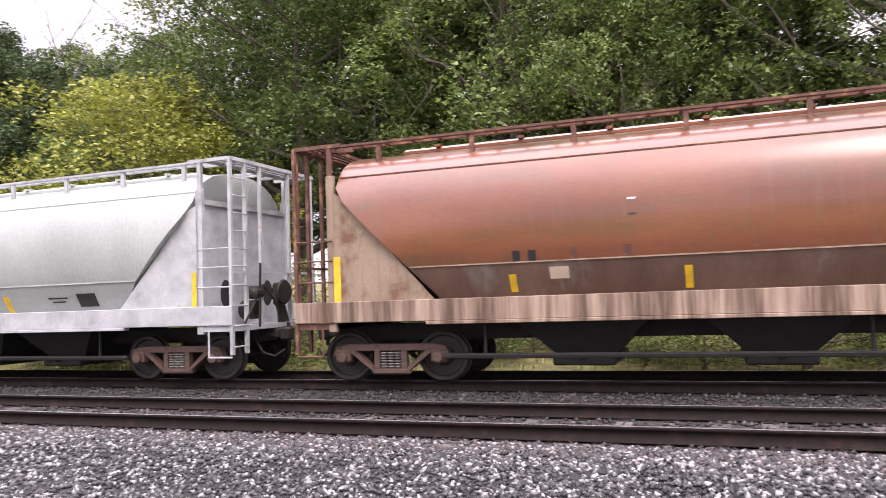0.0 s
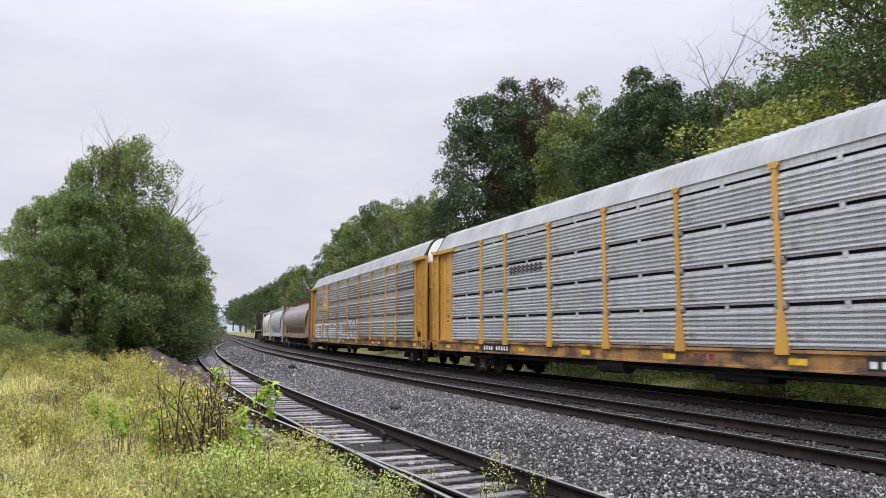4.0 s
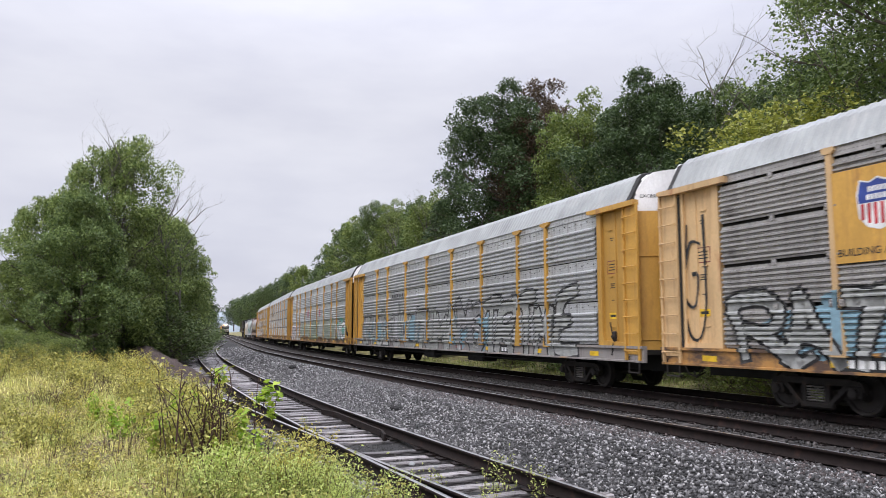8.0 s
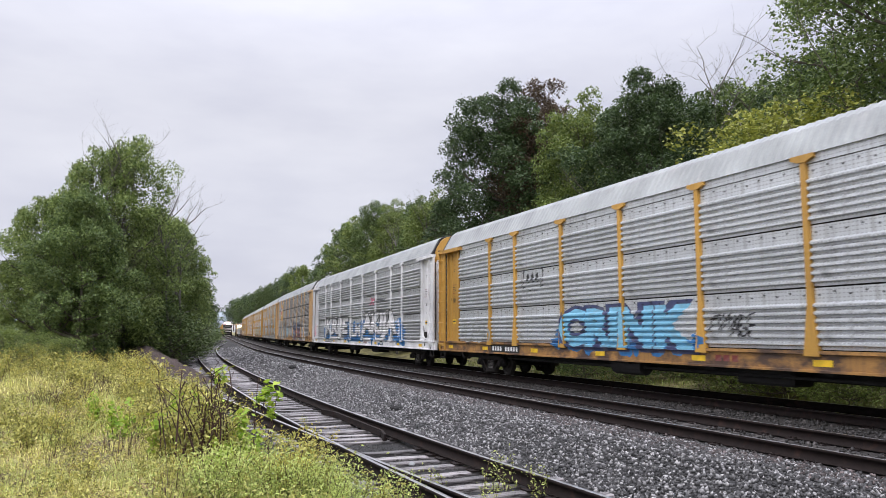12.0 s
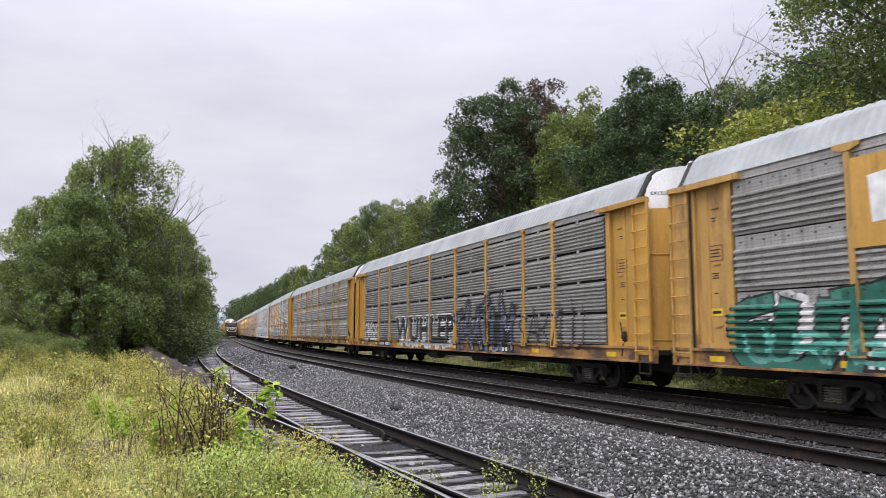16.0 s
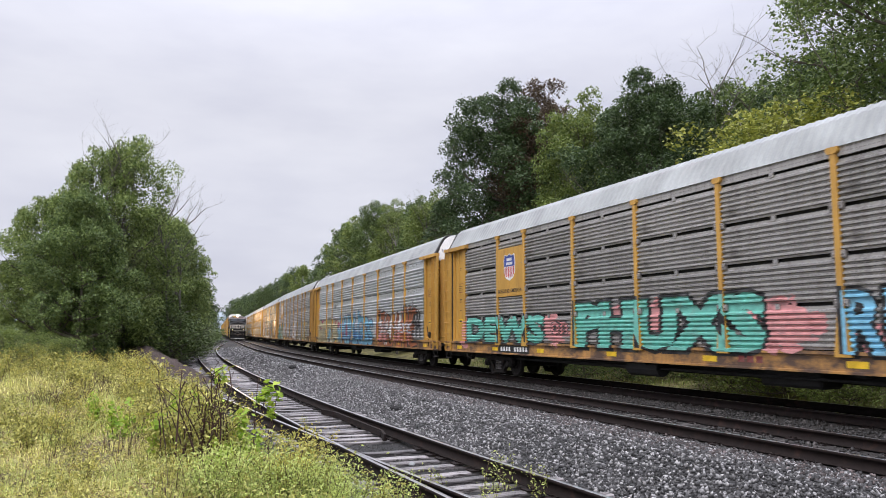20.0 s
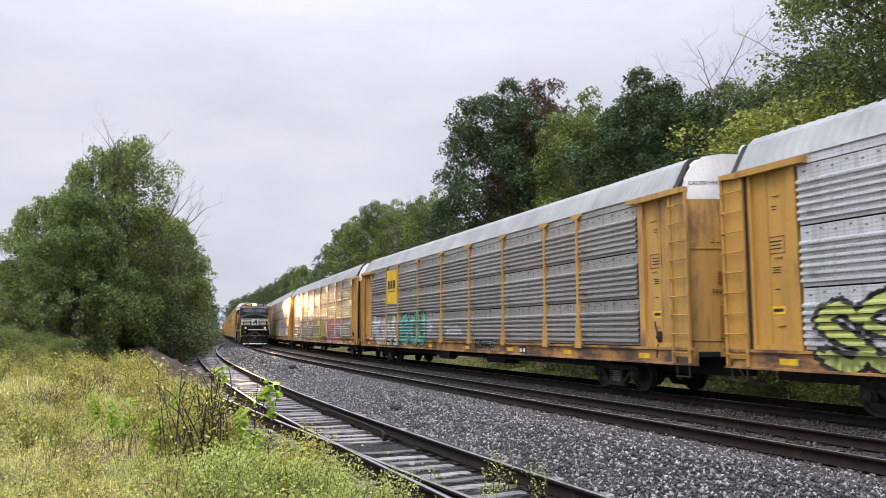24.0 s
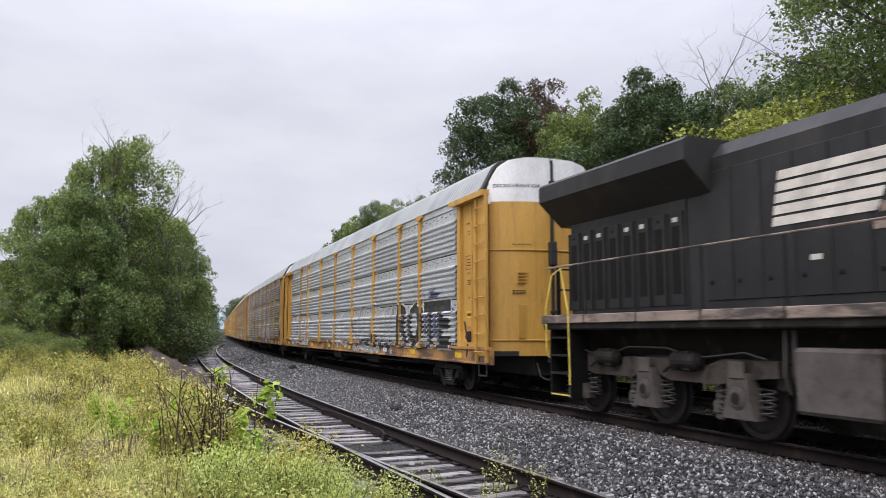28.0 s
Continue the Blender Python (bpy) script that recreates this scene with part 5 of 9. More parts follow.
def build_engine():
    car = thing("diesel_locomotive", "black diesel freight locomotive with white nose stripes and lit headlights", "locomotive")
    F = Form()
    F.box(-1.5, 1.5, -10.6, 10.75, 1.3, 1.52, bevel=0.02)
    F.box(-0.7, 0.7, -10.6, 10.6, 0.85, 1.3)
    part("frame", F.mesh("frame", M_LOCO_GRIME), car)
    for s in (-1, 1):
        for y in np.arange(-9.35, 10.2, 1.55):
            part("walkway_edge", Form().box(s * 1.52 - 0.02, s * 1.52 + 0.02, y, y + 1.5, 1.4, 1.54, bevel=0.01).mesh("walkway_edge", M_LOCO_EDGE), car, "worn pale walkway edge plate")
    # nose and cab
    F = Form()
    back = [(-1.5, 1.5), (1.5, 1.5), (1.52, 3.3), (0.75, 3.62), (0, 3.7), (-0.75, 3.62), (-1.52, 3.3)]
    tip = [(-1.38, 1.5), (1.38, 1.5), (1.4, 2.98), (0.75, 3.22), (0, 3.34), (-0.75, 3.22), (-1.4, 2.98)]
    v = [(x, -8.0, z) for x, z in back] + [(x, -9.75, z) for x, z in tip]
    F.add(v, [(i, (i + 1) % 7, 7 + (i + 1) % 7, 7 + i)[::-1] for i in range(7)] + [tuple(range(13, 6, -1)), tuple(range(7))])
    part("nose", F.mesh("nose", M_LOCO), car)
    F = Form()
    F.box(-0.36, 0.36, -9.82, -9.7, 1.58, 3.2, bevel=0.03)
    part("nose_door", F.mesh("nose_door", M_LOCO), car)
    F = Form()
    side = [(-8.1, 1.5), (-5.7, 1.5), (-5.7, 4.34), (-7.86, 4.34), (-8.08, 3.5)]
    F.prism_x(side[::-1], -1.52, 1.52)
    part("cab", F.mesh("cab", M_LOCO_DUSTY), car)
    F = Form()
    F.prism_y([(-1.5, 4.34), (1.5, 4.34), (1.0, 4.7), (0.5, 4.76), (-0.5, 4.76), (-1.0, 4.7)], -7.9, -5.7)
    part("cab_roof", F.mesh("cab_roof", M_LOCO_DUSTY), car)
    F = Form()
    for a, b in (((-1.5, 4.35), (-1.0, 4.72)), ((-1.0, 4.72), (1.0, 4.74)), ((1.0, 4.72), (1.5, 4.35))):
        F.rod((a[0], -7.93, a[1]), (b[0], -7.93, b[1]), 0.025, 6)
    part("roof_rim", F.mesh("roof_rim", M_LOCO), car)
    F = Form()
    F.prism_y([(-1.46, 4.16), (1.46, 4.16), (1.44, 4.36), (0.98, 4.69), (-0.98, 4.69), (-1.44, 4.36)], -7.985, -7.88)
    part("lamp_visor", F.mesh("lamp_visor", M_VISOR), car, "grubby pale band over the windshield")
    for x in (-0.66, 0.66):
        F = Form()
        F.box(x - 0.36, x + 0.36, -8.07, -7.96, 4.44, 4.74, bevel=0.02)
        nb = part("number_board", F.mesh("number_board", M_GRILLE), car)
        lit = x < 0
        part("board_face", Form().box(x - 0.32, x + 0.32, -8.082, -8.066, 4.47, 4.71).mesh("board_face", M_LOCO_DUSTY), nb, "dark number face")
        me = letters("4027", 0.19, M_BOARD if lit else M_STRIPE, offset=0.012)
        part("number", me, nb, "amber-lit number 4027" if lit else "dull white number 4027", pose(x, -8.084, 4.59, 0, 0, 90))
    for lo, hi in ((-1.3, -0.06), (0.06, 1.3)):
        F = Form()
        a, b = (-8.09, 3.62), (-7.96, 4.12)
        t = 0.1 if lo < 0 else 0.0
        u = 0.0 if lo < 0 else 0.1
        F.add([(lo, a[0], a[1]), (hi, a[0], a[1]), (hi - u, b[0], b[1]), (lo + t, b[0], b[1]),
               (lo, a[0] - 0.03, a[1]), (hi, a[0] - 0.03, a[1]), (hi - u, b[0] - 0.03, b[1]), (lo + t, b[0] - 0.03, b[1])],
              [(0, 3, 2, 1), (4, 5, 6, 7), (0, 1, 5, 4), (1, 2, 6, 5), (2, 3, 7, 6), (3, 0, 4, 7)])
        part("windshield", F.mesh("windshield", M_GLASS), car, "sloping windshield pane")
        F = Form()
        q = [(lo, a[0] - 0.04, a[1]), (hi, a[0] - 0.04, a[1]), (hi - u, b[0] - 0.04, b[1]), (lo + t, b[0] - 0.04, b[1])]
        for p1, p2 in zip(q, q[1:] + q[:1]):
            F.rod(p1, p2, 0.025, 6)
        part("windshield_gasket", F.mesh("windshield_gasket", M_GRILLE), car)
        for k in (0.35, 0.75):
            x = lo + (hi - lo) * k
            W = Form()
            W.rod((x, -8.0, 4.16), (x - 0.05, -8.06, 4.0), 0.008, 5)
            W.rod((x - 0.06, -8.06, 4.06), (x - 0.04, -8.13, 3.75), 0.01, 5)
            part("wiper", W.mesh("wiper", M_GRILLE), car)
    for s in (-1, 1):
        for y0, y1 in ((-7.55, -6.95), (-6.85, -6.3)):
            F = Form()
            F.box(-0.012, 0.012, y0, y1, 3.42, 4.15, bevel=0.004)
            w = part("cab_window", F.mesh("cab_window", M_GLASS), car, "dark cab side window", pose(s * 1.524, 0, 0))
            F = Form()
            for a, b in (((y0, 3.42), (y1, 3.42)), ((y1, 3.42), (y1, 4.15)), ((y1, 4.15), (y0, 4.15)), ((y0, 4.15), (y0, 3.42))):
                F.rod((s * 0.015, *a), (s * 0.015, *b), 0.022, 5)
            part("window_frame", F.mesh("window_frame", M_LOCO), w)
        F = Form()
        F.box(s * 1.56 - 0.03, s * 1.56 + 0.03, -7.02, -6.84, 3.42, 4.12, bevel=0.01)
        part("wind_deflector", F.mesh("wind_deflector", M_VISOR), car, "pale wind deflector beside the cab window")
        part("armrest", Form().box(s * 1.57 - 0.05, s * 1.57 + 0.05, -7.6, -6.3, 3.34, 3.4, bevel=0.01).mesh("armrest", M_LOCO_EDGE), car)
        F = Form()
        F.add([(s * 1.52, -7.7, 4.3), (s * 1.52, -6.2, 4.3), (s * 1.85, -6.25, 4.2), (s * 1.85, -7.65, 4.2), (s * 1.52, -7.7, 4.27), (s * 1.52, -6.2, 4.27), (s * 1.85, -6.25, 4.18), (s * 1.85, -7.65, 4.18)],
              [(0, 1, 2, 3), (7, 6, 5, 4), (0, 3, 7, 4), (1, 5, 6, 2), (3, 2, 6, 7)])
        part("sunshade", F.mesh("sunshade", M_LOCO_EDGE), car, "hinged shade over the cab window")
        # mirror-like grab irons and the ledge under the windows
        part("cab_ledge", Form().box(s * 1.535 - 0.02, s * 1.535 + 0.02, -6.2, -3.45, 3.12, 3.17).mesh("cab_ledge", M_LOCO_EDGE), car)
    lettering("number", "4027", 0.34, M_STRIPE, car, -1.523, -7.15, 2.92, "pale cab number 4027", offset=0.02)
    # headlights, ditch lights
    F = Form()
    F.box(-0.28, 0.28, -8.12, -7.96, 4.42, 4.75, bevel=0.05)
    part("headlight_housing", F.mesh("headlight_housing", M_VISOR), car)
    for x in (-0.125, 0.125):
        sealed_beam("headlight", x, -8.1, 4.59, car)
    for x in (-1.02, 1.02):
        part("ditch_lamp_case", Form().box(x - 0.15, x + 0.15, -10.62, -10.4, 1.56, 1.9, bevel=0.04).mesh("ditch_lamp_case", M_LOCO), car)
        part("lamp_rim", Form().lathe((x, -10.62, 1.73), (x, -10.66, 1.73), ((0, 0.13), (0.6, 0.13), (1, 0.11)), 16).mesh("lamp_rim", M_STEEL_DARK), car)
        sealed_beam("ditch_light", x, -10.6, 1.73, car)
    # nose stripes: five bands round the nose and a plain pale block with a dark mark
    for i in range(5):
        z = 2.84 - i * 0.17
        for s in (-1, 1):
            F = Form()
            yb = -8.75 - i * 0.13
            xb = 1.385 + (yb + 9.75) / 1.75 * 0.125
            F.add([(s * 1.412, -9.765, z), (s * 1.412, -9.765, z - 0.1), (s * (xb + 0.022), yb, z + 0.01), (s * (xb + 0.022), yb - 0.1, z - 0.1)], [(0, 1, 3, 2)] if s < 0 else [(0, 2, 3, 1)])
            F.box(*sorted((s * 0.37, s * 1.412)), -9.765, -9.752, z - 0.1, z)
            part("nose_stripe", F.mesh("nose_stripe", M_STRIPE), car, "dusty white nose stripe")
    part("nose_emblem", Form().prism_y([(-0.355, 2.06), (0.355, 2.06), (0.355, 2.84), (-0.355, 2.84)], -9.832, -9.822).mesh("nose_emblem", M_STRIPE), car, "pale emblem block on the nose door")
    part("emblem_bar", Form().prism_y([(-0.26, 2.3), (-0.14, 2.12), (-0.06, 2.3), (0.08, 2.34), (0.1, 2.08), (0.2, 2.1), (0.22, 2.6), (0.12, 2.8), (0.0, 2.6)], -9.842, -9.833).mesh("emblem_bar", M_MARK_BLACK), car)
    # anticlimber, pilot, plow
    F = Form()
    F.box(-1.25, 1.25, -10.85, -10.5, 1.36, 1.55, bevel=0.04)
    F.box(-1.3, 1.3, -10.6, -10.35, 0.4, 1.5)
    part("pilot", F.mesh("pilot", M_PLOW), car)
    part("pilot_strip", Form().box(-0.75, 1.2, -10.87, -10.845, 1.46, 1.555, bevel=0.01).mesh("pilot_strip", M_STRIPE), car, "white strip along the anticlimber")
    F = Form()
    lo, mid, hi = 0.24, 0.55, 0.86
    rows = []
    for z, yo, wid in ((hi, 0.0, 1.3), (mid, -0.06, 1.28), (lo, -0.3, 1.24)):
        rows.append([(-wid, -10.7 + yo, z), (-0.65, -10.95 + yo, z), (0, -11.08 + yo, z), (0.65, -10.95 + yo, z), (wid, -10.7 + yo, z)])
    v = sum(rows, []) + [(x, y + 0.05, z) for r in rows for x, y, z in r]
    f = []
    for r in range(2):
        for i in range(4):
            k = r * 5 + i
            f += [(k, k + 5, k + 6, k + 1), (k + 15, k + 16, k + 21, k + 20)]
    f += [(i, i + 1, i + 16, i + 15) for i in range(4)] + [(i + 10, i + 25, i + 26, i + 11) for i in range(4)]
    F.add(v, f)
    part("snow_plow", F.mesh("snow_plow", M_PLOW), car, "scraped black snow plow blade")
    F = Form()
    for i in range(4):
        a, b = rows[2][i], rows[2][i + 1]
        F.add([(a[0], a[1] - 0.012, 0.23), (b[0], b[1] - 0.012, 0.23), (b[0], b[1] + 0.03, 0.33), (a[0], a[1] + 0.03, 0.33), (a[0], a[1] + 0.06, 0.23), (b[0], b[1] + 0.06, 0.23)],
              [(0, 1, 2, 3), (0, 4, 5, 1), (3, 2, 5, 4)])
    part("plow_edge", F.mesh("plow_edge", M_STRIPE), car, "white plow edge")
    part("coupler", COUPLER[-1], car, at=pose(0, -10.6, 0))
    part("coupler", COUPLER[1], car, at=pose(0, 10.5, 0))
    for x in (-1.0, -0.85, -0.7, 0.75):
        F = bend(Form(), [(x, -10.85, 1.15), (x, -11.02, 1.05), (x + 0.01, -11.05, 0.7), (x + 0.02, -11.12, 0.4), (x + 0.05, -11.2, 0.3)], 0.026)
        h = part("air_hose", F.mesh("air_hose", M_GRILLE), car)
        part("hose_coupling", Form().box(x + 0.0, x + 0.09, -11.26, -11.16, 0.26, 0.36, bevel=0.02).mesh("hose_coupling", M_STEEL_DARK), h)
    F = bend(Form(), [(-0.75 + 0.09 * i, -11.0 - 0.04 * math.sin(i), 1.2 - 0.1 * math.sin(i * 0.55 + 0.4) - (0.02 * (i - 10) if i > 10 else 0)) for i in range(19)], 0.014, 5)
    part("control_cable", F.mesh("control_cable", M_CABLE), car, "grey looping control cable")
    F = bend(Form(), [(-1.25, -10.65, 1.15), (-1.2, -10.85, 1.3), (-1.05, -10.9, 1.38), (-0.95, -10.9, 1.3), (-1.1, -10.9, 1.2)], 0.014, 5)
    part("control_cable", F.mesh("control_cable", M_CABLE), car, "grey looping control cable")
    F = bend(Form(), [(-1.45, -10.75, 1.0), (-0.9, -10.98, 1.0), (0.2, -11.05, 0.95), (0.9, -10.98, 1.0), (1.45, -10.75, 1.0)], 0.018, 5)
    part("cut_lever", F.mesh("cut_lever", M_LOCO_EDGE), car, "worn uncoupling lever")
    for x, z in ((-0.45, 1.12), (0.4, 1.12), (0.85, 1.2)):
        part("receptacle", Form().lathe((x, -10.62, z), (x, -10.9, z), ((0, 0.09), (0.7, 0.09), (1, 0.05)), 12).mesh("receptacle", M_LOCO_GRIME), car)
    # steps and handrails
    for s in (-1, 1):
        for end in (-1, 1):
            F = Form()
            F.box(s * 1.1 - 0.03, s * 1.1 + 0.03, end * 10.1 - 0.35, end * 10.1 + 0.35, 0.3, 1.5)
            for dy in (-0.36, 0.36):
                F.prism_x([(end * 10.1 + dy - 0.02, 0.28), (end * 10.1 + dy + 0.02, 0.28), (end * 10.1 + dy + 0.02, 1.5), (end * 10.1 + dy - 0.02, 1.5)], *sorted((s * 1.1, s * 1.5)))
            part("step_well", F.mesh("step_well", M_PLOW), car)
            for k in range(4):
                st = part("step", Form().box(*sorted((s * 1.5, s * 1.13)), end * 10.1 - 0.33, end * 10.1 + 0.33, 0.32 + k * 0.28, 0.35 + k * 0.28).mesh("step", M_LOCO_GRIME), car)
                part("step_edge", Form().box(*sorted((s * 1.515, s * 1.5)), end * 10.1 - 0.33, end * 10.1 + 0.33, 0.32 + k * 0.28, 0.348 + k * 0.28).mesh("step_edge", M_RAIL_YELLOW if k == 0 else M_LOCO_GRIME), st)
            e = end
            for q in ([(1.53, 9.72, 0.45), (1.55, 9.72, 1.62), (1.46, 10.1, 2.42), (1.36, 10.3, 2.54), (1.2, 10.5, 2.56)],
                      [(1.3, 10.66, 0.82), (1.44, 10.64, 0.86), (1.5, 10.62, 0.98), (1.52, 10.6, 1.7), (1.4, 10.56, 2.4), (1.25, 10.52, 2.54)]):
                F = bend(Form(), [(s * x, e * y, z) for x, y, z in q], 0.016)
                part("step_handrail", F.mesh("step_handrail", M_RAIL_YELLOW), car, "yellow step handrail")
        F = Form()
        pts = [(10.6, 2.55), (1.2, 2.55), (0.4, 3.1), (-3.4, 3.15)]
        for (ya, za), (yb, zb) in zip(pts, pts[1:]):
            F.rod((s * 1.5, ya, za), (s * 1.5, yb, zb), 0.018, 6)
        part("handrail", F.mesh("handrail", M_LOCO_EDGE), car, "worn pale handrail")
        for y in np.arange(-3.2, 10.7, 1.55):
            z = 3.1 if y < 0.4 else 2.55
            part("stanchion", Form().box(s * 1.5 - 0.012, s * 1.5 + 0.012, y - 0.035, y + 0.035, 1.42, z, bevel=0.008).mesh("stanchion", M_LOCO), car)
    for y in (-10.52, 10.65):
        for x in (-1.2, -0.48, 0.48, 1.2):
            part("end_post", Form().box(x - 0.045, x + 0.045, y - 0.02, y + 0.02, 1.5, 2.58, bevel=0.01).mesh("end_post", M_LOCO), car)
        for x0, x1 in ((-1.2, -0.48), (0.48, 1.2)):
            for z in (2.55, 2.1):
                part("end_rail", Form().rod((x0, y, z), (x1, y, z), 0.02, 6).mesh("end_rail", M_LOCO), car)
    F = bend(Form(), [(-0.48, -10.52, 2.5), (-0.25, -10.55, 2.38), (0.0, -10.56, 2.34), (0.25, -10.55, 2.38), (0.48, -10.52, 2.5)], 0.012, 5)
    part("safety_chain", F.mesh("safety_chain", M_LOCO), car)
    F = Form()
    for x, l in ((-0.18, 0.5), (0.0, 0.62), (0.18, 0.45)):
        F.lathe((x, -5.0, 4.68), (x, -5.0 - l, 4.68), ((0, 0.02), (0.7, 0.03), (1, 0.075)), 10)
    F.box(-0.25, 0.25, -5.06, -4.96, 4.55, 4.7, bevel=0.02)
    part("roof_horn", F.mesh("roof_horn", M_LOCO), car)
    # hoods
    F = Form()
    F.prism_y([(-1.5, 1.5), (1.4, 1.5), (1.4, 4.2), (1.0, 4.5), (-1.1, 4.5), (-1.5, 4.2)], -5.7, -3.4)
    F.prism_y([(-1.3, 1.5), (1.05, 1.5), (1.05, 4.2), (0.85, 4.45), (-1.0, 4.45), (-1.3, 4.2)], -3.4, -1.0)
    part("electrical_cabinet", F.mesh("electrical_cabinet", M_LOCO_DUSTY), car)
    F = Form()
    F.prism_y([(-0.98, 1.5), (0.98, 1.5), (0.98, 4.08), (0.8, 4.33), (-0.8, 4.33), (-0.98, 4.08)], -1.0, 7.0)
    F.box(-0.5, 0.5, 2.1, 3.3, 4.3, 4.75, bevel=0.06)
    F.box(-0.6, 0.6, 1.95, 3.45, 4.74, 4.84, bevel=0.04)
    F.box(-0.4, 0.4, 4.0, 5.0, 4.2, 4.4, bevel=0.08)
    part("engine_hood", F.mesh("engine_hood", M_LOCO_DUSTY), car)
    F = Form()
    F.prism_y([(-1.0, 1.5), (1.0, 1.5), (1.0, 3.5), (-1.0, 3.5)], 7.0, 10.45)
    F.prism_y([(-1.0, 3.5), (1.0, 3.5), (1.5, 4.02), (1.5, 4.35), (1.42, 4.42), (-1.42, 4.42), (-1.5, 4.35), (-1.5, 4.02)], 6.4, 10.85)
    part("radiator_housing", F.mesh("radiator_housing", M_LOCO_DUSTY), car)
    for s, turn in ((-1, 0), (1, 180)):
        for k in range(8):
            y = 7.25 + k * 0.44
            F = Form()
            F.box(-0.016, 0, -0.19, 0.19, 1.65, 3.3, bevel=0.006)
            for a in (-0.19, 0.165):
                F.box(-0.03, 0, a, a + 0.025, 1.65, 3.3)
            d = part("hood_door", F.mesh("hood_door", M_LOCO_DUSTY), car, "", pose(s * 1.0, y, 0, 0, 0, turn))
            part("louvre", Form().box(-0.024, -0.01, -0.1, 0.1, 1.85, 3.05, bevel=0.006).mesh("louvre", M_GRILLE), d, "dark louvred opening")
            if k % 3 != 1:
                part("placard", Form().box(-0.03, -0.012, -0.06, 0.06, 3.12, 3.2).mesh("placard", M_STRIPE), d, "small white placard")
            else:
                part("latch", Form().lathe((-0.03, 0, 3.18), (-0.012, 0, 3.18), ((0, 0.02), (1, 0.035)), 10).mesh("latch", M_GRILLE), d)
        for k in range(13):
            y = -0.68 + k * 0.58
            F = Form().box(-0.02, 0, -0.272, 0.272, 1.7, 3.85, bevel=0.01)
            d = part("hood_door", F.mesh("hood_door", M_LOCO_DUSTY), car, "", pose(s * 0.98, y, 0, 0, 0, turn))
            if k % 4 == 1:
                part("placard", Form().box(-0.026, -0.012, -0.12, 0.06, 2.2, 2.28).mesh("placard", M_STRIPE), d, "small white placard")
            part("latch", Form().lathe((-0.04, 0.18, 2.0), (-0.012, 0.18, 2.0), ((0, 0.03), (1, 0.045)), 10).mesh("latch", M_GRILLE), d)
        for y0, y1, z0, z1 in ((-5.5, -5.0, 3.4, 4.1), (-4.9, -4.45, 3.4, 4.1), (-3.1, -2.2, 3.45, 4.05), (-6.05, -5.5, 1.68, 2.5), (-7.0, -6.3, 1.68, 2.5), (-4.9, -4.3, 1.85, 2.2), (-3.9, -3.5, 1.85, 2.2)):
            x = 1.5 if y0 < -3.4 else (1.3 if s < 0 else 1.05)
            if s > 0 and x > 1.4:
                x = 1.4
            if y0 < -5.6:
                x = 1.523
            F = Form()
            F.box(-0.012, 0.012, y0, y1, z0, z1)
            n = int((z1 - z0) / 0.07)
            for i in range(n):
                F.add([(-0.012, y0 + 0.02, z0 + i * 0.07 + 0.045), (-0.012, y1 - 0.02, z0 + i * 0.07 + 0.045), (-0.035, y1 - 0.02, z0 + i * 0.07 + 0.01), (-0.035, y0 + 0.02, z0 + i * 0.07 + 0.01)], [(0, 3, 2, 1), (0, 1, 2, 3)])
            part("grille", F.mesh("grille", M_GRILLE if z0 > 3 else M_LOCO), car, "", pose(s * (x + 0.001), 0, 0))
        for y in (-5.4, -4.2, -3.42):
            part("cabinet_seam", Form().box(s * (1.505 if s < 0 else 1.405) - 0.006, s * (1.505 if s < 0 else 1.405) + 0.006, y - 0.012, y + 0.012, 1.55, 3.1).mesh("cabinet_seam", M_GRILLE), car)
        for k in range(6):
            y = -3.2 + k * 0.36
            part("cabinet_door", Form().box(-0.02, 0, -0.165, 0.165, 1.65, 3.05, bevel=0.008).mesh("cabinet_door", M_LOCO_DUSTY), car, "", pose(-1.3 if s < 0 else 1.05, y, 0, 0, 0, turn))
    part("stripe_mark", stripes_mesh(5, 1.85, 0.12, 0.035, -0.5, M_STRIPE), car, "five slanting white stripes", pose(-1.004, 4.15, 3.58))
    for w, y, z in ((0.3, 3.0, 3.3), (0.3, 2.6, 3.3)):
        part("emblem_bar", Form().prism_x([(-w / 2, -0.28), (w / 2 - 0.1, -0.28), (w / 2, 0.28), (-w / 2 + 0.1, 0.28)], -0.006, 0).mesh("emblem_bar", M_STRIPE), car, "pale emblem bar", pose(-1.004, y, z))
    for w, z in ((0.9, 2.88), (1.1, 2.66)):
        part("name_bar", Form().box(-0.006, 0, -w / 2, w / 2, -0.06, 0.06).mesh("name_bar", M_LOCO_EDGE), car, "worn pale lettering bar", pose(-1.004, 3.1, z - 0.08))
    part("placard", Form().box(-0.006, 0, -0.12, 0.12, -0.15, 0.12).mesh("placard", M_VISOR), car, "pale instruction plate", pose(-1.523, -8.02, 1.85))
    # below the frame
    F = Form()
    F.prism_y([(-1.2, 0.32), (1.2, 0.32), (1.45, 0.6), (1.45, 0.95), (-1.45, 0.95), (-1.45, 0.6)], -3.8, 3.9)
    part("fuel_tank", F.mesh("fuel_tank", M_LOCO_GRIME), car, "grimy black fuel tank")
    for y in (-0.9, 1.5):
        part("air_reservoir", Form().lathe((-1.28, y - 0.95, 1.12), (-1.28, y + 0.95, 1.12), ((0, 0.06), (0.05, 0.18), (0.12, 0.22), (0.88, 0.22), (0.95, 0.18), (1, 0.06)), 18).mesh("air_reservoir", M_LOCO_DUST, smooth=True), car, "dusty air reservoir")
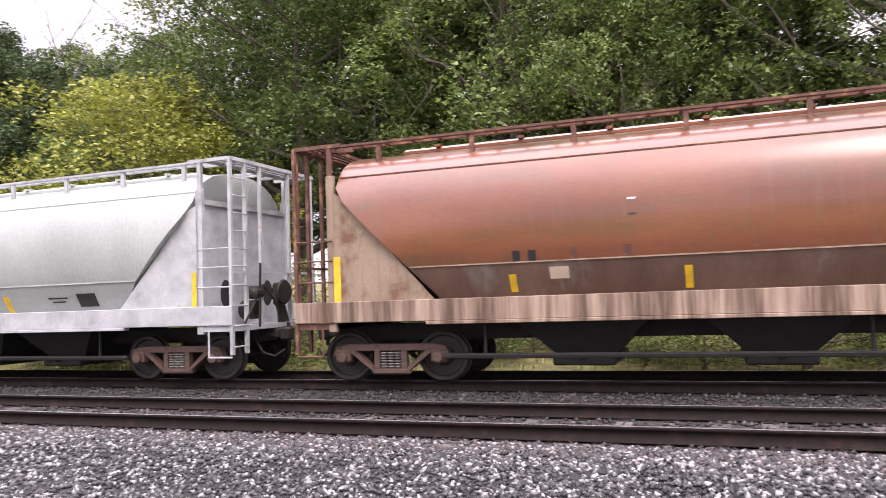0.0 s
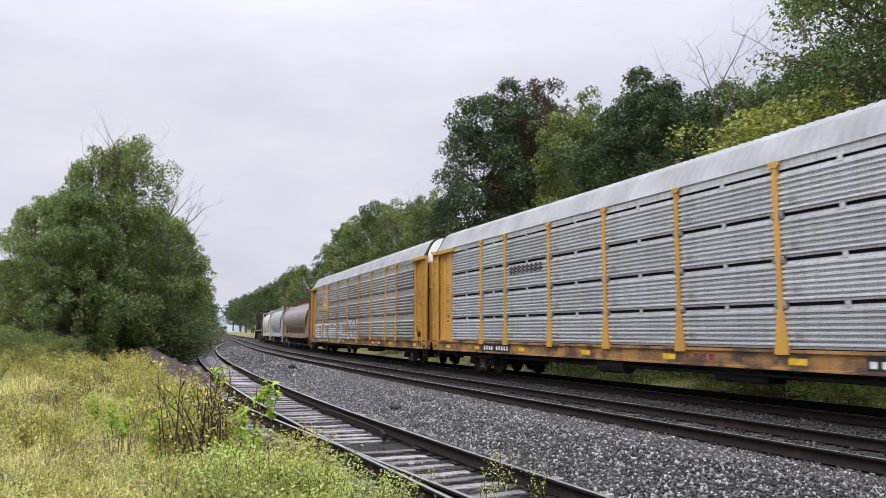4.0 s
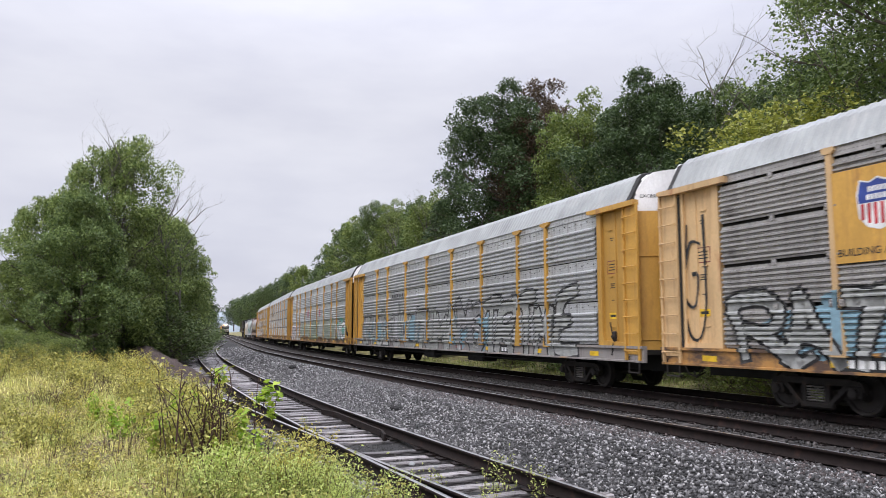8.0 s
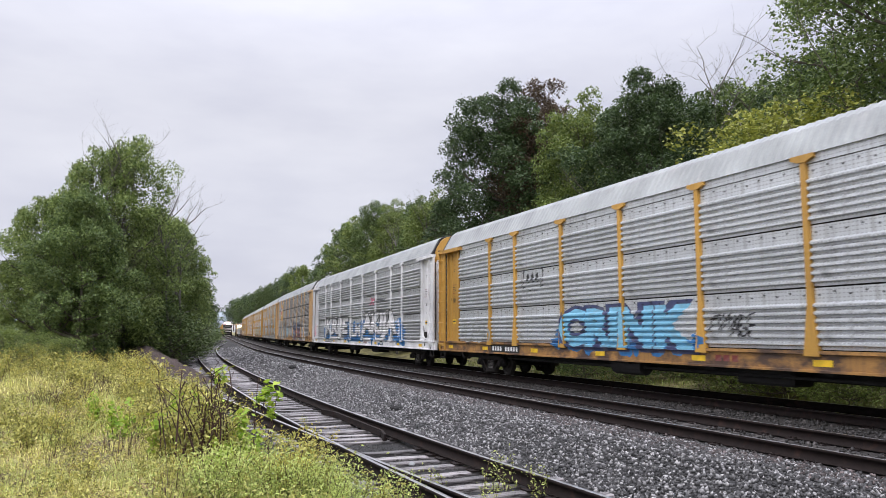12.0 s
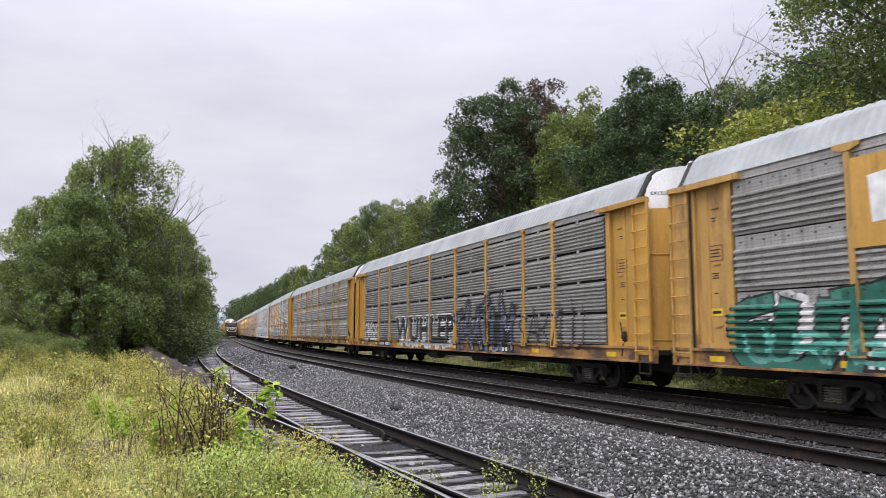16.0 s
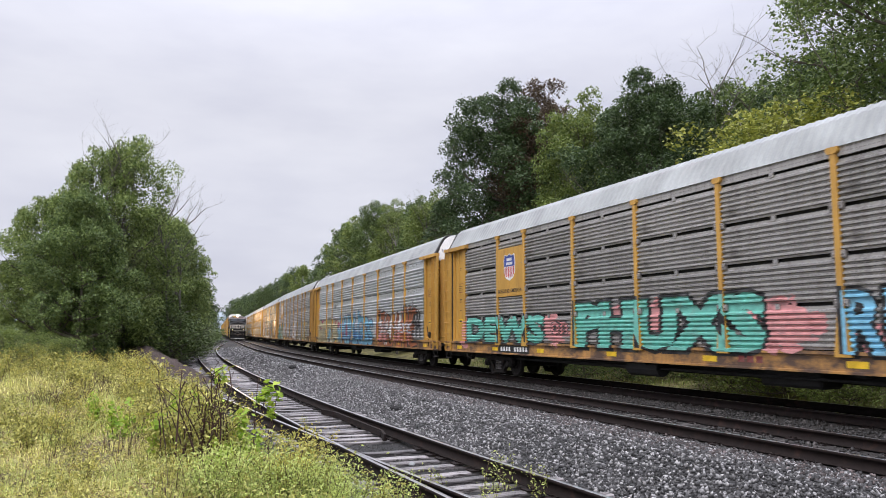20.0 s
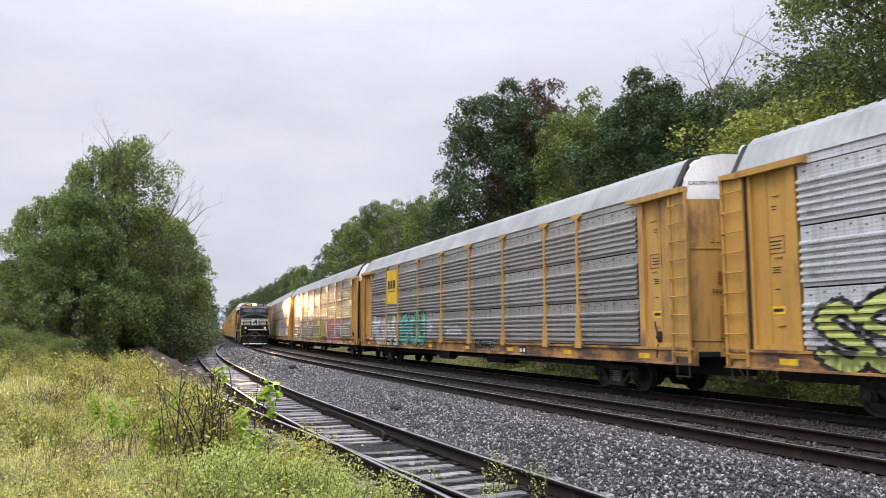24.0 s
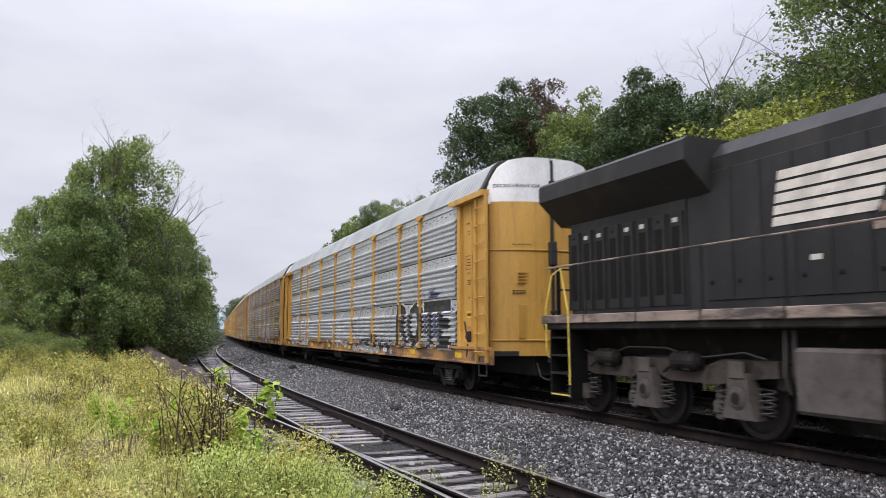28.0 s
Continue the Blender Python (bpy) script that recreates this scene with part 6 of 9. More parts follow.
    for x0, x1 in ((-1.5, -0.9), (0.9, 1.5)):
        part("battery_box", Form().box(x0, x1, -4.3, -2.8, 0.5, 1.28, bevel=0.04).mesh("battery_box", M_LOCO_GRIME), car)
        part("equipment_box", Form().box(x0, x1, 3.3, 4.5, 0.42, 1.1, bevel=0.04).mesh("equipment_box", M_LOCO_DUST), car, "brown-dusted equipment box")
    for k in range(5):
        part("drain_pipe", bend(Form(), [(-1.35, -4.45 - k * 0.1, 1.28), (-1.38, -4.45 - k * 0.1, 0.8), (-1.3, -4.5 - k * 0.08, 0.6)], 0.025).mesh("drain_pipe", M_PIPE), car)
    for y in (4.6, 4.75):
        part("drain_pipe", bend(Form(), [(-1.35, y, 1.28), (-1.38, y, 0.8), (-1.3, y, 0.6)], 0.025).mesh("drain_pipe", M_PIPE), car)
    # the deck stands high over the trucks: raise everything that rides on it
    rise = lambda z: z * 1.175 if z < 1.5 else 1.7625 + (z - 1.5) * 0.9
    for o in car.children_recursive:
        if o.name.startswith("coupler"):
            continue
        if abs(o.location.z) > 0.3:
            o.location.z = rise(o.location.z)
        elif not o.name.startswith("bearing_cap"):
            for v in o.data.vertices:
                if v.co.z > 0.4:
                    v.co.z = rise(v.co.z)
    for e in (-1, 1):
        loco_truck(car, e * 7.85)
    car.scale = (1, 0.95, 1)
    return car


engine_b = build_engine()
# ---- trees ----
M_BARK = material("grey_bark", (0.1, 0.085, 0.07), 0.9, scale=3, fine=30, stretch=(3, 3, 0.5), bump=0.6)
M_DEAD = material("dead_grey_wood", (0.15, 0.135, 0.125), 0.9, scale=3, fine=30, stretch=(3, 3, 0.5), bump=0.4)
M_LEAF = {
    "dark": leaf_material("dark_green_leaves", (0.03, 0.056, 0.022), (0.1, 0.15, 0.055)),
    "hedge": leaf_material("shady_hedge_leaves", (0.05, 0.09, 0.028), (0.24, 0.32, 0.1)),
    "hedge_light": leaf_material("light_hedge_leaves", (0.075, 0.12, 0.032), (0.32, 0.4, 0.12)),
    "near": leaf_material("sunlit_green_leaves", (0.06, 0.105, 0.03), (0.27, 0.35, 0.1)),
    "mid": leaf_material("green_leaves", (0.04, 0.072, 0.02), (0.16, 0.22, 0.062)),
    "bright": leaf_material("light_green_leaves", (0.075, 0.12, 0.026), (0.26, 0.32, 0.08)),
    "gold": leaf_material("gold_green_leaves", (0.13, 0.16, 0.03), (0.42, 0.43, 0.09)),
    "yellow": leaf_material("yellowing_leaves", (0.13, 0.15, 0.025), (0.42, 0.44, 0.09)),
    "russet": leaf_material("dull_russet_leaves", (0.045, 0.036, 0.022), (0.15, 0.1, 0.06)),
}


def leaf_quads(rng, centres, size, flat=0.55, slim=1.0):
    """A folded diamond leaf at each centre, turned at random but mostly facing up and out."""
    n = len(centres)
    nrm = rng.normal(size=(n, 3))
    nrm[:, 2] = np.abs(nrm[:, 2]) + flat
    nrm /= np.linalg.norm(nrm, axis=1, keepdims=True)
    t = rng.normal(size=(n, 3))
    t -= nrm * (t * nrm).sum(1, keepdims=True)
    t /= np.linalg.norm(t, axis=1, keepdims=True)
    b = np.cross(nrm, t)
    L = size * rng.uniform(0.6, 1.35, (n, 1))
    W = L * rng.uniform(0.28, 0.42, (n, 1)) * slim
    sag = L * rng.uniform(-0.02, 0.2, (n, 1))
    v = np.stack([centres - t * L * 0.5, centres - b * W + nrm * sag, centres + t * L * 0.5, centres + b * W + nrm * sag], 1).reshape(-1, 3)
    k = np.arange(n)[:, None] * 4
    f = np.concatenate([k + [0, 1, 2], k + [0, 2, 3]], 1).reshape(-1, 3)
    return v, f


def leaf_tris(rng, centres, size, flat=0.55):
    """A single small pointed leaf at each centre."""
    n = len(centres)
    nrm = rng.normal(size=(n, 3))
    nrm[:, 2] = np.abs(nrm[:, 2]) + flat
    nrm /= np.linalg.norm(nrm, axis=1, keepdims=True)
    t = rng.normal(size=(n, 3))
    t -= nrm * (t * nrm).sum(1, keepdims=True)
    t /= np.linalg.norm(t, axis=1, keepdims=True)
    b = np.cross(nrm, t)
    L = size * rng.uniform(0.6, 1.35, (n, 1))
    W = L * rng.uniform(0.28, 0.45, (n, 1))
    v = np.stack([centres + t * L * 0.6, centres - t * L * 0.3 - b * W, centres - t * L * 0.4 + b * W], 1).reshape(-1, 3)
    return v, np.arange(3 * n).reshape(-1, 3)


def limb(F, rng, p, d, length, r, depth, tips, droop=0.0):
    """A bent, tapering limb that forks."""
    steps = 4 if depth else 3
    q = np.array(p, float)
    d = np.array(d, float)
    for i in range(steps):
        d = d + rng.normal(0, 0.16, 3) + np.array([0, 0, 0.07 - droop])
        d /= np.linalg.norm(d)
        e = q + d * length / steps
        r1 = r * (1 - 0.62 * i / steps)
        r2 = r * (1 - 0.62 * (i + 1) / steps)
        F.rod(tuple(q), tuple(e), r1, 6 if depth > 1 else 4, r2=r2)
        q = e
        if depth and i > 0:
            for _ in range(2 if depth == 1 else 1):
                side = rng.normal(0, 1, 3)
                side[2] = abs(side[2]) * 0.5
                nd = d * 0.5 + side / np.linalg.norm(side) * 0.8
                limb(F, rng, q, nd / np.linalg.norm(nd), length * rng.uniform(0.4, 0.62), r2 * 0.62, depth - 1, tips, droop)
        if depth <= 1:
            tips.append((tuple(q), length))
    return q


def tree_meshes(seed, h, crown, leaves, size, bare=0.3, lean=0.0):
    """Trunk-and-limb mesh and leaf mesh of a tree h high with a domed crown of that radius."""
    rng = np.random.default_rng(seed)
    F, tips = Form(), []
    q = np.array([0.0, 0.0, -0.4])
    base = h * 0.02
    n = 8
    for i in range(n):
        e = q + np.array([rng.normal(0, 0.02 * h / n + 0.03) + lean, rng.normal(0, 0.02 * h / n + 0.03), h * 0.8 / n])
        F.rod(tuple(q), tuple(e), base * (1 - 0.85 * i / n), 8, r2=base * (1 - 0.85 * (i + 1) / n))
        q = e
        u = (i + 1) / n
        if u > bare:
            k = 4
            a0 = rng.uniform(0, 6.28)
            w = (u - bare) / (1 - bare)
            dome = math.sqrt(max(0.08, 1 - (max(0, w - 0.3) / 0.78) ** 2)) * (0.78 + 0.22 * min(1, w / 0.3))
            for j in range(k):
                a = a0 + j * 6.28 / k + rng.normal(0, 0.35)
                reach = crown * dome * rng.uniform(0.62, 1.12)
                d = np.array([math.cos(a), math.sin(a), 0.12 + 0.75 * u * u])
                limb(F, rng, q, d / np.linalg.norm(d), reach, base * (1 - 0.78 * u) * 0.6, 2, tips)
    for j in range(3):
        d = np.array([rng.normal(0, 0.35), rng.normal(0, 0.35), 1.0])
        limb(F, rng, q, d / np.linalg.norm(d), h * 0.17, base * 0.15, 2, tips)
    pts = np.array([t[0] for t in tips])
    # leaves hang in clumps, some round the limb ends, most filling an uneven crown
    n_in = int(110 + 30 * crown)
    w = rng.uniform(0, 1, n_in * 2)
    dome = np.sqrt(np.maximum(0.05, 1 - (np.maximum(0, w - 0.3) / 0.74) ** 2)) * (0.74 + 0.26 * np.minimum(1, w / 0.3))
    keep = rng.uniform(0, 1, len(w)) < dome
    w, dome = w[keep][:n_in], dome[keep][:n_in]
    a = rng.uniform(0, 2 * np.pi, len(w))
    lobe = np.array([1 + 0.75 * noise.noise((1.9 * math.cos(t), 1.9 * math.sin(t), 4.5 * u + seed)) for t, u in zip(a, w)])
    r = crown * 0.98 * dome * lobe * np.sqrt(rng.uniform(0.2, 1.0, len(w)))
    fill = np.column_stack([r * np.cos(a) + lean * 8 * w, r * np.sin(a), h * (bare + (1.0 - bare) * 0.97 * w)])
    clumps = np.concatenate([pts[rng.choice(len(pts), min(len(pts), n_in // 2), replace=False)], fill])
    rad = (0.105 * crown + 0.2) * rng.uniform(0.5, 1.6, len(clumps))
    share = rad ** 2 / (rad ** 2).sum()
    pick = rng.choice(len(clumps), leaves, p=share)
    off = rng.normal(0, 1, (leaves, 3))
    off /= np.linalg.norm(off, axis=1, keepdims=True)
    off[:, 2] = np.where(rng.uniform(0, 1, leaves) < 0.45, np.abs(off[:, 2]), off[:, 2])
    off *= rng.uniform(0.3, 1, (leaves, 1)) ** 0.6 * rad[pick][:, None]
    c = clumps[pick] + off * np.array([1, 1, 0.88])
    c = c[c[:, 2] > h * bare * 0.5]
    v, f = leaf_tris(rng, c, size)
    return F, v, f


def make_tree(name, seed, h, crown, leaves, size, leaf, bare=0.3, **kw):
    F, v, f = tree_meshes(seed, h, crown, leaves, size, bare, **kw)
    return F.mesh("trunk", M_BARK), fast_mesh("crown", v, f, M_LEAF[leaf])


def bare_tree_mesh(seed, h):
    rng = np.random.default_rng(seed)
    F, tips = Form(), []
    q = np.array([0.0, 0.0, -0.3])
    for i in range(6):
        e = q + np.array([rng.normal(0, 0.12), rng.normal(0, 0.12), h / 6])
        F.rod(tuple(q), tuple(e), 0.11 * (1 - i / 6.5), 6, r2=0.11 * (1 - (i + 1) / 6.5))
        q = e
        if i > 1:
            for j in range(3):
                a = rng.uniform(0, 6.28)
                d = np.array([math.cos(a) * 0.6, math.sin(a) * 0.6, 0.9])
                limb(F, rng, q, d / np.linalg.norm(d), h * 0.24, 0.04, 2, tips)
    return F.mesh("trunk", M_DEAD)


PROTO = {
    "oak_dark": make_tree("oak", 11, 18, 5.2, 76000, 0.19, "dark", 0.2),
    "oak_mid": make_tree("oak", 12, 17, 4.6, 52000, 0.19, "mid", 0.2),
    "ash_bright": make_tree("ash", 13, 15, 3.9, 44000, 0.17, "bright", 0.18),
    "oak_russet": make_tree("oak", 14, 18, 4.2, 40000, 0.18, "russet", 0.2),
    "far_dark": make_tree("oak", 24, 18, 5.2, 12000, 0.36, "dark", 0.2),
    "far_mid": make_tree("oak", 25, 17, 4.8, 12000, 0.35, "mid", 0.2),
    "far_bright": make_tree("ash", 26, 15, 4.2, 10000, 0.33, "bright", 0.16),
    "maple_mid": make_tree("maple", 15, 12, 4.4, 76000, 0.16, "hedge_light", 0.06),
    "maple_dark": make_tree("maple", 16, 11, 3.9, 60000, 0.17, "hedge", 0.06),
    "near_dark": make_tree("oak", 21, 18, 5.2, 56000, 0.16, "mid", 0.22),
    "near_mid": make_tree("oak", 22, 18, 5.0, 46000, 0.16, "near", 0.24),
    "near_bright": make_tree("ash", 23, 15, 4.2, 42000, 0.14, "near", 0.18),
    "shrub_yellow": make_tree("shrub", 17, 8, 3.3, 34000, 0.12, "yellow", 0.1),
    "shrub_mid": make_tree("shrub", 18, 3.2, 1.7, 6500, 0.09, "bright", 0.05),
    "shrub_gold": make_tree("shrub", 20, 3.1, 1.7, 6500, 0.09, "gold", 0.05),
    "shrub_dark": make_tree("shrub", 19, 3.0, 1.8, 6500, 0.1, "mid", 0.05),
}
PROTO_H = {"far_dark": 18, "far_mid": 17, "far_bright": 15, "oak_dark": 18, "oak_mid": 17, "ash_bright": 15, "oak_russet": 18, "maple_mid": 12, "near_dark": 18, "near_mid": 18, "near_bright": 15, "maple_dark": 11, "shrub_yellow": 8, "shrub_mid": 3.2, "shrub_dark": 3.0, "shrub_gold": 3.1}
TREE_WORDS = {
    "far_dark": "dark green broadleaf tree far along the line", "far_mid": "green broadleaf tree far along the line", "far_bright": "light green broadleaf tree far along the line",
    "oak_dark": "tall dark green broadleaf tree in the wood beside the line", "oak_mid": "tall green broadleaf tree in the wood beside the line",
    "ash_bright": "light green broadleaf tree at the edge of the wood", "oak_russet": "tall tree with dull russet leaves in the wood",
    "maple_mid": "dense green tree standing in the meadow hedge", "maple_dark": "dense dark green tree in the meadow hedge",
    "near_dark": "tall dark green tree close behind the far track", "near_mid": "tall green tree with open limbs behind the far track", "near_bright": "light green tree close behind the far track",
    "shrub_yellow": "yellow-green small tree behind the tracks", "shrub_mid": "light green shrub on the verge", "shrub_dark": "green shrub on the verge", "shrub_gold": "yellow-green shrub at the foot of the hedge",
}


def plant_tree(kind, x, y, h, turn, z=None, wide=1.0):
    if y > 95:
        kind = {"oak_dark": "far_dark", "oak_mid": "far_mid", "ash_bright": "far_bright", "maple_mid": "far_mid", "maple_dark": "far_dark"}.get(kind, kind)
    k = h / PROTO_H[kind]
    shrub = kind in ("shrub_mid", "shrub_dark", "shrub_gold")
    t = thing("shrub" if shrub else "tree", TREE_WORDS[kind], "shrub" if shrub else "tree", "shrubs on the verge" if shrub else "trees along the railway")
    t.matrix_basis = pose(x, y, ground_z(x, y) - 0.05 if z is None else z, 0, 0, turn)
    t.scale = (k * wide, k * wide, k)
    tr, cr = PROTO[kind]
    part("trunk", tr, t)
    part("crown", cr, t)
    return t


rnd = random.Random(5)
# the wood behind the far track, from the places of its outstanding trees
for kind, x, y, h, turn, wide in (
        ("oak_dark", 25.8, 49.5, 19.6, 10, 0.9), ("oak_russet", 28.5, 49.0, 19.6, 80, 0.85), ("ash_bright", 26.0, 39.5, 16.0, 40, 0.8), ("oak_dark", 25.0, 31.5, 14.4, 200, 0.95), ("oak_mid", 29.0, 36.0, 15.6, 160, 0.9),
        ("near_mid", 29.8, 21.4, 19.8, 300, 0.95), ("near_bright", 26.5, 26.0, 11.0, 15, 0.85), ("shrub_yellow", 21.3, 18.6, 9.8, 0, 1.1), ("near_dark", 25.5, 14.5, 17.5, 55, 1.0),
        ("near_mid", 26.5, 7.0, 18.5, 130, 1.0), ("near_dark", 27.5, 1.0, 18.0, 250, 1.0), ("near_bright", 24.0, 3.0, 14.0, 70, 0.8), ("near_mid", 25.0, -5.5, 19.0, 20, 1.0), ("near_bright", 24.0, -9.5, 16.0, 190, 1.0),
        ("oak_dark", 30.0, -12.0, 19.0, 100, 1.0), ("oak_mid", 33.0, 12.0, 20.0, 75, 1.1), ("oak_dark", 34.0, 4.0, 21.0, 215, 1.1), ("oak_mid", 34.0, -3.0, 20.0, 305, 1.1), ("oak_dark", 38.0, 18.0, 20.0, 15, 1.1),
        ("ash_bright", 24.5, 60.0, 13.4, 15, 0.9), ("oak_mid", 27.0, 68.0, 14.6, 95, 0.9), ("ash_bright", 26.5, 76.0, 15.0, 145, 0.9), ("oak_mid", 28.0, 86.0, 17.0, 25, 0.9), ("ash_bright", 28.5, 97.0, 16.5, 225, 0.9),
        ("oak_mid", 30.0, 108.0, 17.0, 125, 0.85), ("oak_dark", 32.0, 124.0, 15.5, 5, 0.85), ("oak_mid", 34.0, 142.0, 13.0, 105, 0.85), ("ash_bright", 35.0, 160.0, 15.0, 45, 0.9), ("oak_dark", 38.0, 182.0, 16.0, 65, 0.9),
        ("oak_mid", 41.0, 206.0, 16.0, 285, 0.9), ("oak_dark", 44.0, 232.0, 16.5, 35, 0.9), ("oak_mid", 48.0, 262.0, 17.0, 5, 0.9), ("oak_dark", 52.0, 295.0, 17.0, 5, 1.0), ("oak_mid", 57.0, 340.0, 18.0, 50, 1.1), ("oak_dark", 59.0, 400.0, 19.0, 80, 1.1), ("oak_mid", 66.0, 470.0, 20.0, 10, 1.2), ("oak_dark", 74.0, 560.0, 22.0, 150, 1.3), ("oak_mid", 35.0, 205.0, 13.0, 15, 0.9), ("oak_dark", 38.5, 235.0, 13.5, 85, 0.9), ("oak_mid", 42.0, 270.0, 14.0, 45, 0.9), ("oak_dark", 46.0, 310.0, 14.5, 190, 0.9), ("oak_mid", 51.0, 360.0, 15.0, 5, 0.9), ("oak_mid", 52.0, 640.0, 18.0, 150, 1.4), ("oak_dark", 60.0, 650.0, 18.0, 20, 1.4), ("oak_dark", 40.0, 660.0, 16.0, 250, 1.5), ("oak_mid", 30.0, 640.0, 16.0, 50, 1.5),
        ("oak_dark", 33.0, 60.0, 14.5, 75, 0.9), ("oak_mid", 33.0, 78.0, 14.5, 175, 0.9), ("oak_dark", 35.0, 95.0, 17.0, 15, 0.9), ("oak_mid", 36.0, 33.0, 16.0, 70, 0.9), ("oak_mid", 31.5, 32.0, 15.2, 10, 0.9), ("oak_dark", 33.0, 27.0, 14.8, 44, 0.9), ("oak_mid", 30.0, 43.0, 16.8, 99, 0.9), ("oak_russet", 31.0, 52.0, 19.0, 140, 0.9), ("oak_dark", 36.0, 42.0, 17.5, 110, 0.9)):
    plant_tree(kind, x, y, h, turn, wide=wide)
# the hedge of trees between the meadow and the siding
for kind, x, y, h, turn, wide in (
        ("maple_mid", -0.8, 46.5, 12.4, 70, 0.74), ("maple_dark", -2.0, 42.0, 8.6, 120, 0.8), ("maple_mid", 2.2, 52.0, 9.6, 210, 0.85), ("maple_dark", 2.8, 60.0, 9.8, 10, 0.85), ("maple_mid", -5.4, 50.0, 5.6, 300, 0.9),
        ("maple_dark", 5.6, 84.0, 9.4, 60, 0.8), ("maple_mid", 9.0, 108.0, 8.8, 160, 0.8), ("maple_dark", 13.5, 140.0, 9.0, 0, 0.9), ("maple_mid", 18.0, 185.0, 9.5, 80, 0.9), ("maple_dark", 25.0, 245.0, 10.0, 200, 1.0),
        ("maple_mid", -9.5, 52.0, 5.0, 40, 1.0), ("maple_dark", -14.5, 58.0, 6.0, 140, 1.1), ("maple_mid", -20.0, 60.0, 6.5, 240, 1.1), ("maple_dark", 0.5, 70.0, 9.0, 90, 1.0), ("maple_mid", -28.0, 75.0, 8.0, 300, 1.2), ("maple_dark", 24.0, 310.0, 11.0, 30, 1.0), ("maple_mid", 29.0, 390.0, 12.0, 130, 1.1), ("maple_dark", 36.0, 480.0, 13.0, 230, 1.2), ("maple_mid", -3.6, 46.0, 9.2, 75, 0.85)):
    plant_tree(kind, x, y, h, turn, wide=wide)
# shrubs: along the verge behind the far track, and at the foot of the hedge
for i in range(34):
    y = -9 + i * 1.75 + rnd.uniform(-0.6, 0.6)
    x0, y0, _ = line_at(y, rnd.uniform(19.0, 23.2))
    plant_tree(rnd.choice(("shrub_mid", "shrub_dark", "shrub_mid")), x0, y0, rnd.uniform(1.3, 3.4), rnd.uniform(0, 360), wide=rnd.uniform(0.9, 1.4))
for i in range(10):
    x0, y0, _ = line_at(58 + i * 12, rnd.uniform(20.3, 22.5))
    plant_tree("shrub_dark", x0, y0, rnd.uniform(2.5, 4.5), rnd.uniform(0, 360), wide=1.5)
for i in range(16):
    x0, y0, _ = line_at(176 + i * 11, 21.0 + i % 3)
    plant_tree("shrub_dark", x0, y0, 4.2 + 0.7 * (i % 4), i * 77, wide=1.6)
for i in range(20):
    x, y = -9.0 + i * 0.62 + rnd.uniform(-0.3, 0.3), 36 + rnd.uniform(-3, 4) + max(0, i - 14) * 2.5
    if x > -1.6:
        plant_tree("shrub_dark", x - 0.5, 47 + 2 * (i % 3), rnd.uniform(2.6, 3.8), rnd.uniform(0, 360), wide=1.3)
        continue
    plant_tree(rnd.choice(("shrub_mid", "shrub_gold", "shrub_mid")), x, y, rnd.uniform(1.1, 2.3), rnd.uniform(0, 360), wide=1.2)
for i in range(9):
    u = i / 8
    plant_tree("shrub_dark", 3.0 + 12 * u, 50 + 95 * u, rnd.uniform(1.6, 3.2), rnd.uniform(0, 360), wide=1.4)
for j, (x, y, h) in enumerate(((0.2, 46.0, 10.6), (-1.0, 46.0, 10.0), (28.6, 30.6, 14.2), (27.6, 32.6, 12.8), (23.6, 59.5, 10.6), (23.4, 66.0, 10.0), (3.4, 48.9, 8.6), (2.8, 48.0, 8.6))):
    t = thing("bare_tree", "leafless grey dead tree among the living ones", "tree", at=pose(x, y, ground_z(x, y)))
    part("trunk", bare_tree_mesh(40 + j, h), t)

# ---- the meadow: grass, weeds, a woody bush, seedlings between the rails ----
M_BLADE = leaf_material("meadow_grass", (0.42, 0.4, 0.1), (0.92, 0.86, 0.36), 0.6)
M_BLADE_GREEN = leaf_material("fresh_grass", (0.22, 0.28, 0.05), (0.74, 0.78, 0.26), 0.6)
M_VERGE = leaf_material("rank_verge_grass", (0.07, 0.1, 0.025), (0.38, 0.44, 0.12), 0.6)
M_BLADE_DRY = leaf_material("dry_grass", (0.28, 0.2, 0.09), (0.6, 0.48, 0.24), 0.7)
M_WEED = leaf_material("weed_leaves", (0.17, 0.18, 0.035), (0.7, 0.66, 0.2))
M_FERN = leaf_material("feathery_light_green_leaves", (0.26, 0.34, 0.07), (0.74, 0.82, 0.28))
M_WEED_GOLD = leaf_material("yellow_flower_heads", (0.4, 0.34, 0.05), (0.72, 0.6, 0.12))
M_SPROUT = leaf_material("fresh_sprout_leaves", (0.2, 0.36, 0.03), (0.48, 0.6, 0.08))
M_STEM = material("brown_weed_stem", (0.06, 0.03, 0.024), 0.9, scale=6, fine=50)
M_STALK = leaf_material("dead_brown_stalks", (0.05, 0.035, 0.03), (0.2, 0.14, 0.09), 0.8)


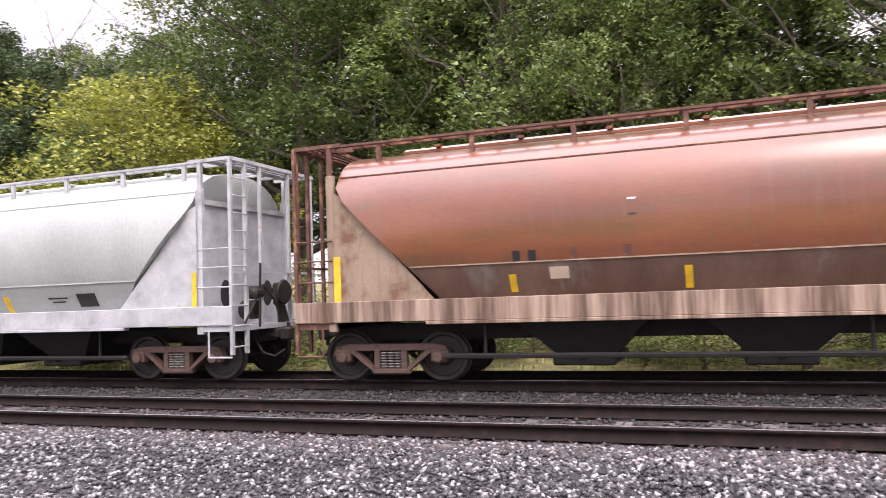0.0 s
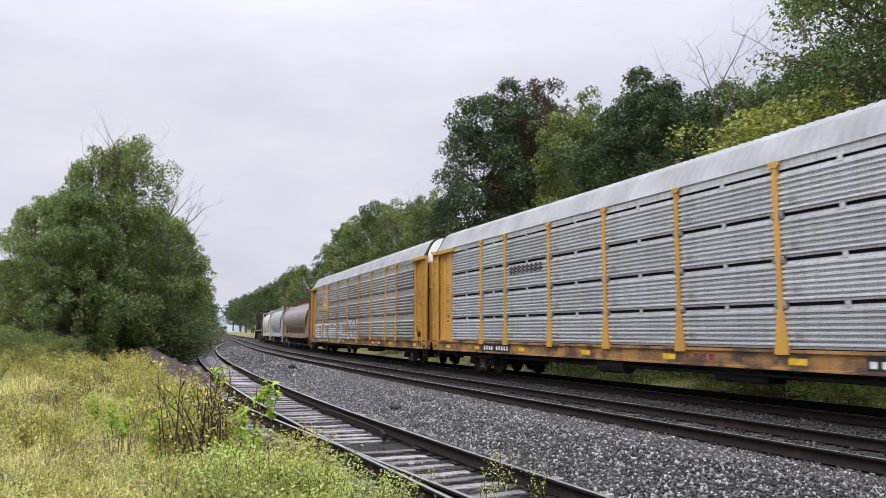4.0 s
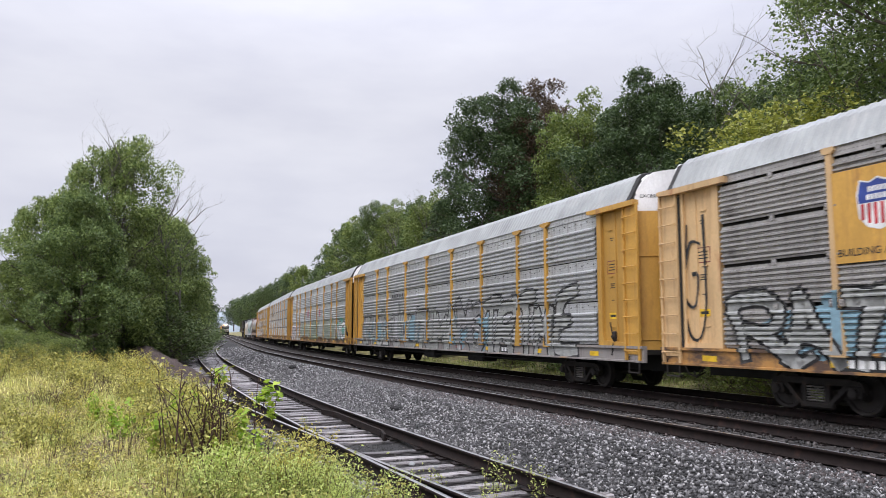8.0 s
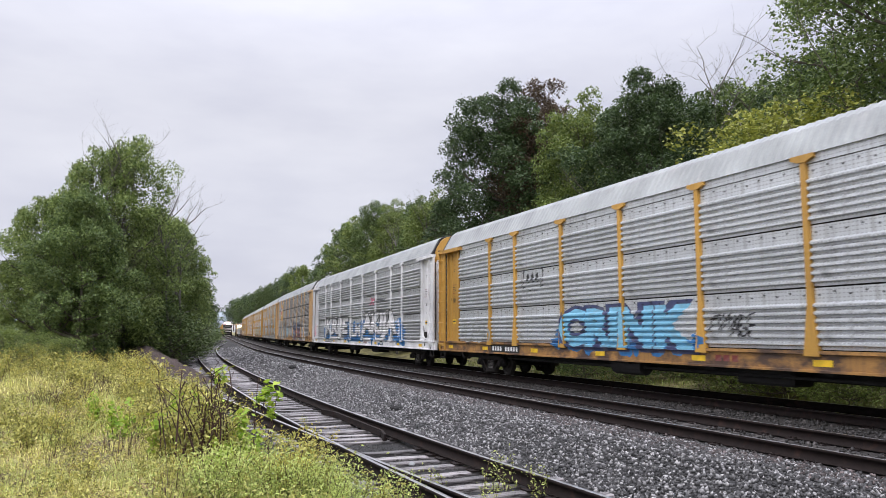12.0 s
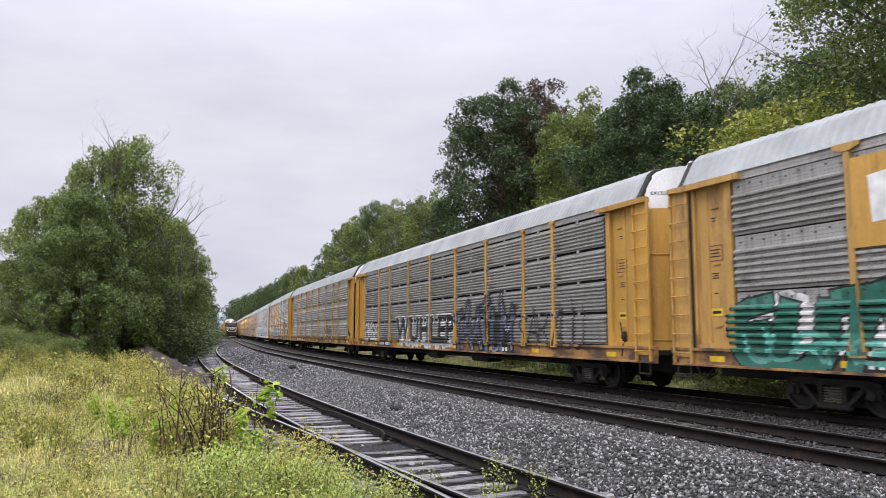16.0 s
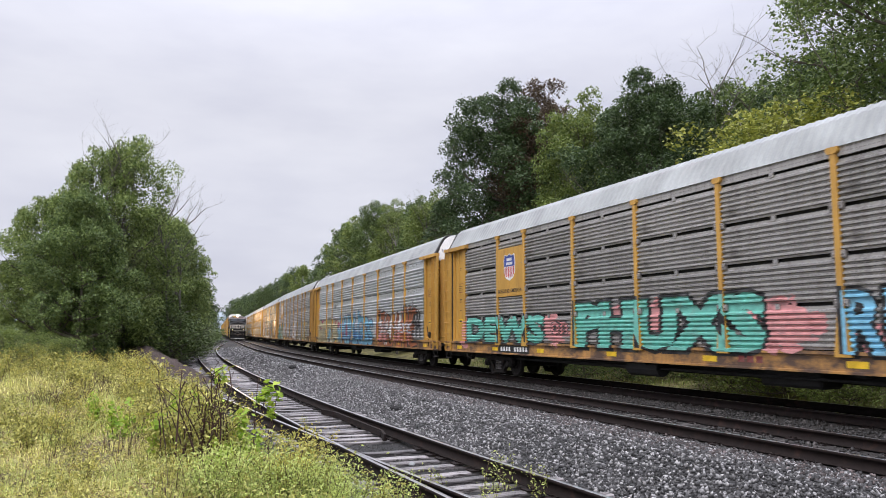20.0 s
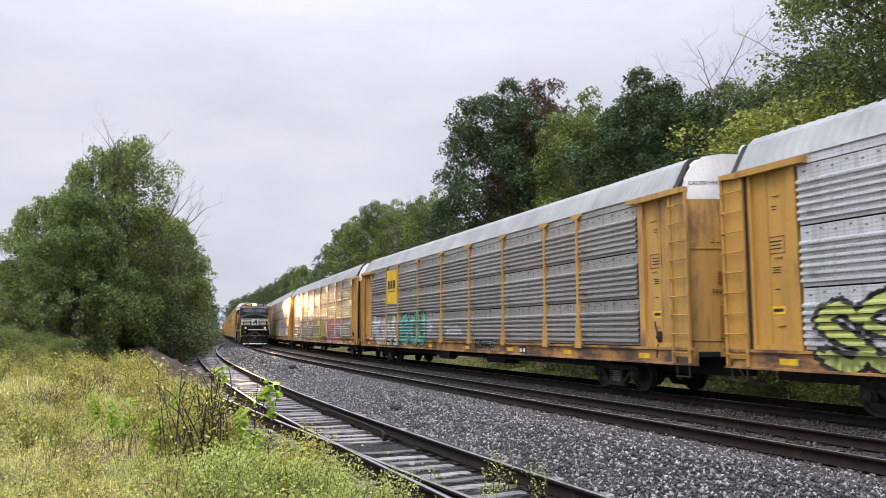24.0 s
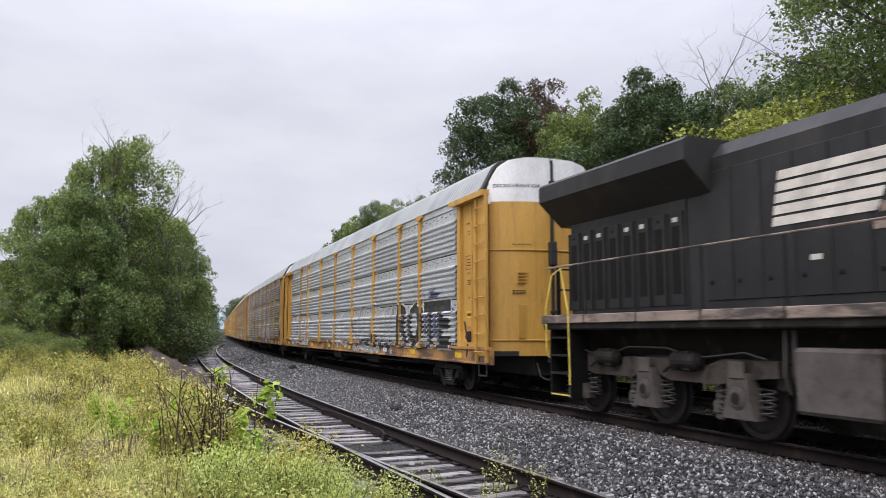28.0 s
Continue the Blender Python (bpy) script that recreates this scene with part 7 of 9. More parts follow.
def blades(rng, xy, height, width, lean=0.95):
    """A bent tapering grass blade of two faces at each place."""
    n = len(xy)
    z = np.array([ground_z(x, y) for x, y in xy]) - 0.02
    a = rng.uniform(0, 2 * np.pi, n)
    tuft = np.array([0.75 + 1.1 * noise.noise((x * 1.6, y * 1.1, 4)) for x, y in xy])
    h = height * rng.uniform(0.5, 1.3, n) * np.clip(tuft, 0.3, 1.7)
    w = width * rng.uniform(0.6, 1.3, n)
    d = np.stack([np.cos(a), np.sin(a)], 1)
    s = np.stack([-np.sin(a), np.cos(a)], 1)
    k = rng.uniform(0.1, lean, n)
    base = np.column_stack([xy, z])
    mid = base + np.column_stack([d * (k * h * 0.35)[:, None], h * 0.6])
    tip = base + np.column_stack([d * (k * h * 1.1)[:, None], h * (1 - 0.25 * k)])
    sw = np.column_stack([s * w[:, None], np.zeros(n)])
    v = np.stack([base - sw, base + sw, mid + sw * 0.7, mid - sw * 0.7, tip], 1).reshape(-1, 3)
    q = np.arange(n)[:, None] * 5
    f = np.concatenate([q + [0, 1, 2], q + [0, 2, 3], q + [3, 2, 4]], 1).reshape(-1, 3)
    return v, f


def scatter(rng, n, x0, x1, y0, y1, near=1.6):
    """Places thicker towards the camera."""
    u = rng.uniform(0, 1, n) ** near
    y = y0 + (y1 - y0) * u
    x = rng.uniform(x0, x1, n)
    return np.column_stack([x, y])


def weed_mesh(seed, h, stems, leaf, mat, top=None, spread=0.25, each=14, slim=0.6):
    """A weed: thin stems, narrow leaves up each of them, flower heads on top."""
    rng = np.random.default_rng(seed)
    F = Form()
    cs, tops = [], []
    for i in range(stems):
        a = rng.uniform(0, 6.28)
        q = np.array([rng.normal(0, spread * 0.4), rng.normal(0, spread * 0.4), -0.05])
        d = np.array([math.cos(a) * spread, math.sin(a) * spread, 1.0])
        hh = h * rng.uniform(0.5, 1.15)
        for k in range(4):
            d = d + rng.normal(0, 0.1, 3)
            e = q + d / np.linalg.norm(d) * hh / 4
            F.rod(tuple(q), tuple(e), 0.0055 * (1 - k * 0.15), 3)
            cs += [q + (e - q) * rng.uniform(0, 1) + rng.normal(0, 0.03 + 0.035 * h, 3) for _ in range(each)]
            q = e
        tops += [q + rng.normal(0, 0.05, 3) for _ in range(22)]
    v, f = leaf_quads(rng, np.array(cs), leaf, 0.3, slim)
    crown = fast_mesh("leaves", v, f, mat)
    stem = F.mesh("stems", M_STEM)
    head = None
    if top:
        v, f = leaf_quads(rng, np.array(tops), 0.03, 0.3)
        head = fast_mesh("flower_heads", v, f, top)
    return stem, crown, head


def plant_weed(meshes, x, y, k, turn, label, group="weeds in the meadow"):
    t = thing("weed", label, "plant", group, at=pose(x, y, ground_z(x, y), 0, 0, turn))
    t.scale = (k, k, k)
    tagged(part("stalk", meshes[0], t), kind="stuff")
    tagged(part("foliage", meshes[1], t), kind="stuff")
    if meshes[2]:
        tagged(part("blossom", meshes[2], t), kind="stuff")
    return t


def edge_x(y):
    """The meadow's edge beside the spur track."""
    return min(2.05, 1.45 + max(0, 10.5 - y) * 0.2 if y < 10.5 else 1.45 + max(0, y - 16) * 0.02)


def build_meadow():
    rng = np.random.default_rng(8)
    for name, n, h, w, mat, lab, x0, x1, y0, y1, cut, sd in (
            ("meadow_grass", 120000, 0.15, 0.0042, M_BLADE, "short yellow-green meadow grass", -9, 2.0, 6.6, 30, -0.3, 2), ("fresh_grass", 56000, 0.24, 0.0048, M_BLADE_GREEN, "fresh green grass in patches", -9, 2.0, 6.6, 30, 0.0, 5),
            ("dry_grass", 16000, 0.2, 0.0035, M_BLADE_DRY, "dry straw-coloured grass among the green", -9, 1.8, 6.8, 32, -0.1, 9), ("dead_stalks", 16000, 0.34, 0.006, M_STALK, "dead brown stalks lying among the grass", -8, 1.8, 6.8, 28, 0.14, 13),
            ("far_grass", 16000, 0.3, 0.011, M_BLADE, "meadow grass before the hedge", -22, 0.8, 20, 50, -0.35, 2)):
        xy = scatter(rng, n, x0, x1, y0, y1, 1.7)
        keep = np.array([noise.noise((x * 0.55, y * 0.4, sd)) > cut and x < edge_x(y) for x, y in xy])
        v, f = blades(rng, xy[keep], h, w, 1.5)
        thing(name, lab, "grass", mesh=fast_mesh(name, v, f, mat), kind="stuff")
    xy = np.column_stack([rng.uniform(-9, 1.8, 30000), rng.uniform(-12, 7, 30000)])
    xy = xy[(np.hypot(xy[:, 0], xy[:, 1]) > 0.5)]
    v, f = blades(rng, xy, 0.1, 0.005, 1.4)
    thing("trodden_grass", "short trodden grass round the viewpoint", "grass", mesh=fast_mesh("trodden_grass", v, f, M_BLADE), kind="stuff")
    xy = np.column_stack([rng.uniform(16.2, 21.5, 12000), rng.uniform(-10, 55, 12000)])
    v, f = blades(rng, xy, 0.32, 0.011, 1.3)
    thing("verge_grass", "rank green grass on the verge behind the far track", "grass", mesh=fast_mesh("verge_grass", v, f, M_VERGE), kind="stuff")
    for name, n, size, mat, lab in (("leaf_litter", 26000, 0.05, M_STALK, "brown leaf litter and dead stems between the grass"), ("straw_litter", 30000, 0.06, M_BLADE_DRY, "pale straw lying between the grass")):
        xy = scatter(rng, n, -9, 2.0, 6.6, 26, 1.9)
        z = np.array([ground_z(x, y) for x, y in xy])
        v, f = leaf_quads(rng, np.column_stack([xy, z + rng.uniform(0.0, 0.07, n)]), size, 1.2, 0.35)
        thing(name, lab, "litter", mesh=fast_mesh(name, v, f, mat), kind="stuff")
    # low leafy cover
    xy = scatter(rng, 60000, -9, 2.0, 6.6, 36, 1.8)
    xy = xy[np.array([noise.noise((x * 0.6, y * 0.45, 7)) + 0.12 * (x + 1.5) > -0.05 and x < edge_x(y) + 0.1 for x, y in xy])]
    z = np.array([ground_z(x, y) for x, y in xy])
    c = np.column_stack([xy, z + rng.uniform(0.02, 1, len(xy)) ** 1.5 * 0.34])
    v, f = leaf_quads(rng, c, 0.038, 0.5, 0.7)
    thing("ground_cover", "low broad-leaved weeds among the grass", "weeds", mesh=fast_mesh("ground_cover", v, f, M_WEED), kind="stuff")


build_meadow()
WEEDS = [weed_mesh(60, 0.8, 12, 0.085, M_WEED, None), weed_mesh(61, 1.0, 10, 0.075, M_WEED, M_WEED_GOLD), weed_mesh(62, 0.6, 14, 0.095, M_WEED, None, 0.45), weed_mesh(63, 1.05, 9, 0.05, M_LEAF["yellow"], M_WEED_GOLD)]
FERN = weed_mesh(65, 0.75, 13, 0.05, M_FERN, None, 0.4, 26, 0.5)
DEAD_WEED = weed_mesh(64, 0.7, 16, 0.05, M_STALK, None, 0.4, 4, 0.3)
WEED_WORDS = ("leafy green weed in the meadow", "goldenrod-like weed with yellow flower heads", "broad low green weed in the meadow", "tall yellowing weed with flower heads")
rnd = random.Random(21)
# low growth across the meadow, taller towards the bank and the hedge
for i in range(290):
    y = 7.6 + 30 * rnd.random() ** 1.2
    x = rnd.uniform(-0.36 * y - 1.0, edge_x(y) - 0.35)
    if x < -0.06 * y - 0.1 and y < 24 and rnd.random() < 0.55:
        continue
    k = rnd.randrange(4)
    low = 0.5 if y < 11 else 0.75 if y < 20 else 1.1
    plant_weed(WEEDS[k], x, y, rnd.uniform(0.5, 0.95) * low, rnd.uniform(0, 360), WEED_WORDS[k])
for x, y, k in ((-1.1, 18.0, 0.9), (-0.7, 18.6, 1.0), (-0.5, 20.5, 1.1), (-0.9, 20.0, 0.9), (-1.5, 18.4, 0.8), (0.0, 19.0, 1.0), (0.2, 9.2, 0.35), (-0.3, 9.4, 0.3), (0.6, 9.3, 0.4), (1.1, 9.2, 0.4), (-4.4, 38.0, 1.3), (0.9, 11.4, 0.8), (0.4, 12.0, 0.8), (1.3, 10.4, 0.7), (-0.6, 9.0, 0.3)):
    plant_weed(DEAD_WEED, x, y, k, x * 300, "dead brown weed stalks in the meadow")
# growth that buries the spur behind the bush
for i in range(70):
    y = rnd.uniform(9.6, 23)
    x = rnd.uniform(0.3, 0.1 * y + 0.25)
    k = rnd.choice((0, 1, 2, 0, 3))
    if x > 0.55 and y > 12.5 and rnd.random() < 0.6:
        continue
    plant_weed(WEEDS[k], x, y, rnd.uniform(0.45, 0.85), rnd.uniform(0, 360), WEED_WORDS[k])
# growth that spills over the spur's edge
for i in range(75):
    y = rnd.uniform(7.2, 9.6)
    x = rnd.uniform(0.7, 2.75 - 0.45 * (y - 7.2))
    if y > 8.1 and x < 1.75:
        continue
    plant_weed(FERN if rnd.random() < 0.75 else WEEDS[rnd.choice((0, 2, 1))], x, y, rnd.uniform(0.45, 0.85), rnd.uniform(0, 360), "feathery light green weed on the edge of the siding")


def build_bush():
    """A woody bush of upright brown stems with a few fresh sprouts."""
    rng = np.random.default_rng(77)
    bx, by = 0.95, 10.0
    t = thing("woody_bush", "bare brown-stemmed bush with fresh lime-green sprouts", "bush", at=pose(bx, by, ground_z(bx, by)))
    cs = []
    for i in range(34):
        F = Form()
        q = np.array([rng.normal(0, 0.26), rng.normal(0, 0.25), -0.05])
        d = np.array([rng.normal(0, 0.15), rng.normal(0, 0.15), 1.0])
        hh = rng.uniform(0.7, 1.3)
        r = rng.uniform(0.008, 0.018)
        if i < 3:
            q, hh, r = np.array([-0.05 + 0.04 * i, -0.1, -0.05]), 1.1 - 0.1 * i, 0.017
        for k in range(5):
            d = d + rng.normal(0, 0.07, 3)
            e = q + d / np.linalg.norm(d) * hh / 5
            F.rod(tuple(q), tuple(e), r * (1 - k * 0.14), 5, r2=r * (1 - k * 0.14 - 0.12))
            q = e
            if k > 1:
                a = rng.normal(0, 1, 3)
                F.rod(tuple(q), tuple(q + a / np.linalg.norm(a) * 0.16 + np.array([0, 0, 0.08])), r * 0.4, 4)
            if i > 7:
                cs += [q + rng.normal(0, 0.1, 3) for _ in range(9)]
        part("stem", F.mesh("stem", M_STEM), t)
    v, f = leaf_quads(rng, np.array(cs), 0.06, 0.4, 0.7)
    tagged(part("foliage", fast_mesh("foliage", v, f, M_WEED), t), kind="stuff")
    for x, y, z in ((0.82, 0.1, 0.93), (0.9, 0.0, 0.66), (0.75, 0.1, 0.8), (0.95, 0.0, 0.9), (0.3, 0.6, 1.1)):
        c = np.array([x, y, z]) + rng.normal(0, 0.045, (24, 3))
        v, f = leaf_quads(rng, c, 0.1, 0.8)
        sp = part("sprout", fast_mesh("sprout", v, f, M_SPROUT), t, "fresh lime-green sprout")
        F = Form()
        F.rod((x - 0.12, y, 0.1), (x, y, z), 0.007, 5, r2=0.004)
        part("twig", F.mesh("twig", M_STEM), sp)


build_bush()
LIME = weed_mesh(72, 0.8, 7, 0.1, M_SPROUT, None, 0.3, 9, 1.0)
for x, y, k in ((1.45, 10.4, 0.9), (1.7, 11.2, 0.8), (0.5, 10.6, 0.8), (0.1, 12.4, 0.8), (1.2, 12.6, 0.9), (1.55, 9.4, 0.7), (-0.3, 14.5, 0.7), (0.8, 14.0, 0.8), (1.0, 8.9, 0.6)):
    plant_weed(LIME, x, y, k, x * 170, "lime-green leafy weed beside the woody bush")
SEEDLING = weed_mesh(71, 0.5, 5, 0.045, M_BLADE_GREEN, None, 0.25, 9)
for x, y, k in ((3.4, 8.3, 0.8), (4.3, 8.4, 1.0), (3.75, 7.6, 0.7), (2.75, 10.4, 0.6), (2.2, 11.6, 0.8), (2.55, 9.6, 0.7), (2.35, 8.6, 0.8), (2.9, 7.6, 0.75), (3.6, 16.0, 0.4), (2.5, 12.6, 0.7), (4.6, 7.9, 0.8)):
    plant_weed(SEEDLING, x, y, k, x * 200, "thin green seedling growing between the siding rails", "seedlings in the siding")

# ---- earth bank, stones, odds and ends ----
M_EARTH = material("brown_earth", (0.065, 0.043, 0.037), 0.95, scale=4, amount=0.8, spots=(0.025, 0.018, 0.015), spot_scale=6, spot_edge=0.55, fine=30, bump=0.9, tall=0.05)


def build_bank():
    v, f = [], []
    nx, ny = 16, 60
    for j in range(ny + 1):
        for i in range(nx + 1):
            u, w = i / nx * 2 - 1, j / ny * 2 - 1
            x, y = 1.5 - w * 1.0 + u * 1.5, 42.0 + w * 13
            h = (1.15 + 0.6 * w) * max(0, 1 - abs(u) ** 1.5) * max(0, 1 - w ** 10) * (0.85 + 0.4 * noise.noise((u * 2, w * 7, 1))) + 0.12 * noise.noise((x * 4, y * 1.5, 5)) + 0.08 * noise.noise((x * 9, y * 5, 5))
            v.append((x, y, ground_z(x, y) - 0.12 + h))
    for j in range(ny):
        f += [(j * (nx + 1) + i, j * (nx + 1) + i + 1, (j + 1) * (nx + 1) + i + 1, (j + 1) * (nx + 1) + i) for i in range(nx)]
    thing("earth_bank", "low bank of bare brown earth beside the siding", "earth bank", mesh=fast_mesh("earth_bank", np.array(v), np.array(f), M_EARTH), kind="structure")


build_bank()


def stone_material(name, a, b, rough=0.85):
    m = bpy.data.materials.new(name)
    m.use_nodes = True
    n, l = m.node_tree.nodes, m.node_tree.links
    geo = n.new("ShaderNodeNewGeometry")
    ramp = n.new("ShaderNodeValToRGB")
    e = ramp.color_ramp.elements
    e[0].color, e[1].color = (*a, 1), (*b, 1)
    mid = e.new(0.72)
    mid.color = tuple(x * 0.84 + y * 0.16 for x, y in zip((*a, 1), (*b, 1)))
    l.new(geo.outputs["Random Per Island"], ramp.inputs[0])
    co = n.new("ShaderNodeTexCoord")
    t = n.new("ShaderNodeTexNoise")
    t.inputs["Scale"].default_value = 60
    l.new(co.outputs["Object"], t.inputs["Vector"])
    mr = n.new("ShaderNodeMapRange")
    mr.inputs["To Min"].default_value, mr.inputs["To Max"].default_value = 0.7, 1.3
    l.new(t.outputs[0], mr.inputs[0])
    s = n.new("ShaderNodeVectorMath")
    s.operation = "SCALE"
    l.new(ramp.outputs[0], s.inputs[0])
    l.new(mr.outputs[0], s.inputs["Scale"])
    b_ = n["Principled BSDF"]
    l.new(s.outputs[0], b_.inputs["Base Color"])
    b_.inputs["Roughness"].default_value = rough
    return m


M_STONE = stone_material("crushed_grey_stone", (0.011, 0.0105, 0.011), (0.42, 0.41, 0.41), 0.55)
# Stones under trains and between siding ties, darkened in colour for the shade.
M_STONE_SHADED = stone_material("oily_dark_stone", (0.012, 0.011, 0.01), (0.085, 0.075, 0.072), 0.6)
M_STONE_RUST = stone_material("rust_tinted_stone", (0.03, 0.023, 0.022), (0.2, 0.16, 0.155), 0.7)


def stones(rng, so, size):
    """Angular crushed stones at places (s, off) on the ballast."""
    n = len(so)
    base = np.array([(*line_at(s, o)[:2], ground_z(o, s)) for s, o in so])
    octa = np.array([(1, 0, 0), (-1, 0, 0), (0, 1, 0), (0, -1, 0), (0, 0, 1), (0, 0, -1)], float)
    tri = np.array([(0, 2, 4), (2, 1, 4), (1, 3, 4), (3, 0, 4), (2, 0, 5), (1, 2, 5), (3, 1, 5), (0, 3, 5)])
    q = rng.normal(size=(n, 3, 3))
    q, _ = np.linalg.qr(q)
    sc = size * rng.uniform(0.45, 1.15, (n, 1, 3)) * rng.uniform(0.7, 1.3, (n, 1, 1))
    v = (octa[None] * sc + rng.normal(0, 0.12 * size, (n, 6, 3))) @ q + base[:, None] + np.array([0, 0, 0.3 * size])
    f = (np.arange(n)[:, None, None] * 6 + tri[None]).reshape(-1, 3)
    return v.reshape(-1, 3), f


def build_ballast():
    rng = np.random.default_rng(3)
    so = np.column_stack([-5 + 36 * rng.uniform(0, 1, 64000) ** 1.25, rng.uniform(4.8, 8.05, 64000)])
    v, f = stones(rng, so, 0.031)
    thing("ballast_stones", "loose crushed grey ballast stones", "gravel", mesh=fast_mesh("ballast_stones", v, f, M_STONE), kind="stuff")
    so = np.column_stack([31 + 60 * rng.uniform(0, 1, 11000) ** 1.3, rng.uniform(5.0, 8.05, 11000)])
    v, f = stones(rng, so, 0.06)
    thing("ballast_stones", "loose crushed grey ballast stones farther along the line", "gravel", mesh=fast_mesh("ballast_stones", v, f, M_STONE), kind="stuff")
    so = np.column_stack([-6 + 44 * rng.uniform(0, 1, 20000) ** 1.2, rng.uniform(8.0, 15.5, 20000)])
    rel = np.minimum(np.abs(np.abs(so[:, 1] - TRACK_B) - 0.7535), np.abs(np.abs(so[:, 1] - TRACK_A) - 0.7535))
    so = so[rel > 0.13]
    v, f = stones(rng, so, 0.04)
    thing("ballast_stones", "dark oily ballast stones between the main rails", "gravel", mesh=fast_mesh("ballast_stones", v, f, M_STONE_SHADED), kind="stuff")
    so = np.column_stack([-5 + 36 * rng.uniform(0, 1, 6000) ** 1.2, rng.normal(7.75, 0.2, 6000)])
    v, f = stones(rng, so, 0.034)
    thing("ballast_stones", "rust-tinted ballast stones beside the main rail", "gravel", mesh=fast_mesh("ballast_stones", v, f, M_STONE_RUST), kind="stuff")
    so = np.column_stack([4 + 34 * rng.uniform(0, 1, 12000) ** 1.2, rng.uniform(1.6, 5.0, 12000)])
    rel = np.abs(np.abs(so[:, 1] - 3.76) - 0.7535)
    so = so[rel > 0.1]
    v, f = stones(rng, so, 0.028)
    v[:, 2] -= 0.01
    thing("ballast_stones", "dark fine ballast between the siding ties", "gravel", mesh=fast_mesh("ballast_stones", v, f, M_STONE_SHADED), kind="stuff")


build_ballast()


def build_debris():
    for k, (x, y, w) in enumerate(((6.15, 17.4, 0.17), (7.4, 35.5, 0.3))):
        rng = np.random.default_rng(90 + k)
        F = Form()
        for i in range(7):
            a, b = rng.normal(0, w * 0.4, 2)
            c = w * rng.uniform(0.25, 0.5)
            F.lathe((a, b, 0), (a + rng.normal(0, 0.04), b + rng.normal(0, 0.04), c), ((0, c * 0.9), (0.4, c), (0.8, c * 0.6), (1, c * 0.2)), 6)
        thing("scrap_metal", "lump of black scrap metal lying on the ballast", "scrap", mesh=F.mesh("scrap_metal", M_BLACK), at=pose(x, y, ground_z(x, y), 0, 0, 25))


build_debris()


def build_guard_rail():
    """Short check rail inside the siding rail, opposite the frog, with flared ends."""
    F = Form()
    pts = [(4.3, 17.2), (4.44, 16.6), (4.4, 13.2), (4.26, 12.6)]
    for (xa, ya), (xb, yb) in zip(pts, pts[1:]):
        F.add([(xa - 0.022, ya, -0.39), (xa + 0.035, ya, -0.39), (xa + 0.022, ya, -0.275), (xa - 0.022, ya, -0.275), (xb - 0.035, yb, -0.39), (xb + 0.035, yb, -0.39), (xb + 0.022, yb, -0.275), (xb - 0.022, yb, -0.275)],
              [(0, 4, 7, 3), (1, 2, 6, 5), (2, 3, 7, 6), (0, 1, 5, 4), (0, 3, 2, 1), (4, 5, 6, 7)], 0)
    thing("guard_rail", "short rusty check rail beside the siding rail", "guard rail", mesh=F.mesh("guard_rail", M_RAIL), kind="structure")
    for k, (x, y, s_) in enumerate(((3.85, 10.2, 0.05), (4.1, 9.9, 0.035), (2.35, 11.9, 0.05), (3.2, 19.5, 0.05))):
        F = Form().lathe((0, 0, 0), (0, 0, s_), ((0, s_ * 0.7), (0.4, s_), (0.8, s_ * 0.7), (1, s_ * 0.25)), 7)
        thing("pale_stone", "small pale stone lying on the siding ties", "stone", mesh=F.mesh("pale_stone", M_ROOF), at=pose(x, y, -0.395, 0, 0, k * 70))


build_guard_rail()


def build_hills():
    # No haze in the air: the pale blue-grey base colour carries it.
    M_HILL = material("haze_tinted_hill", (0.28, 0.33, 0.36), 0.95, scale=0.02, fine=0.3, bump=0)
    v, f = [], []
    n = 50
    for i in range(n + 1):
        a = math.radians(-35 + 75 * i / n)
        h = 78 + 12 * noise.noise((i * 0.13, 0, 4)) + 8 * noise.noise((i * 0.6, 0, 8))
        d = 2600
        v += [(d * math.sin(a), d * math.cos(a), -10), (d * 1.04 * math.sin(a), d * 1.04 * math.cos(a), h)]
    for i in range(n):
        f.append((2 * i, 2 * i + 2, 2 * i + 3, 2 * i + 1))
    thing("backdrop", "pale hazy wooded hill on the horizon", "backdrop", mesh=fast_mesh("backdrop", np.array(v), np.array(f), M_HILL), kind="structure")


build_hills()
# ---- the trains' make-up: each car with its distance from the train's reference point ----
TRAIN_A, TRAIN_B = [], []
HEAD_A = -12.5   # rear of the last hopper when the clip starts


def slack(k):
    """How far coupling k stands before or behind an even spacing: the train's slack runs in and out."""
    return float(np.interp(k, (0, 3, 4, 6, 8, 9, 11, 14, 16), (-12.9, -12.87, -12.86, -12.45, -12.23, -12.03, -11.78, -12.46, -12.43)))


LIVERY_A = ("banded_grey", "slotted_silver", "banded_silver", "banded_tagged", "slotted_peach", "white", "banded_silver", "banded_grey", "slotted_dark", "banded_dark", "banded_silver", "slotted_dark",
            "banded_dark", "banded_dark", "banded_silver", "slotted_silver", "banded_grey")
for i, kind in enumerate(LIVERY_A):
    car = copy_thing(AUTORACKS[kind], pose(0, 0, 0))
    TRAIN_A.append((car, slack(i + 0.5) - 28.6 * (i + 0.5), 10.05))
engine_a = copy_thing(engine_b, pose(0, 0, 0))
tagged(engine_a, "dark diesel locomotive at the head of the departing train")
TRAIN_A += [(hop_brown, HEAD_A + 10.18, 7.5), (hop_grey, HEAD_A + 20.1 + 9.0, 6.6), (hop_beige, HEAD_A + 20.1 + 18.0 + 8.0, 5.6), (engine_a, HEAD_A + 20.1 + 18.0 + 16.0 + 11.0, 6.4)]
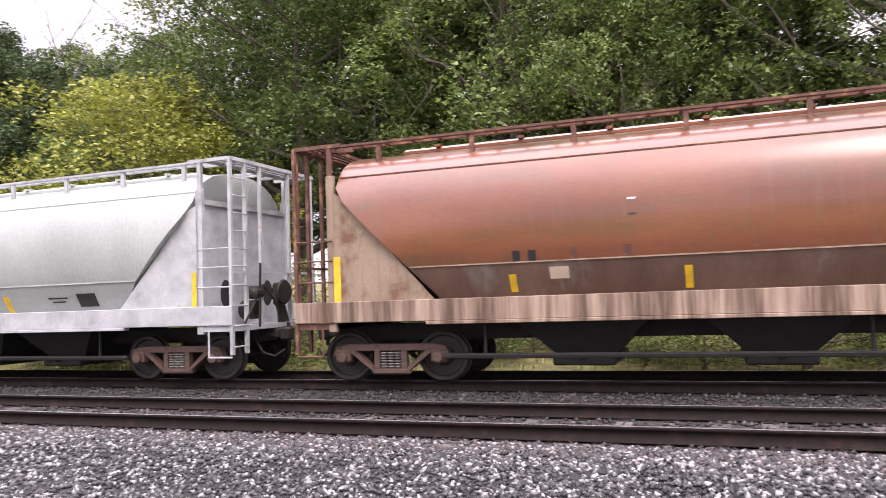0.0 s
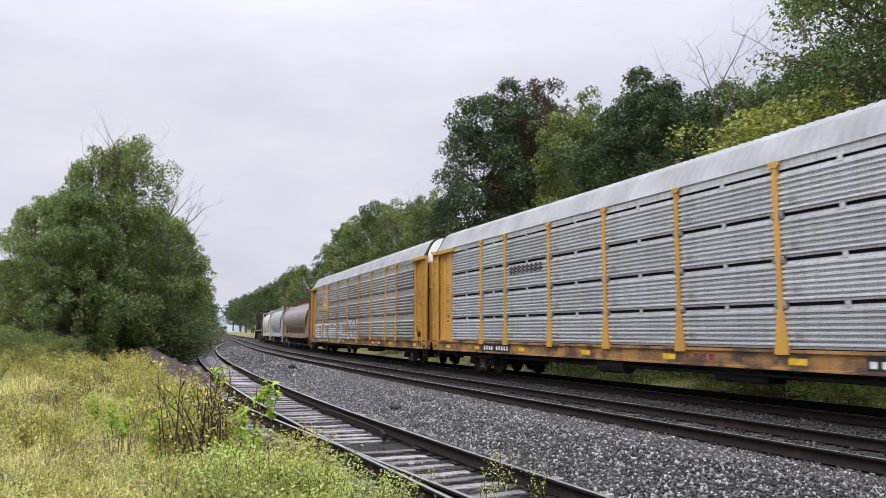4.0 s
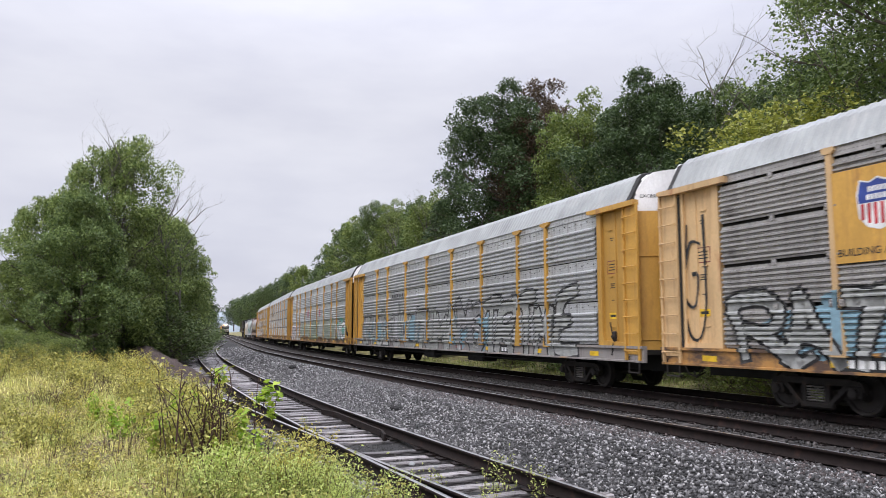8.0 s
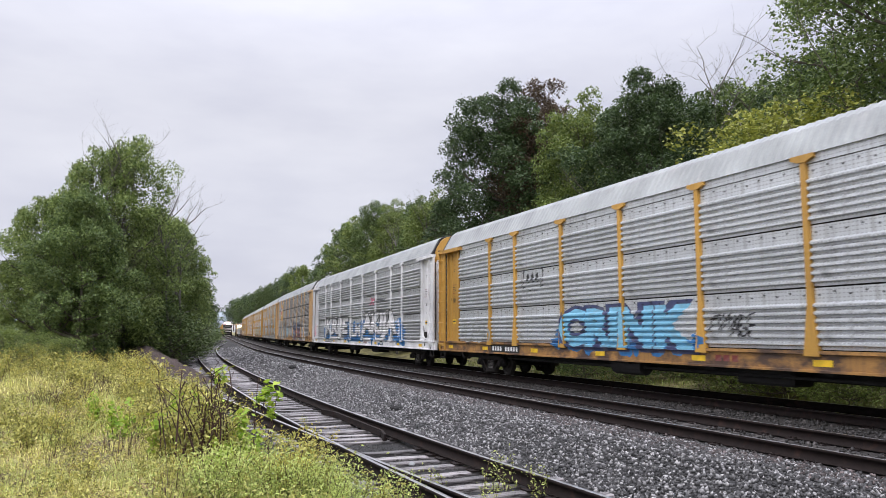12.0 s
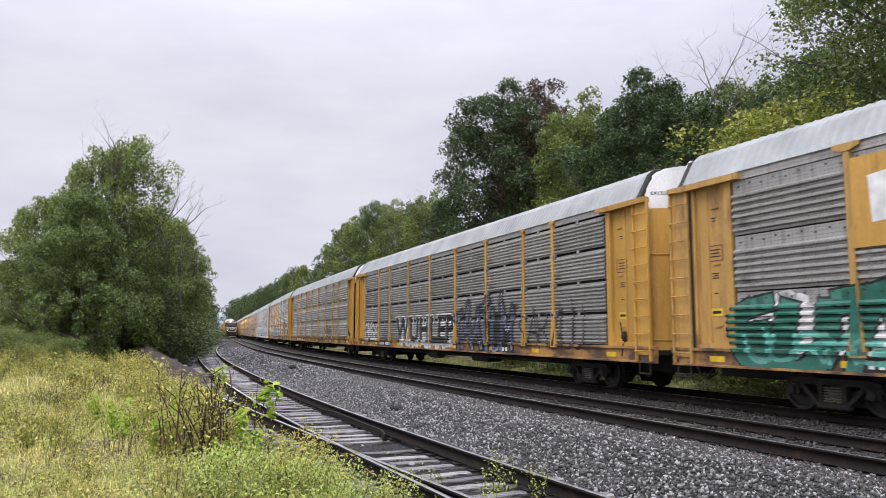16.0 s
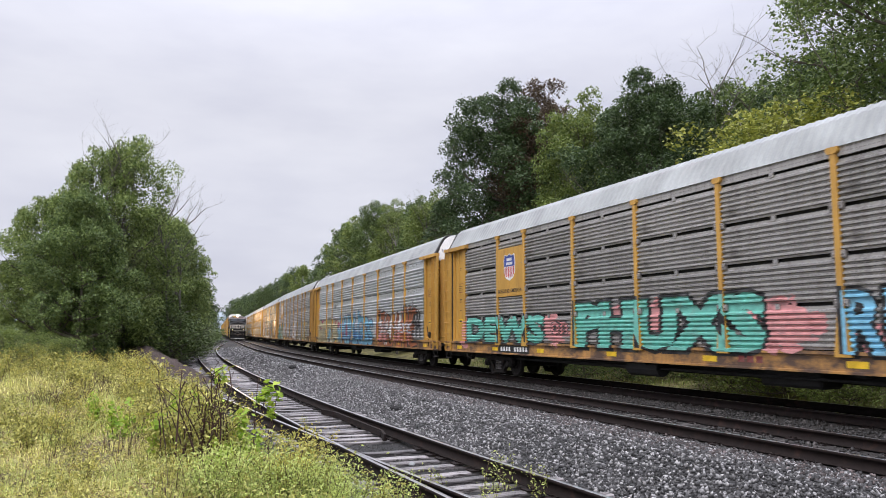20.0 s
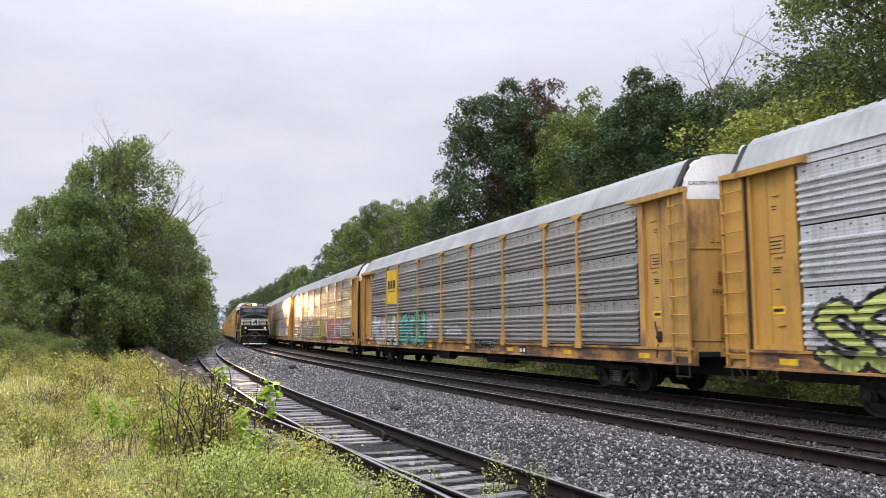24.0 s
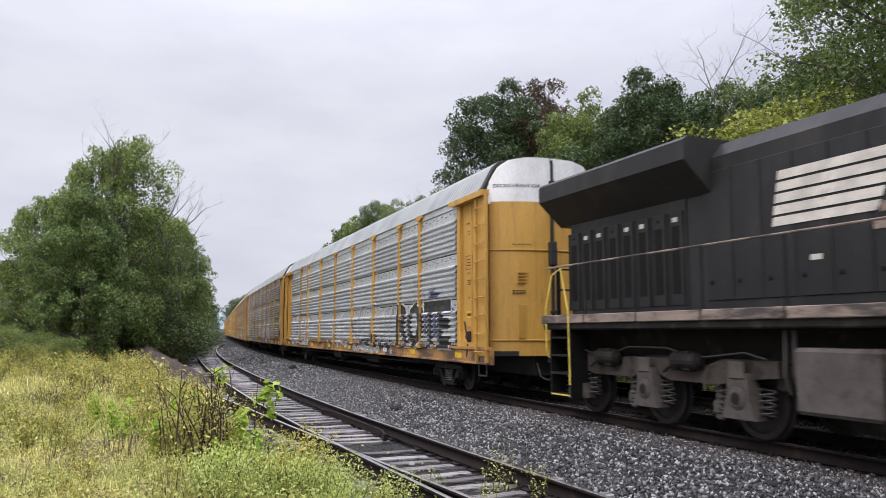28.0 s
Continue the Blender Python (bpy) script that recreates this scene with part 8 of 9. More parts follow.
for car in (hop_brown, hop_grey, hop_beige):
    car.scale = (1, 1.0, 0.93)
TRAIN_B.append((engine_b, 10.6, 6.4))
for i in range(8):
    car = copy_thing(AUTORACKS[("banded_silver", "banded_dark", "banded_dark", "slotted_dark")[i % 4]], pose(0, 0, 0))
    TRAIN_B.append((car, 22.7 + 28.6 * (i + 0.5), 10.05))
for base in AUTORACKS.values():
    for o in (*base.children_recursive, base):
        bpy.data.objects.remove(o)
# ---- markings and spray paint on the sides of the cars ----
def paint_colour(name, c, rough=0.5):
    return material(name, c, rough, scale=5, fine=45, bump=0.03, amount=0.7, spots=tuple(x * 0.6 + 0.07 for x in c), spot_scale=2.6, spot_edge=0.57, stretch=(1, 1, 1.6))


P = {
    "white": paint_colour("spray_white", (0.72, 0.71, 0.72)), "black": paint_colour("spray_black", (0.018, 0.018, 0.02)), "blue": paint_colour("spray_blue", (0.03, 0.17, 0.42)),
    "sky": paint_colour("spray_sky_blue", (0.2, 0.48, 0.66)), "teal": paint_colour("spray_mint", (0.16, 0.5, 0.42)), "pink": paint_colour("spray_pink", (0.66, 0.3, 0.3)),
    "rust": paint_colour("spray_rust_red", (0.2, 0.04, 0.035)), "cream": paint_colour("spray_cream", (0.62, 0.55, 0.34)), "lime": paint_colour("spray_lime", (0.5, 0.55, 0.16)),
    "purple": paint_colour("spray_purple", (0.25, 0.12, 0.34)), "yellow": paint_colour("spray_yellow", (0.62, 0.44, 0.08)), "dull": paint_colour("faded_white_spray", (0.42, 0.43, 0.42)),
    "slate": paint_colour("spray_slate_blue", (0.14, 0.15, 0.23)), "mist": paint_colour("thin_blue_spray", (0.22, 0.36, 0.44)), "silver": paint_colour("spray_silver", (0.34, 0.34, 0.35)),
    "orange": paint_colour("spray_burnt_orange", (0.42, 0.14, 0.06)), "sage": paint_colour("spray_sage", (0.42, 0.48, 0.36)), "green": paint_colour("spray_green", (0.04, 0.2, 0.15)), "navy": paint_colour("spray_navy", (0.05, 0.06, 0.14)), "magenta": paint_colour("spray_crimson", (0.6, 0.05, 0.14)),
}


def face_levels(make):
    """(z, x) of the car's side from the sill up: where the ribs bend and how far out they stand."""
    hgt, prof = rib_profile(make)
    out = [(AR_SILL0 + 0.1, -AR_W), (AR_SILL1 - 0.05, -AR_W), (AR_SILL1 - 0.045, -AR_W - 0.06), (AR_SILL1 + 0.02, -AR_W - 0.06)]
    for r in range(ROWS[make]):
        out += [(AR_SILL1 + 0.022 + r * hgt + z, -AR_FACE + x) for x, z in prof]
    return out


def clip_across(poly, y, keep_above):
    return [(b, a) for a, b in clip([(b, a) for a, b in poly], y, keep_above)]


def post_places():
    y, out = -AR_HALF + AR_END, []
    for w in AR_BAYS[:-1]:
        y += w
        out.append(y)
    return out


def clip(poly, z, keep_above):
    """A convex outline cut at a height."""
    out = []
    for (ya, za), (yb, zb) in zip(poly, poly[1:] + poly[:1]):
        ina, inb = (za >= z) == keep_above, (zb >= z) == keep_above
        if ina:
            out.append((ya, za))
        if ina != inb and abs(zb - za) > 1e-9:
            u = (z - za) / (zb - za)
            out.append((ya + u * (yb - ya), z))
    return out


def side_z(z):
    """Height on the side for a height on a drawing of it that is a little taller."""
    return 1.65 + (z - 1.6) * 0.91


def paint(car, shapes, colour, lift, label="", name="graffiti", on_posts=True):
    """Lays convex outlines (y, z) on the ribbed side as a skin of paint that follows the ribs."""
    levels = face_levels(car["make"])
    F = Form()
    for poly in shapes:
        poly = [(y * 0.964, side_z(z)) for y, z in poly]
        lo, hi = min(p[1] for p in poly), max(p[1] for p in poly)
        for (z0, x0), (z1, x1) in zip(levels, levels[1:]):
            if z1 <= lo or z0 >= hi or z1 - z0 < 1e-6 or z1 - z0 > 0.5:
                continue
            q = clip(clip(list(poly), z0, True), z1, False)
            if len(q) < 3:
                continue
            area = sum(a[0] * b[1] - b[0] * a[1] for a, b in zip(q, q[1:] + q[:1]))
            if area > 0:
                q = q[::-1]
            F.add([(x0 + (x1 - x0) * (z - z0) / (z1 - z0) - lift, y, z) for y, z in q], [tuple(range(len(q)))])
        if on_posts:
            for y in post_places():
                for half, z0, z1, x in ((0.058, 1.9, AR_TOP - 0.15, -AR_W + 0.02 - 0.075), (0.1, AR_SILL1 - 0.02, 1.9, -AR_W + 0.02 - 0.085)):
                    q = clip_across(clip_across(clip(clip(list(poly), z0, True), z1, False), y - half, True), y + half, False)
                    if len(q) > 2:
                        if sum(a[0] * b[1] - b[0] * a[1] for a, b in zip(q, q[1:] + q[:1])) > 0:
                            q = q[::-1]
                        F.add([(x - lift, a, b) for a, b in q], [tuple(range(len(q)))])
    return tagged(part(name, F.mesh(name, colour), car, label), kind="stuff") if F.f else None


def word_shapes(text, y_left, width, z0, height, shear=0.0, offset=0.02):
    """Outlines of a lettered word, its left end (as read) at y_left."""
    me = letters(text, 1.0, P["white"], offset=offset)
    ys, zs = [v.co.y for v in me.vertices], [v.co.z for v in me.vertices]
    w, h = max(ys) - min(ys), max(zs) - min(zs)
    me.calc_loop_triangles()
    out = []
    for tri in me.loop_triangles:
        pts = []
        for i in tri.vertices:
            c = me.vertices[i].co
            v = (c.z - min(zs)) / h
            pts.append((y_left - (max(ys) - c.y) / w * width - shear * v * height, z0 + v * height))
        out.append(pts)
    bpy.data.meshes.remove(me)
    return out


def grown(shapes, d):
    """Each stroke or outline widened by about d all round."""
    out = []
    for s in shapes:
        if len(s) == 4:
            a = ((s[0][0] + s[3][0]) / 2, (s[0][1] + s[3][1]) / 2)
            b = ((s[1][0] + s[2][0]) / 2, (s[1][1] + s[2][1]) / 2)
            w = math.hypot(s[0][0] - s[3][0], s[0][1] - s[3][1])
            l = math.hypot(b[0] - a[0], b[1] - a[1]) or 1
            u = ((b[0] - a[0]) / l * d, (b[1] - a[1]) / l * d)
            out.append(bar((a[0] - u[0], a[1] - u[1]), (b[0] + u[0], b[1] + u[1]), w + 2 * d))
            continue
        cy, cz = sum(p[0] for p in s) / len(s), sum(p[1] for p in s) / len(s)
        out.append([(y + d * (1 if y > cy else -1), z + d * (1 if z > cz else -1)) for y, z in s])
    return out


def cloud(poly, seed):
    """A sprayed patch with a ragged, broken edge in place of a plain outline."""
    rnd = random.Random(seed)
    ys, zs = [q[0] for q in poly], [q[1] for q in poly]
    cy, cz, w, h = (min(ys) + max(ys)) / 2, (min(zs) + max(zs)) / 2, max(ys) - min(ys), max(zs) - min(zs)
    out = [blob(cy, cz, w * 0.86, h * 0.8, 14, seed)]
    for k in range(int(6 + 4 * w)):
        a = rnd.uniform(0, 6.28)
        out.append(blob(cy + w * 0.47 * math.cos(a), cz + h * 0.45 * math.sin(a), rnd.uniform(0.12, 0.6), rnd.uniform(0.1, 0.4), 7, k))
    return out


def bar(a, b, w):
    (ya, za), (yb, zb) = a, b
    d = math.hypot(yb - ya, zb - za) or 1
    ny, nz = -(zb - za) / d * w / 2, (yb - ya) / d * w / 2
    return [(ya + ny, za + nz), (yb + ny, zb + nz), (yb - ny, zb - nz), (ya - ny, za - nz)]


STROKES = (
    ((0, 0), (0.05, 0.5), (0, 1), (0.6, 1.02), (0.8, 0.78), (0.55, 0.52), (0.1, 0.48), (0.5, 0.4), (0.95, -0.08)),
    ((0.9, 0.85), (0.5, 1.05), (0.1, 0.8), (0.25, 0.55), (0.75, 0.42), (0.88, 0.16), (0.5, -0.05), (0.05, 0.12)),
    ((0.05, 1.05), (0.0, 0.3), (0.25, -0.03), (0.7, 0.0), (0.9, 0.3), (0.85, 1.1)),
    ((-0.05, 0), (0.3, 0.6), (0.5, 1.08), (0.65, 0.6), (1.0, -0.05), (0.75, 0.35), (0.2, 0.4)),
    ((0.0, 0.95), (0.5, 1.0), (1.0, 1.05), (0.55, 0.98), (0.5, 0.5), (0.42, -0.12)),
    ((0.85, 0.95), (0.3, 1.02), (0.02, 0.6), (0.1, 0.15), (0.5, -0.05), (0.9, 0.1), (0.88, 0.45), (0.5, 0.45)),
    ((0.02, -0.1), (0.1, 0.55), (0.05, 1.08), (0.45, 0.5), (0.9, 1.1), (0.82, 0.5), (0.95, -0.05)),
    ((0.95, 1.08), (0.3, 0.95), (0.12, 0.5), (0.7, 0.52), (0.14, 0.48), (0.1, 0.04), (0.95, -0.02)),
)


def tag_shapes(seed, y_left, width, z0, height, n, thick=0.2, wild=0.25):
    """Unreadable spray lettering: n swollen, leaning, interlocked strokes, no real characters."""
    rnd = random.Random(seed)
    out = []
    cell = width / n
    for i in range(n):
        s = rnd.choice(STROKES)
        hh = height * rnd.uniform(0.85, 1.25)
        zb = z0 - rnd.uniform(0.0, 0.12) * height
        t = min(thick * cell * rnd.uniform(0.9, 1.3), 0.42 * height)
        lean = rnd.uniform(-0.25, 0.35)
        wide = cell * rnd.uniform(0.9, 1.2)
        pts = []
        for u, v in s:
            u, v = u + rnd.uniform(-wild, wild) * 0.25, v + rnd.uniform(-wild, wild) * 0.2
            pts.append((y_left - (i + 0.02) * cell - u * wide - lean * (v - 0.5) * cell, zb + v * hh))
        # round the bends
        fine = []
        for k in range(len(pts) - 1):
            a, b, c, d = pts[max(0, k - 1)], pts[k], pts[k + 1], pts[min(len(pts) - 1, k + 2)]
            for q in (0.0, 0.34, 0.67):
                fine.append(tuple(0.5 * (2 * b[m] + (c[m] - a[m]) * q + (2 * a[m] - 5 * b[m] + 4 * c[m] - d[m]) * q * q + (3 * b[m] - a[m] - 3 * c[m] + d[m]) * q ** 3) for m in (0, 1)))
        fine.append(pts[-1])
        m = len(fine)
        for k, (a, b) in enumerate(zip(fine, fine[1:])):
            w = t * (0.75 + 0.5 * math.sin(k / m * 5 + i) ** 2)
            l = math.hypot(b[0] - a[0], b[1] - a[1]) or 1
            e = 0.25 * w / l
            out.append(bar((a[0] - (b[0] - a[0]) * e, a[1] - (b[1] - a[1]) * e), (b[0] + (b[0] - a[0]) * e, b[1] + (b[1] - a[1]) * e), w))
        if rnd.random() < 0.35:
            a, b = fine[-1], fine[-3]
            out.append(bar(a, (a[0] + (a[0] - b[0]) * 0.8, a[1] + abs(a[1] - b[1]) * 0.6), t * 0.5))
    return out


def piece(car, shapes, fill, edge="black", d=0.045, back=None, label="spray-painted lettering on the side panels"):
    """A piece of graffiti: sprayed clouds, an outline, a fill and thin lines of shine on the strokes."""
    if back:
        for k, (colour, blobs) in enumerate(back):
            paint(car, [c for m, q in enumerate(blobs) for c in cloud(q, m + 3 * k)], P[colour], 0.002 + 0.0006 * k, "spray-painted background")
    if edge:
        paint(car, grown(shapes, d), P[edge], 0.005, "spray outline")
    out = paint(car, shapes, P[fill], 0.008, label)
    lines = [[((a[0] * 3 + b[0]) / 4, (a[1] * 3 + b[1]) / 4) for a, b in ((q[0], q[3]), (q[1], q[2]))] for k, q in enumerate(shapes) if len(q) == 4 and k % 9 < 3]
    if lines and edge and fill in ("silver", "slate", "mist", "sky", "teal"):
        tone = "dull" if fill in ("white", "cream") else "white"
        paint(car, [bar(a, b, 0.028) for a, b in lines], P[tone], 0.011, "thin lines of shine")
    return out


def word_piece(car, text, y_left, width, z0, height, fill, edge, d, back=None, offset=0.03):
    """Lettered graffiti with an even outline."""
    if back:
        for k, (colour, blobs) in enumerate(back):
            paint(car, [c for m, q in enumerate(blobs) for c in (cloud(q, m) if len(q) > 4 else [q])], P[colour], 0.002 + 0.0006 * k, "spray-painted background")
    paint(car, word_shapes(text, y_left + d, width + 2 * d, z0 - d, height + 2 * d, offset=offset + 0.75 * d / height), P[edge], 0.004, "spray outline")
    return paint(car, word_shapes(text, y_left, width, z0, height, offset=offset), P[fill], 0.008, "spray-painted letters")


def blob(y, z, w, h, n=10, seed=0):
    rnd = random.Random(seed)
    return [(y + w / 2 * math.cos(2 * math.pi * i / n) * rnd.uniform(0.9, 1.08), z + h / 2 * math.sin(2 * math.pi * i / n) * rnd.uniform(0.9, 1.08)) for i in range(n)]


def plate(car, name, y, z, w, h, mat, x=-AR_W - 0.022, label="", thick=0.004):
    return part(name, Form().box(-thick, 0, -w / 2, w / 2, -h / 2, h / 2).mesh(name, mat), car, label, pose(x, y, z))


def words(car, text, y, z, h, mat, x, label, **kw):
    return part("lettering", letters(text, h, mat, **kw), car, label, pose(x, y, z))


PLATE_X = -AR_FACE - 0.072


def shield(car, y, z, k, slogan=False, peach=False):
    """Yellow board with a plain striped shield in blue, white and red."""
    board = part("sign_board", Form().box(-0.012, 0.03, -0.93, 0.93, -0.98 if slogan else -0.85, 0.62).mesh("sign_board", M_YELLOW), car, "yellow sign board with a striped shield", pose(PLATE_X, y * 0.951, side_z(z) + 0.03))
    out = [(-0.42, 0.5), (-0.2, 0.44), (0, 0.52), (0.2, 0.44), (0.42, 0.5), (0.5, 0.2), (0.46, -0.3), (0.28, -0.5), (0, -0.58), (-0.28, -0.5), (-0.46, -0.3), (-0.5, 0.2)]
    part("shield_field", Form().prism_x([(a * k * 1.08, b * k * 1.08) for a, b in out][::-1], -0.016, -0.012).mesh("shield_field", M_MARK_WHITE), board)
    F = Form()
    for i in range(6):
        a = (-0.4 + i * 0.16) * k
        low = -0.5 + 0.9 * abs(a / k) ** 2.2
        F.box(-0.02, -0.016, a - 0.04 * k, a + 0.04 * k, low * k, -0.02 * k)
    part("red_stripe", F.mesh("red_stripe", M_MARK_RED), board)
    part("blue_field", Form().prism_x([(a * k, b * k) for a, b in ((-0.42, 0.5), (-0.2, 0.44), (0, 0.52), (0.2, 0.44), (0.42, 0.5), (0.5, 0.2), (0.49, 0.0), (-0.49, 0.0), (-0.5, 0.2))][::-1], -0.02, -0.016).mesh("blue_field", M_MARK_BLUE), board)
    F = Form()
    for zz, w in ((0.3, 0.5), (0.12, 0.6)):
        for i in range(6):
            a = (-w / 2 + (i + 0.5) * w / 6) * k
            F.box(-0.024, -0.02, a - w / 6 * 0.36 * k, a + w / 6 * 0.36 * k, (zz - 0.06) * k, (zz + 0.06) * k)
    part("name_bar", F.mesh("name_bar", M_MARK_WHITE), board)
    if slogan:
        part("lettering", letters("BUILDING AMERICA", 0.13, M_MARK_BLACK, offset=0.01), board, "black slogan lettering", pose(-0.013, 0, -0.8))


def bracket_sign(car, y, z, k=1.0):
    """A plain sign of dark bars between square brackets."""
    rows = [bar((y + s * 0.62 * k, z - 0.3 * k), (y + s * 0.62 * k, z + 0.3 * k), 0.05 * k) for s in (-1, 1)]
    rows += [bar((y + s * 0.62 * k, z + q * 0.3 * k), (y + s * 0.5 * k, z + q * 0.3 * k), 0.05 * k) for s in (-1, 1) for q in (-1, 1)]
    rows += [bar((y + (i - 1) * 0.3 * k - 0.06, z - 0.14 * k), (y + (i - 1) * 0.3 * k + 0.06, z + 0.14 * k), 0.16 * k) for i in range(3)]
    rows += [bar((y - 0.3 * k, z - 0.4 * k), (y - 0.1 * k, z - 0.4 * k), 0.05), bar((y + 0.12 * k, z - 0.4 * k), (y + 0.3 * k, z - 0.4 * k), 0.05)]
    paint(car, rows, P["black"], 0.006, "dark bracketed sign", "painted_sign")


def name_bars(car, y, z, n, w, h, colour="black"):
    step = w / n
    rows = [bar((y - (i - (n - 1) / 2) * step, z - h / 2), (y - (i - (n - 1) / 2) * step - 0.03, z + h / 2), step * 0.62) for i in range(n)]
    paint(car, rows, P[colour], 0.006, "dark faded lettering bars", "painted_sign")


def sill_marks(car, seed, white_frame=False):
    """Reflectors, a black number patch with pale bars, a data plate and red-brown dashes on the side sill."""
    rnd = random.Random(seed)
    x = -AR_W - 0.002
    for y in (12.4, 9.3, 6.0, 2.6, -1.0, -4.6, -8.2, -11.8):
        plate(car, "reflector", y + rnd.uniform(-0.3, 0.3), 0.93, 0.42, 0.12, M_MARK_YELLOW, x)
    p = plate(car, "number_patch", 8.0, 0.94, 2.1, 0.24, M_MARK_BLACK, x, "black patch with pale number bars")
    for i in range(10):
        if i != 4:
            part("number_bar", Form().box(-0.003, 0, -0.055, 0.055, -0.07, 0.07).mesh("number_bar", M_MARK_WHITE), p, "", pose(-0.004, 0.85 - i * 0.19, 0))
    p = plate(car, "data_plate", -5.9 + rnd.uniform(-0.5, 0.5), 0.94, 0.5, 0.22, M_MARK_BLACK, x, "black data plate with white bars")
    for yy in (-0.1, 0.13):
        part("number_bar", Form().box(-0.003, 0, -0.07, 0.07, -0.07, 0.05).mesh("number_bar", M_MARK_WHITE), p, "", pose(-0.004, yy, 0))
    for i in range(3):
        plate(car, "owner_bar", -1.9 - i * 0.24, 0.95, 0.17, 0.13, P["rust"], x, "red-brown lettering bar")
    # stencils on the end bays
    for e in (-1, 1):
        yb = e * (AR_HALF - 1.38) + (0.06 if e < 0 else -0.06)
        xb = -AR_W + 0.078
        F = Form()
        for zz, w in ((3.22, 0.3), (3.15, 0.26), (3.08, 0.3), (2.72, 0.2), (2.67, 0.16), (2.62, 0.2), (2.3, 0.12), (3.9, 0.14), (3.84, 0.1)):
            F.box(-0.003, 0, -w / 2, w / 2, zz - 0.011, zz + 0.011)
        part("stencil_text", F.mesh("stencil_text", M_MARK_BLACK), car, "small dark stencil lines", pose(xb, yb, 0))
        F = Form()
        for a, b, c, d in ((-0.22, 0.22, 3.3, 3.32), (-0.22, 0.22, 2.98, 3.0), (-0.22, -0.2, 2.98, 3.32), (0.2, 0.22, 2.98, 3.32)):
            F.box(-0.003, 0, a, b, c, d)
        part("stencil_frame", F.mesh("stencil_frame", P["rust"]), car, "stencilled frame", pose(xb, yb, 0))
        w = plate(car, "warning_label", yb, 1.9, 0.32, 0.16, M_MARK_YELLOW, xb, "small yellow warning label")
        part("label_line", Form().box(-0.003, 0, -0.12, 0.12, -0.03, 0.03).mesh("label_line", M_MARK_BLACK), w, "", pose(-0.004, 0, 0))


def door_words(car, end, mat):
    """EXCESS HEIGHT CAR round the upper part of the near door leaf at the -y end."""
    me = letters("EXCESS HEIGHT CAR", 0.08, mat, offset=0.01)
    for v in me.vertices:
        w = -v.co.y + 0.6
        x = -1.39 + w
        u = min(1, max(0, (abs(x) - 0.03) / 1.36))
        v.co = Vector((x, -(AR_HALF - door_curve(u)) - 0.006, v.co.z + 4.84))
    me.update()
    part("lettering", me, car, "dark words on the end door")
    F = Form()
    for z, a, b in ((3.48, -0.95, -0.5), (2.42, -0.95, -0.65), (2.385, -0.95, -0.62), (2.35, -0.95, -0.68)):
        for i in range(4):
            x0, x1 = a + (b - a) * i / 4, a + (b - a) * (i + 0.8) / 4
            u = min(1, max(0, (abs((x0 + x1) / 2) - 0.03) / 1.36))
            y = -(AR_HALF - door_curve(u)) - 0.02
            F.box(x0, x1, y - 0.002, y + 0.004, z - 0.008, z + 0.008)
    part("stencil_text", F.mesh("stencil_text", M_MARK_BLACK), car, "small stencil lines on the end door")


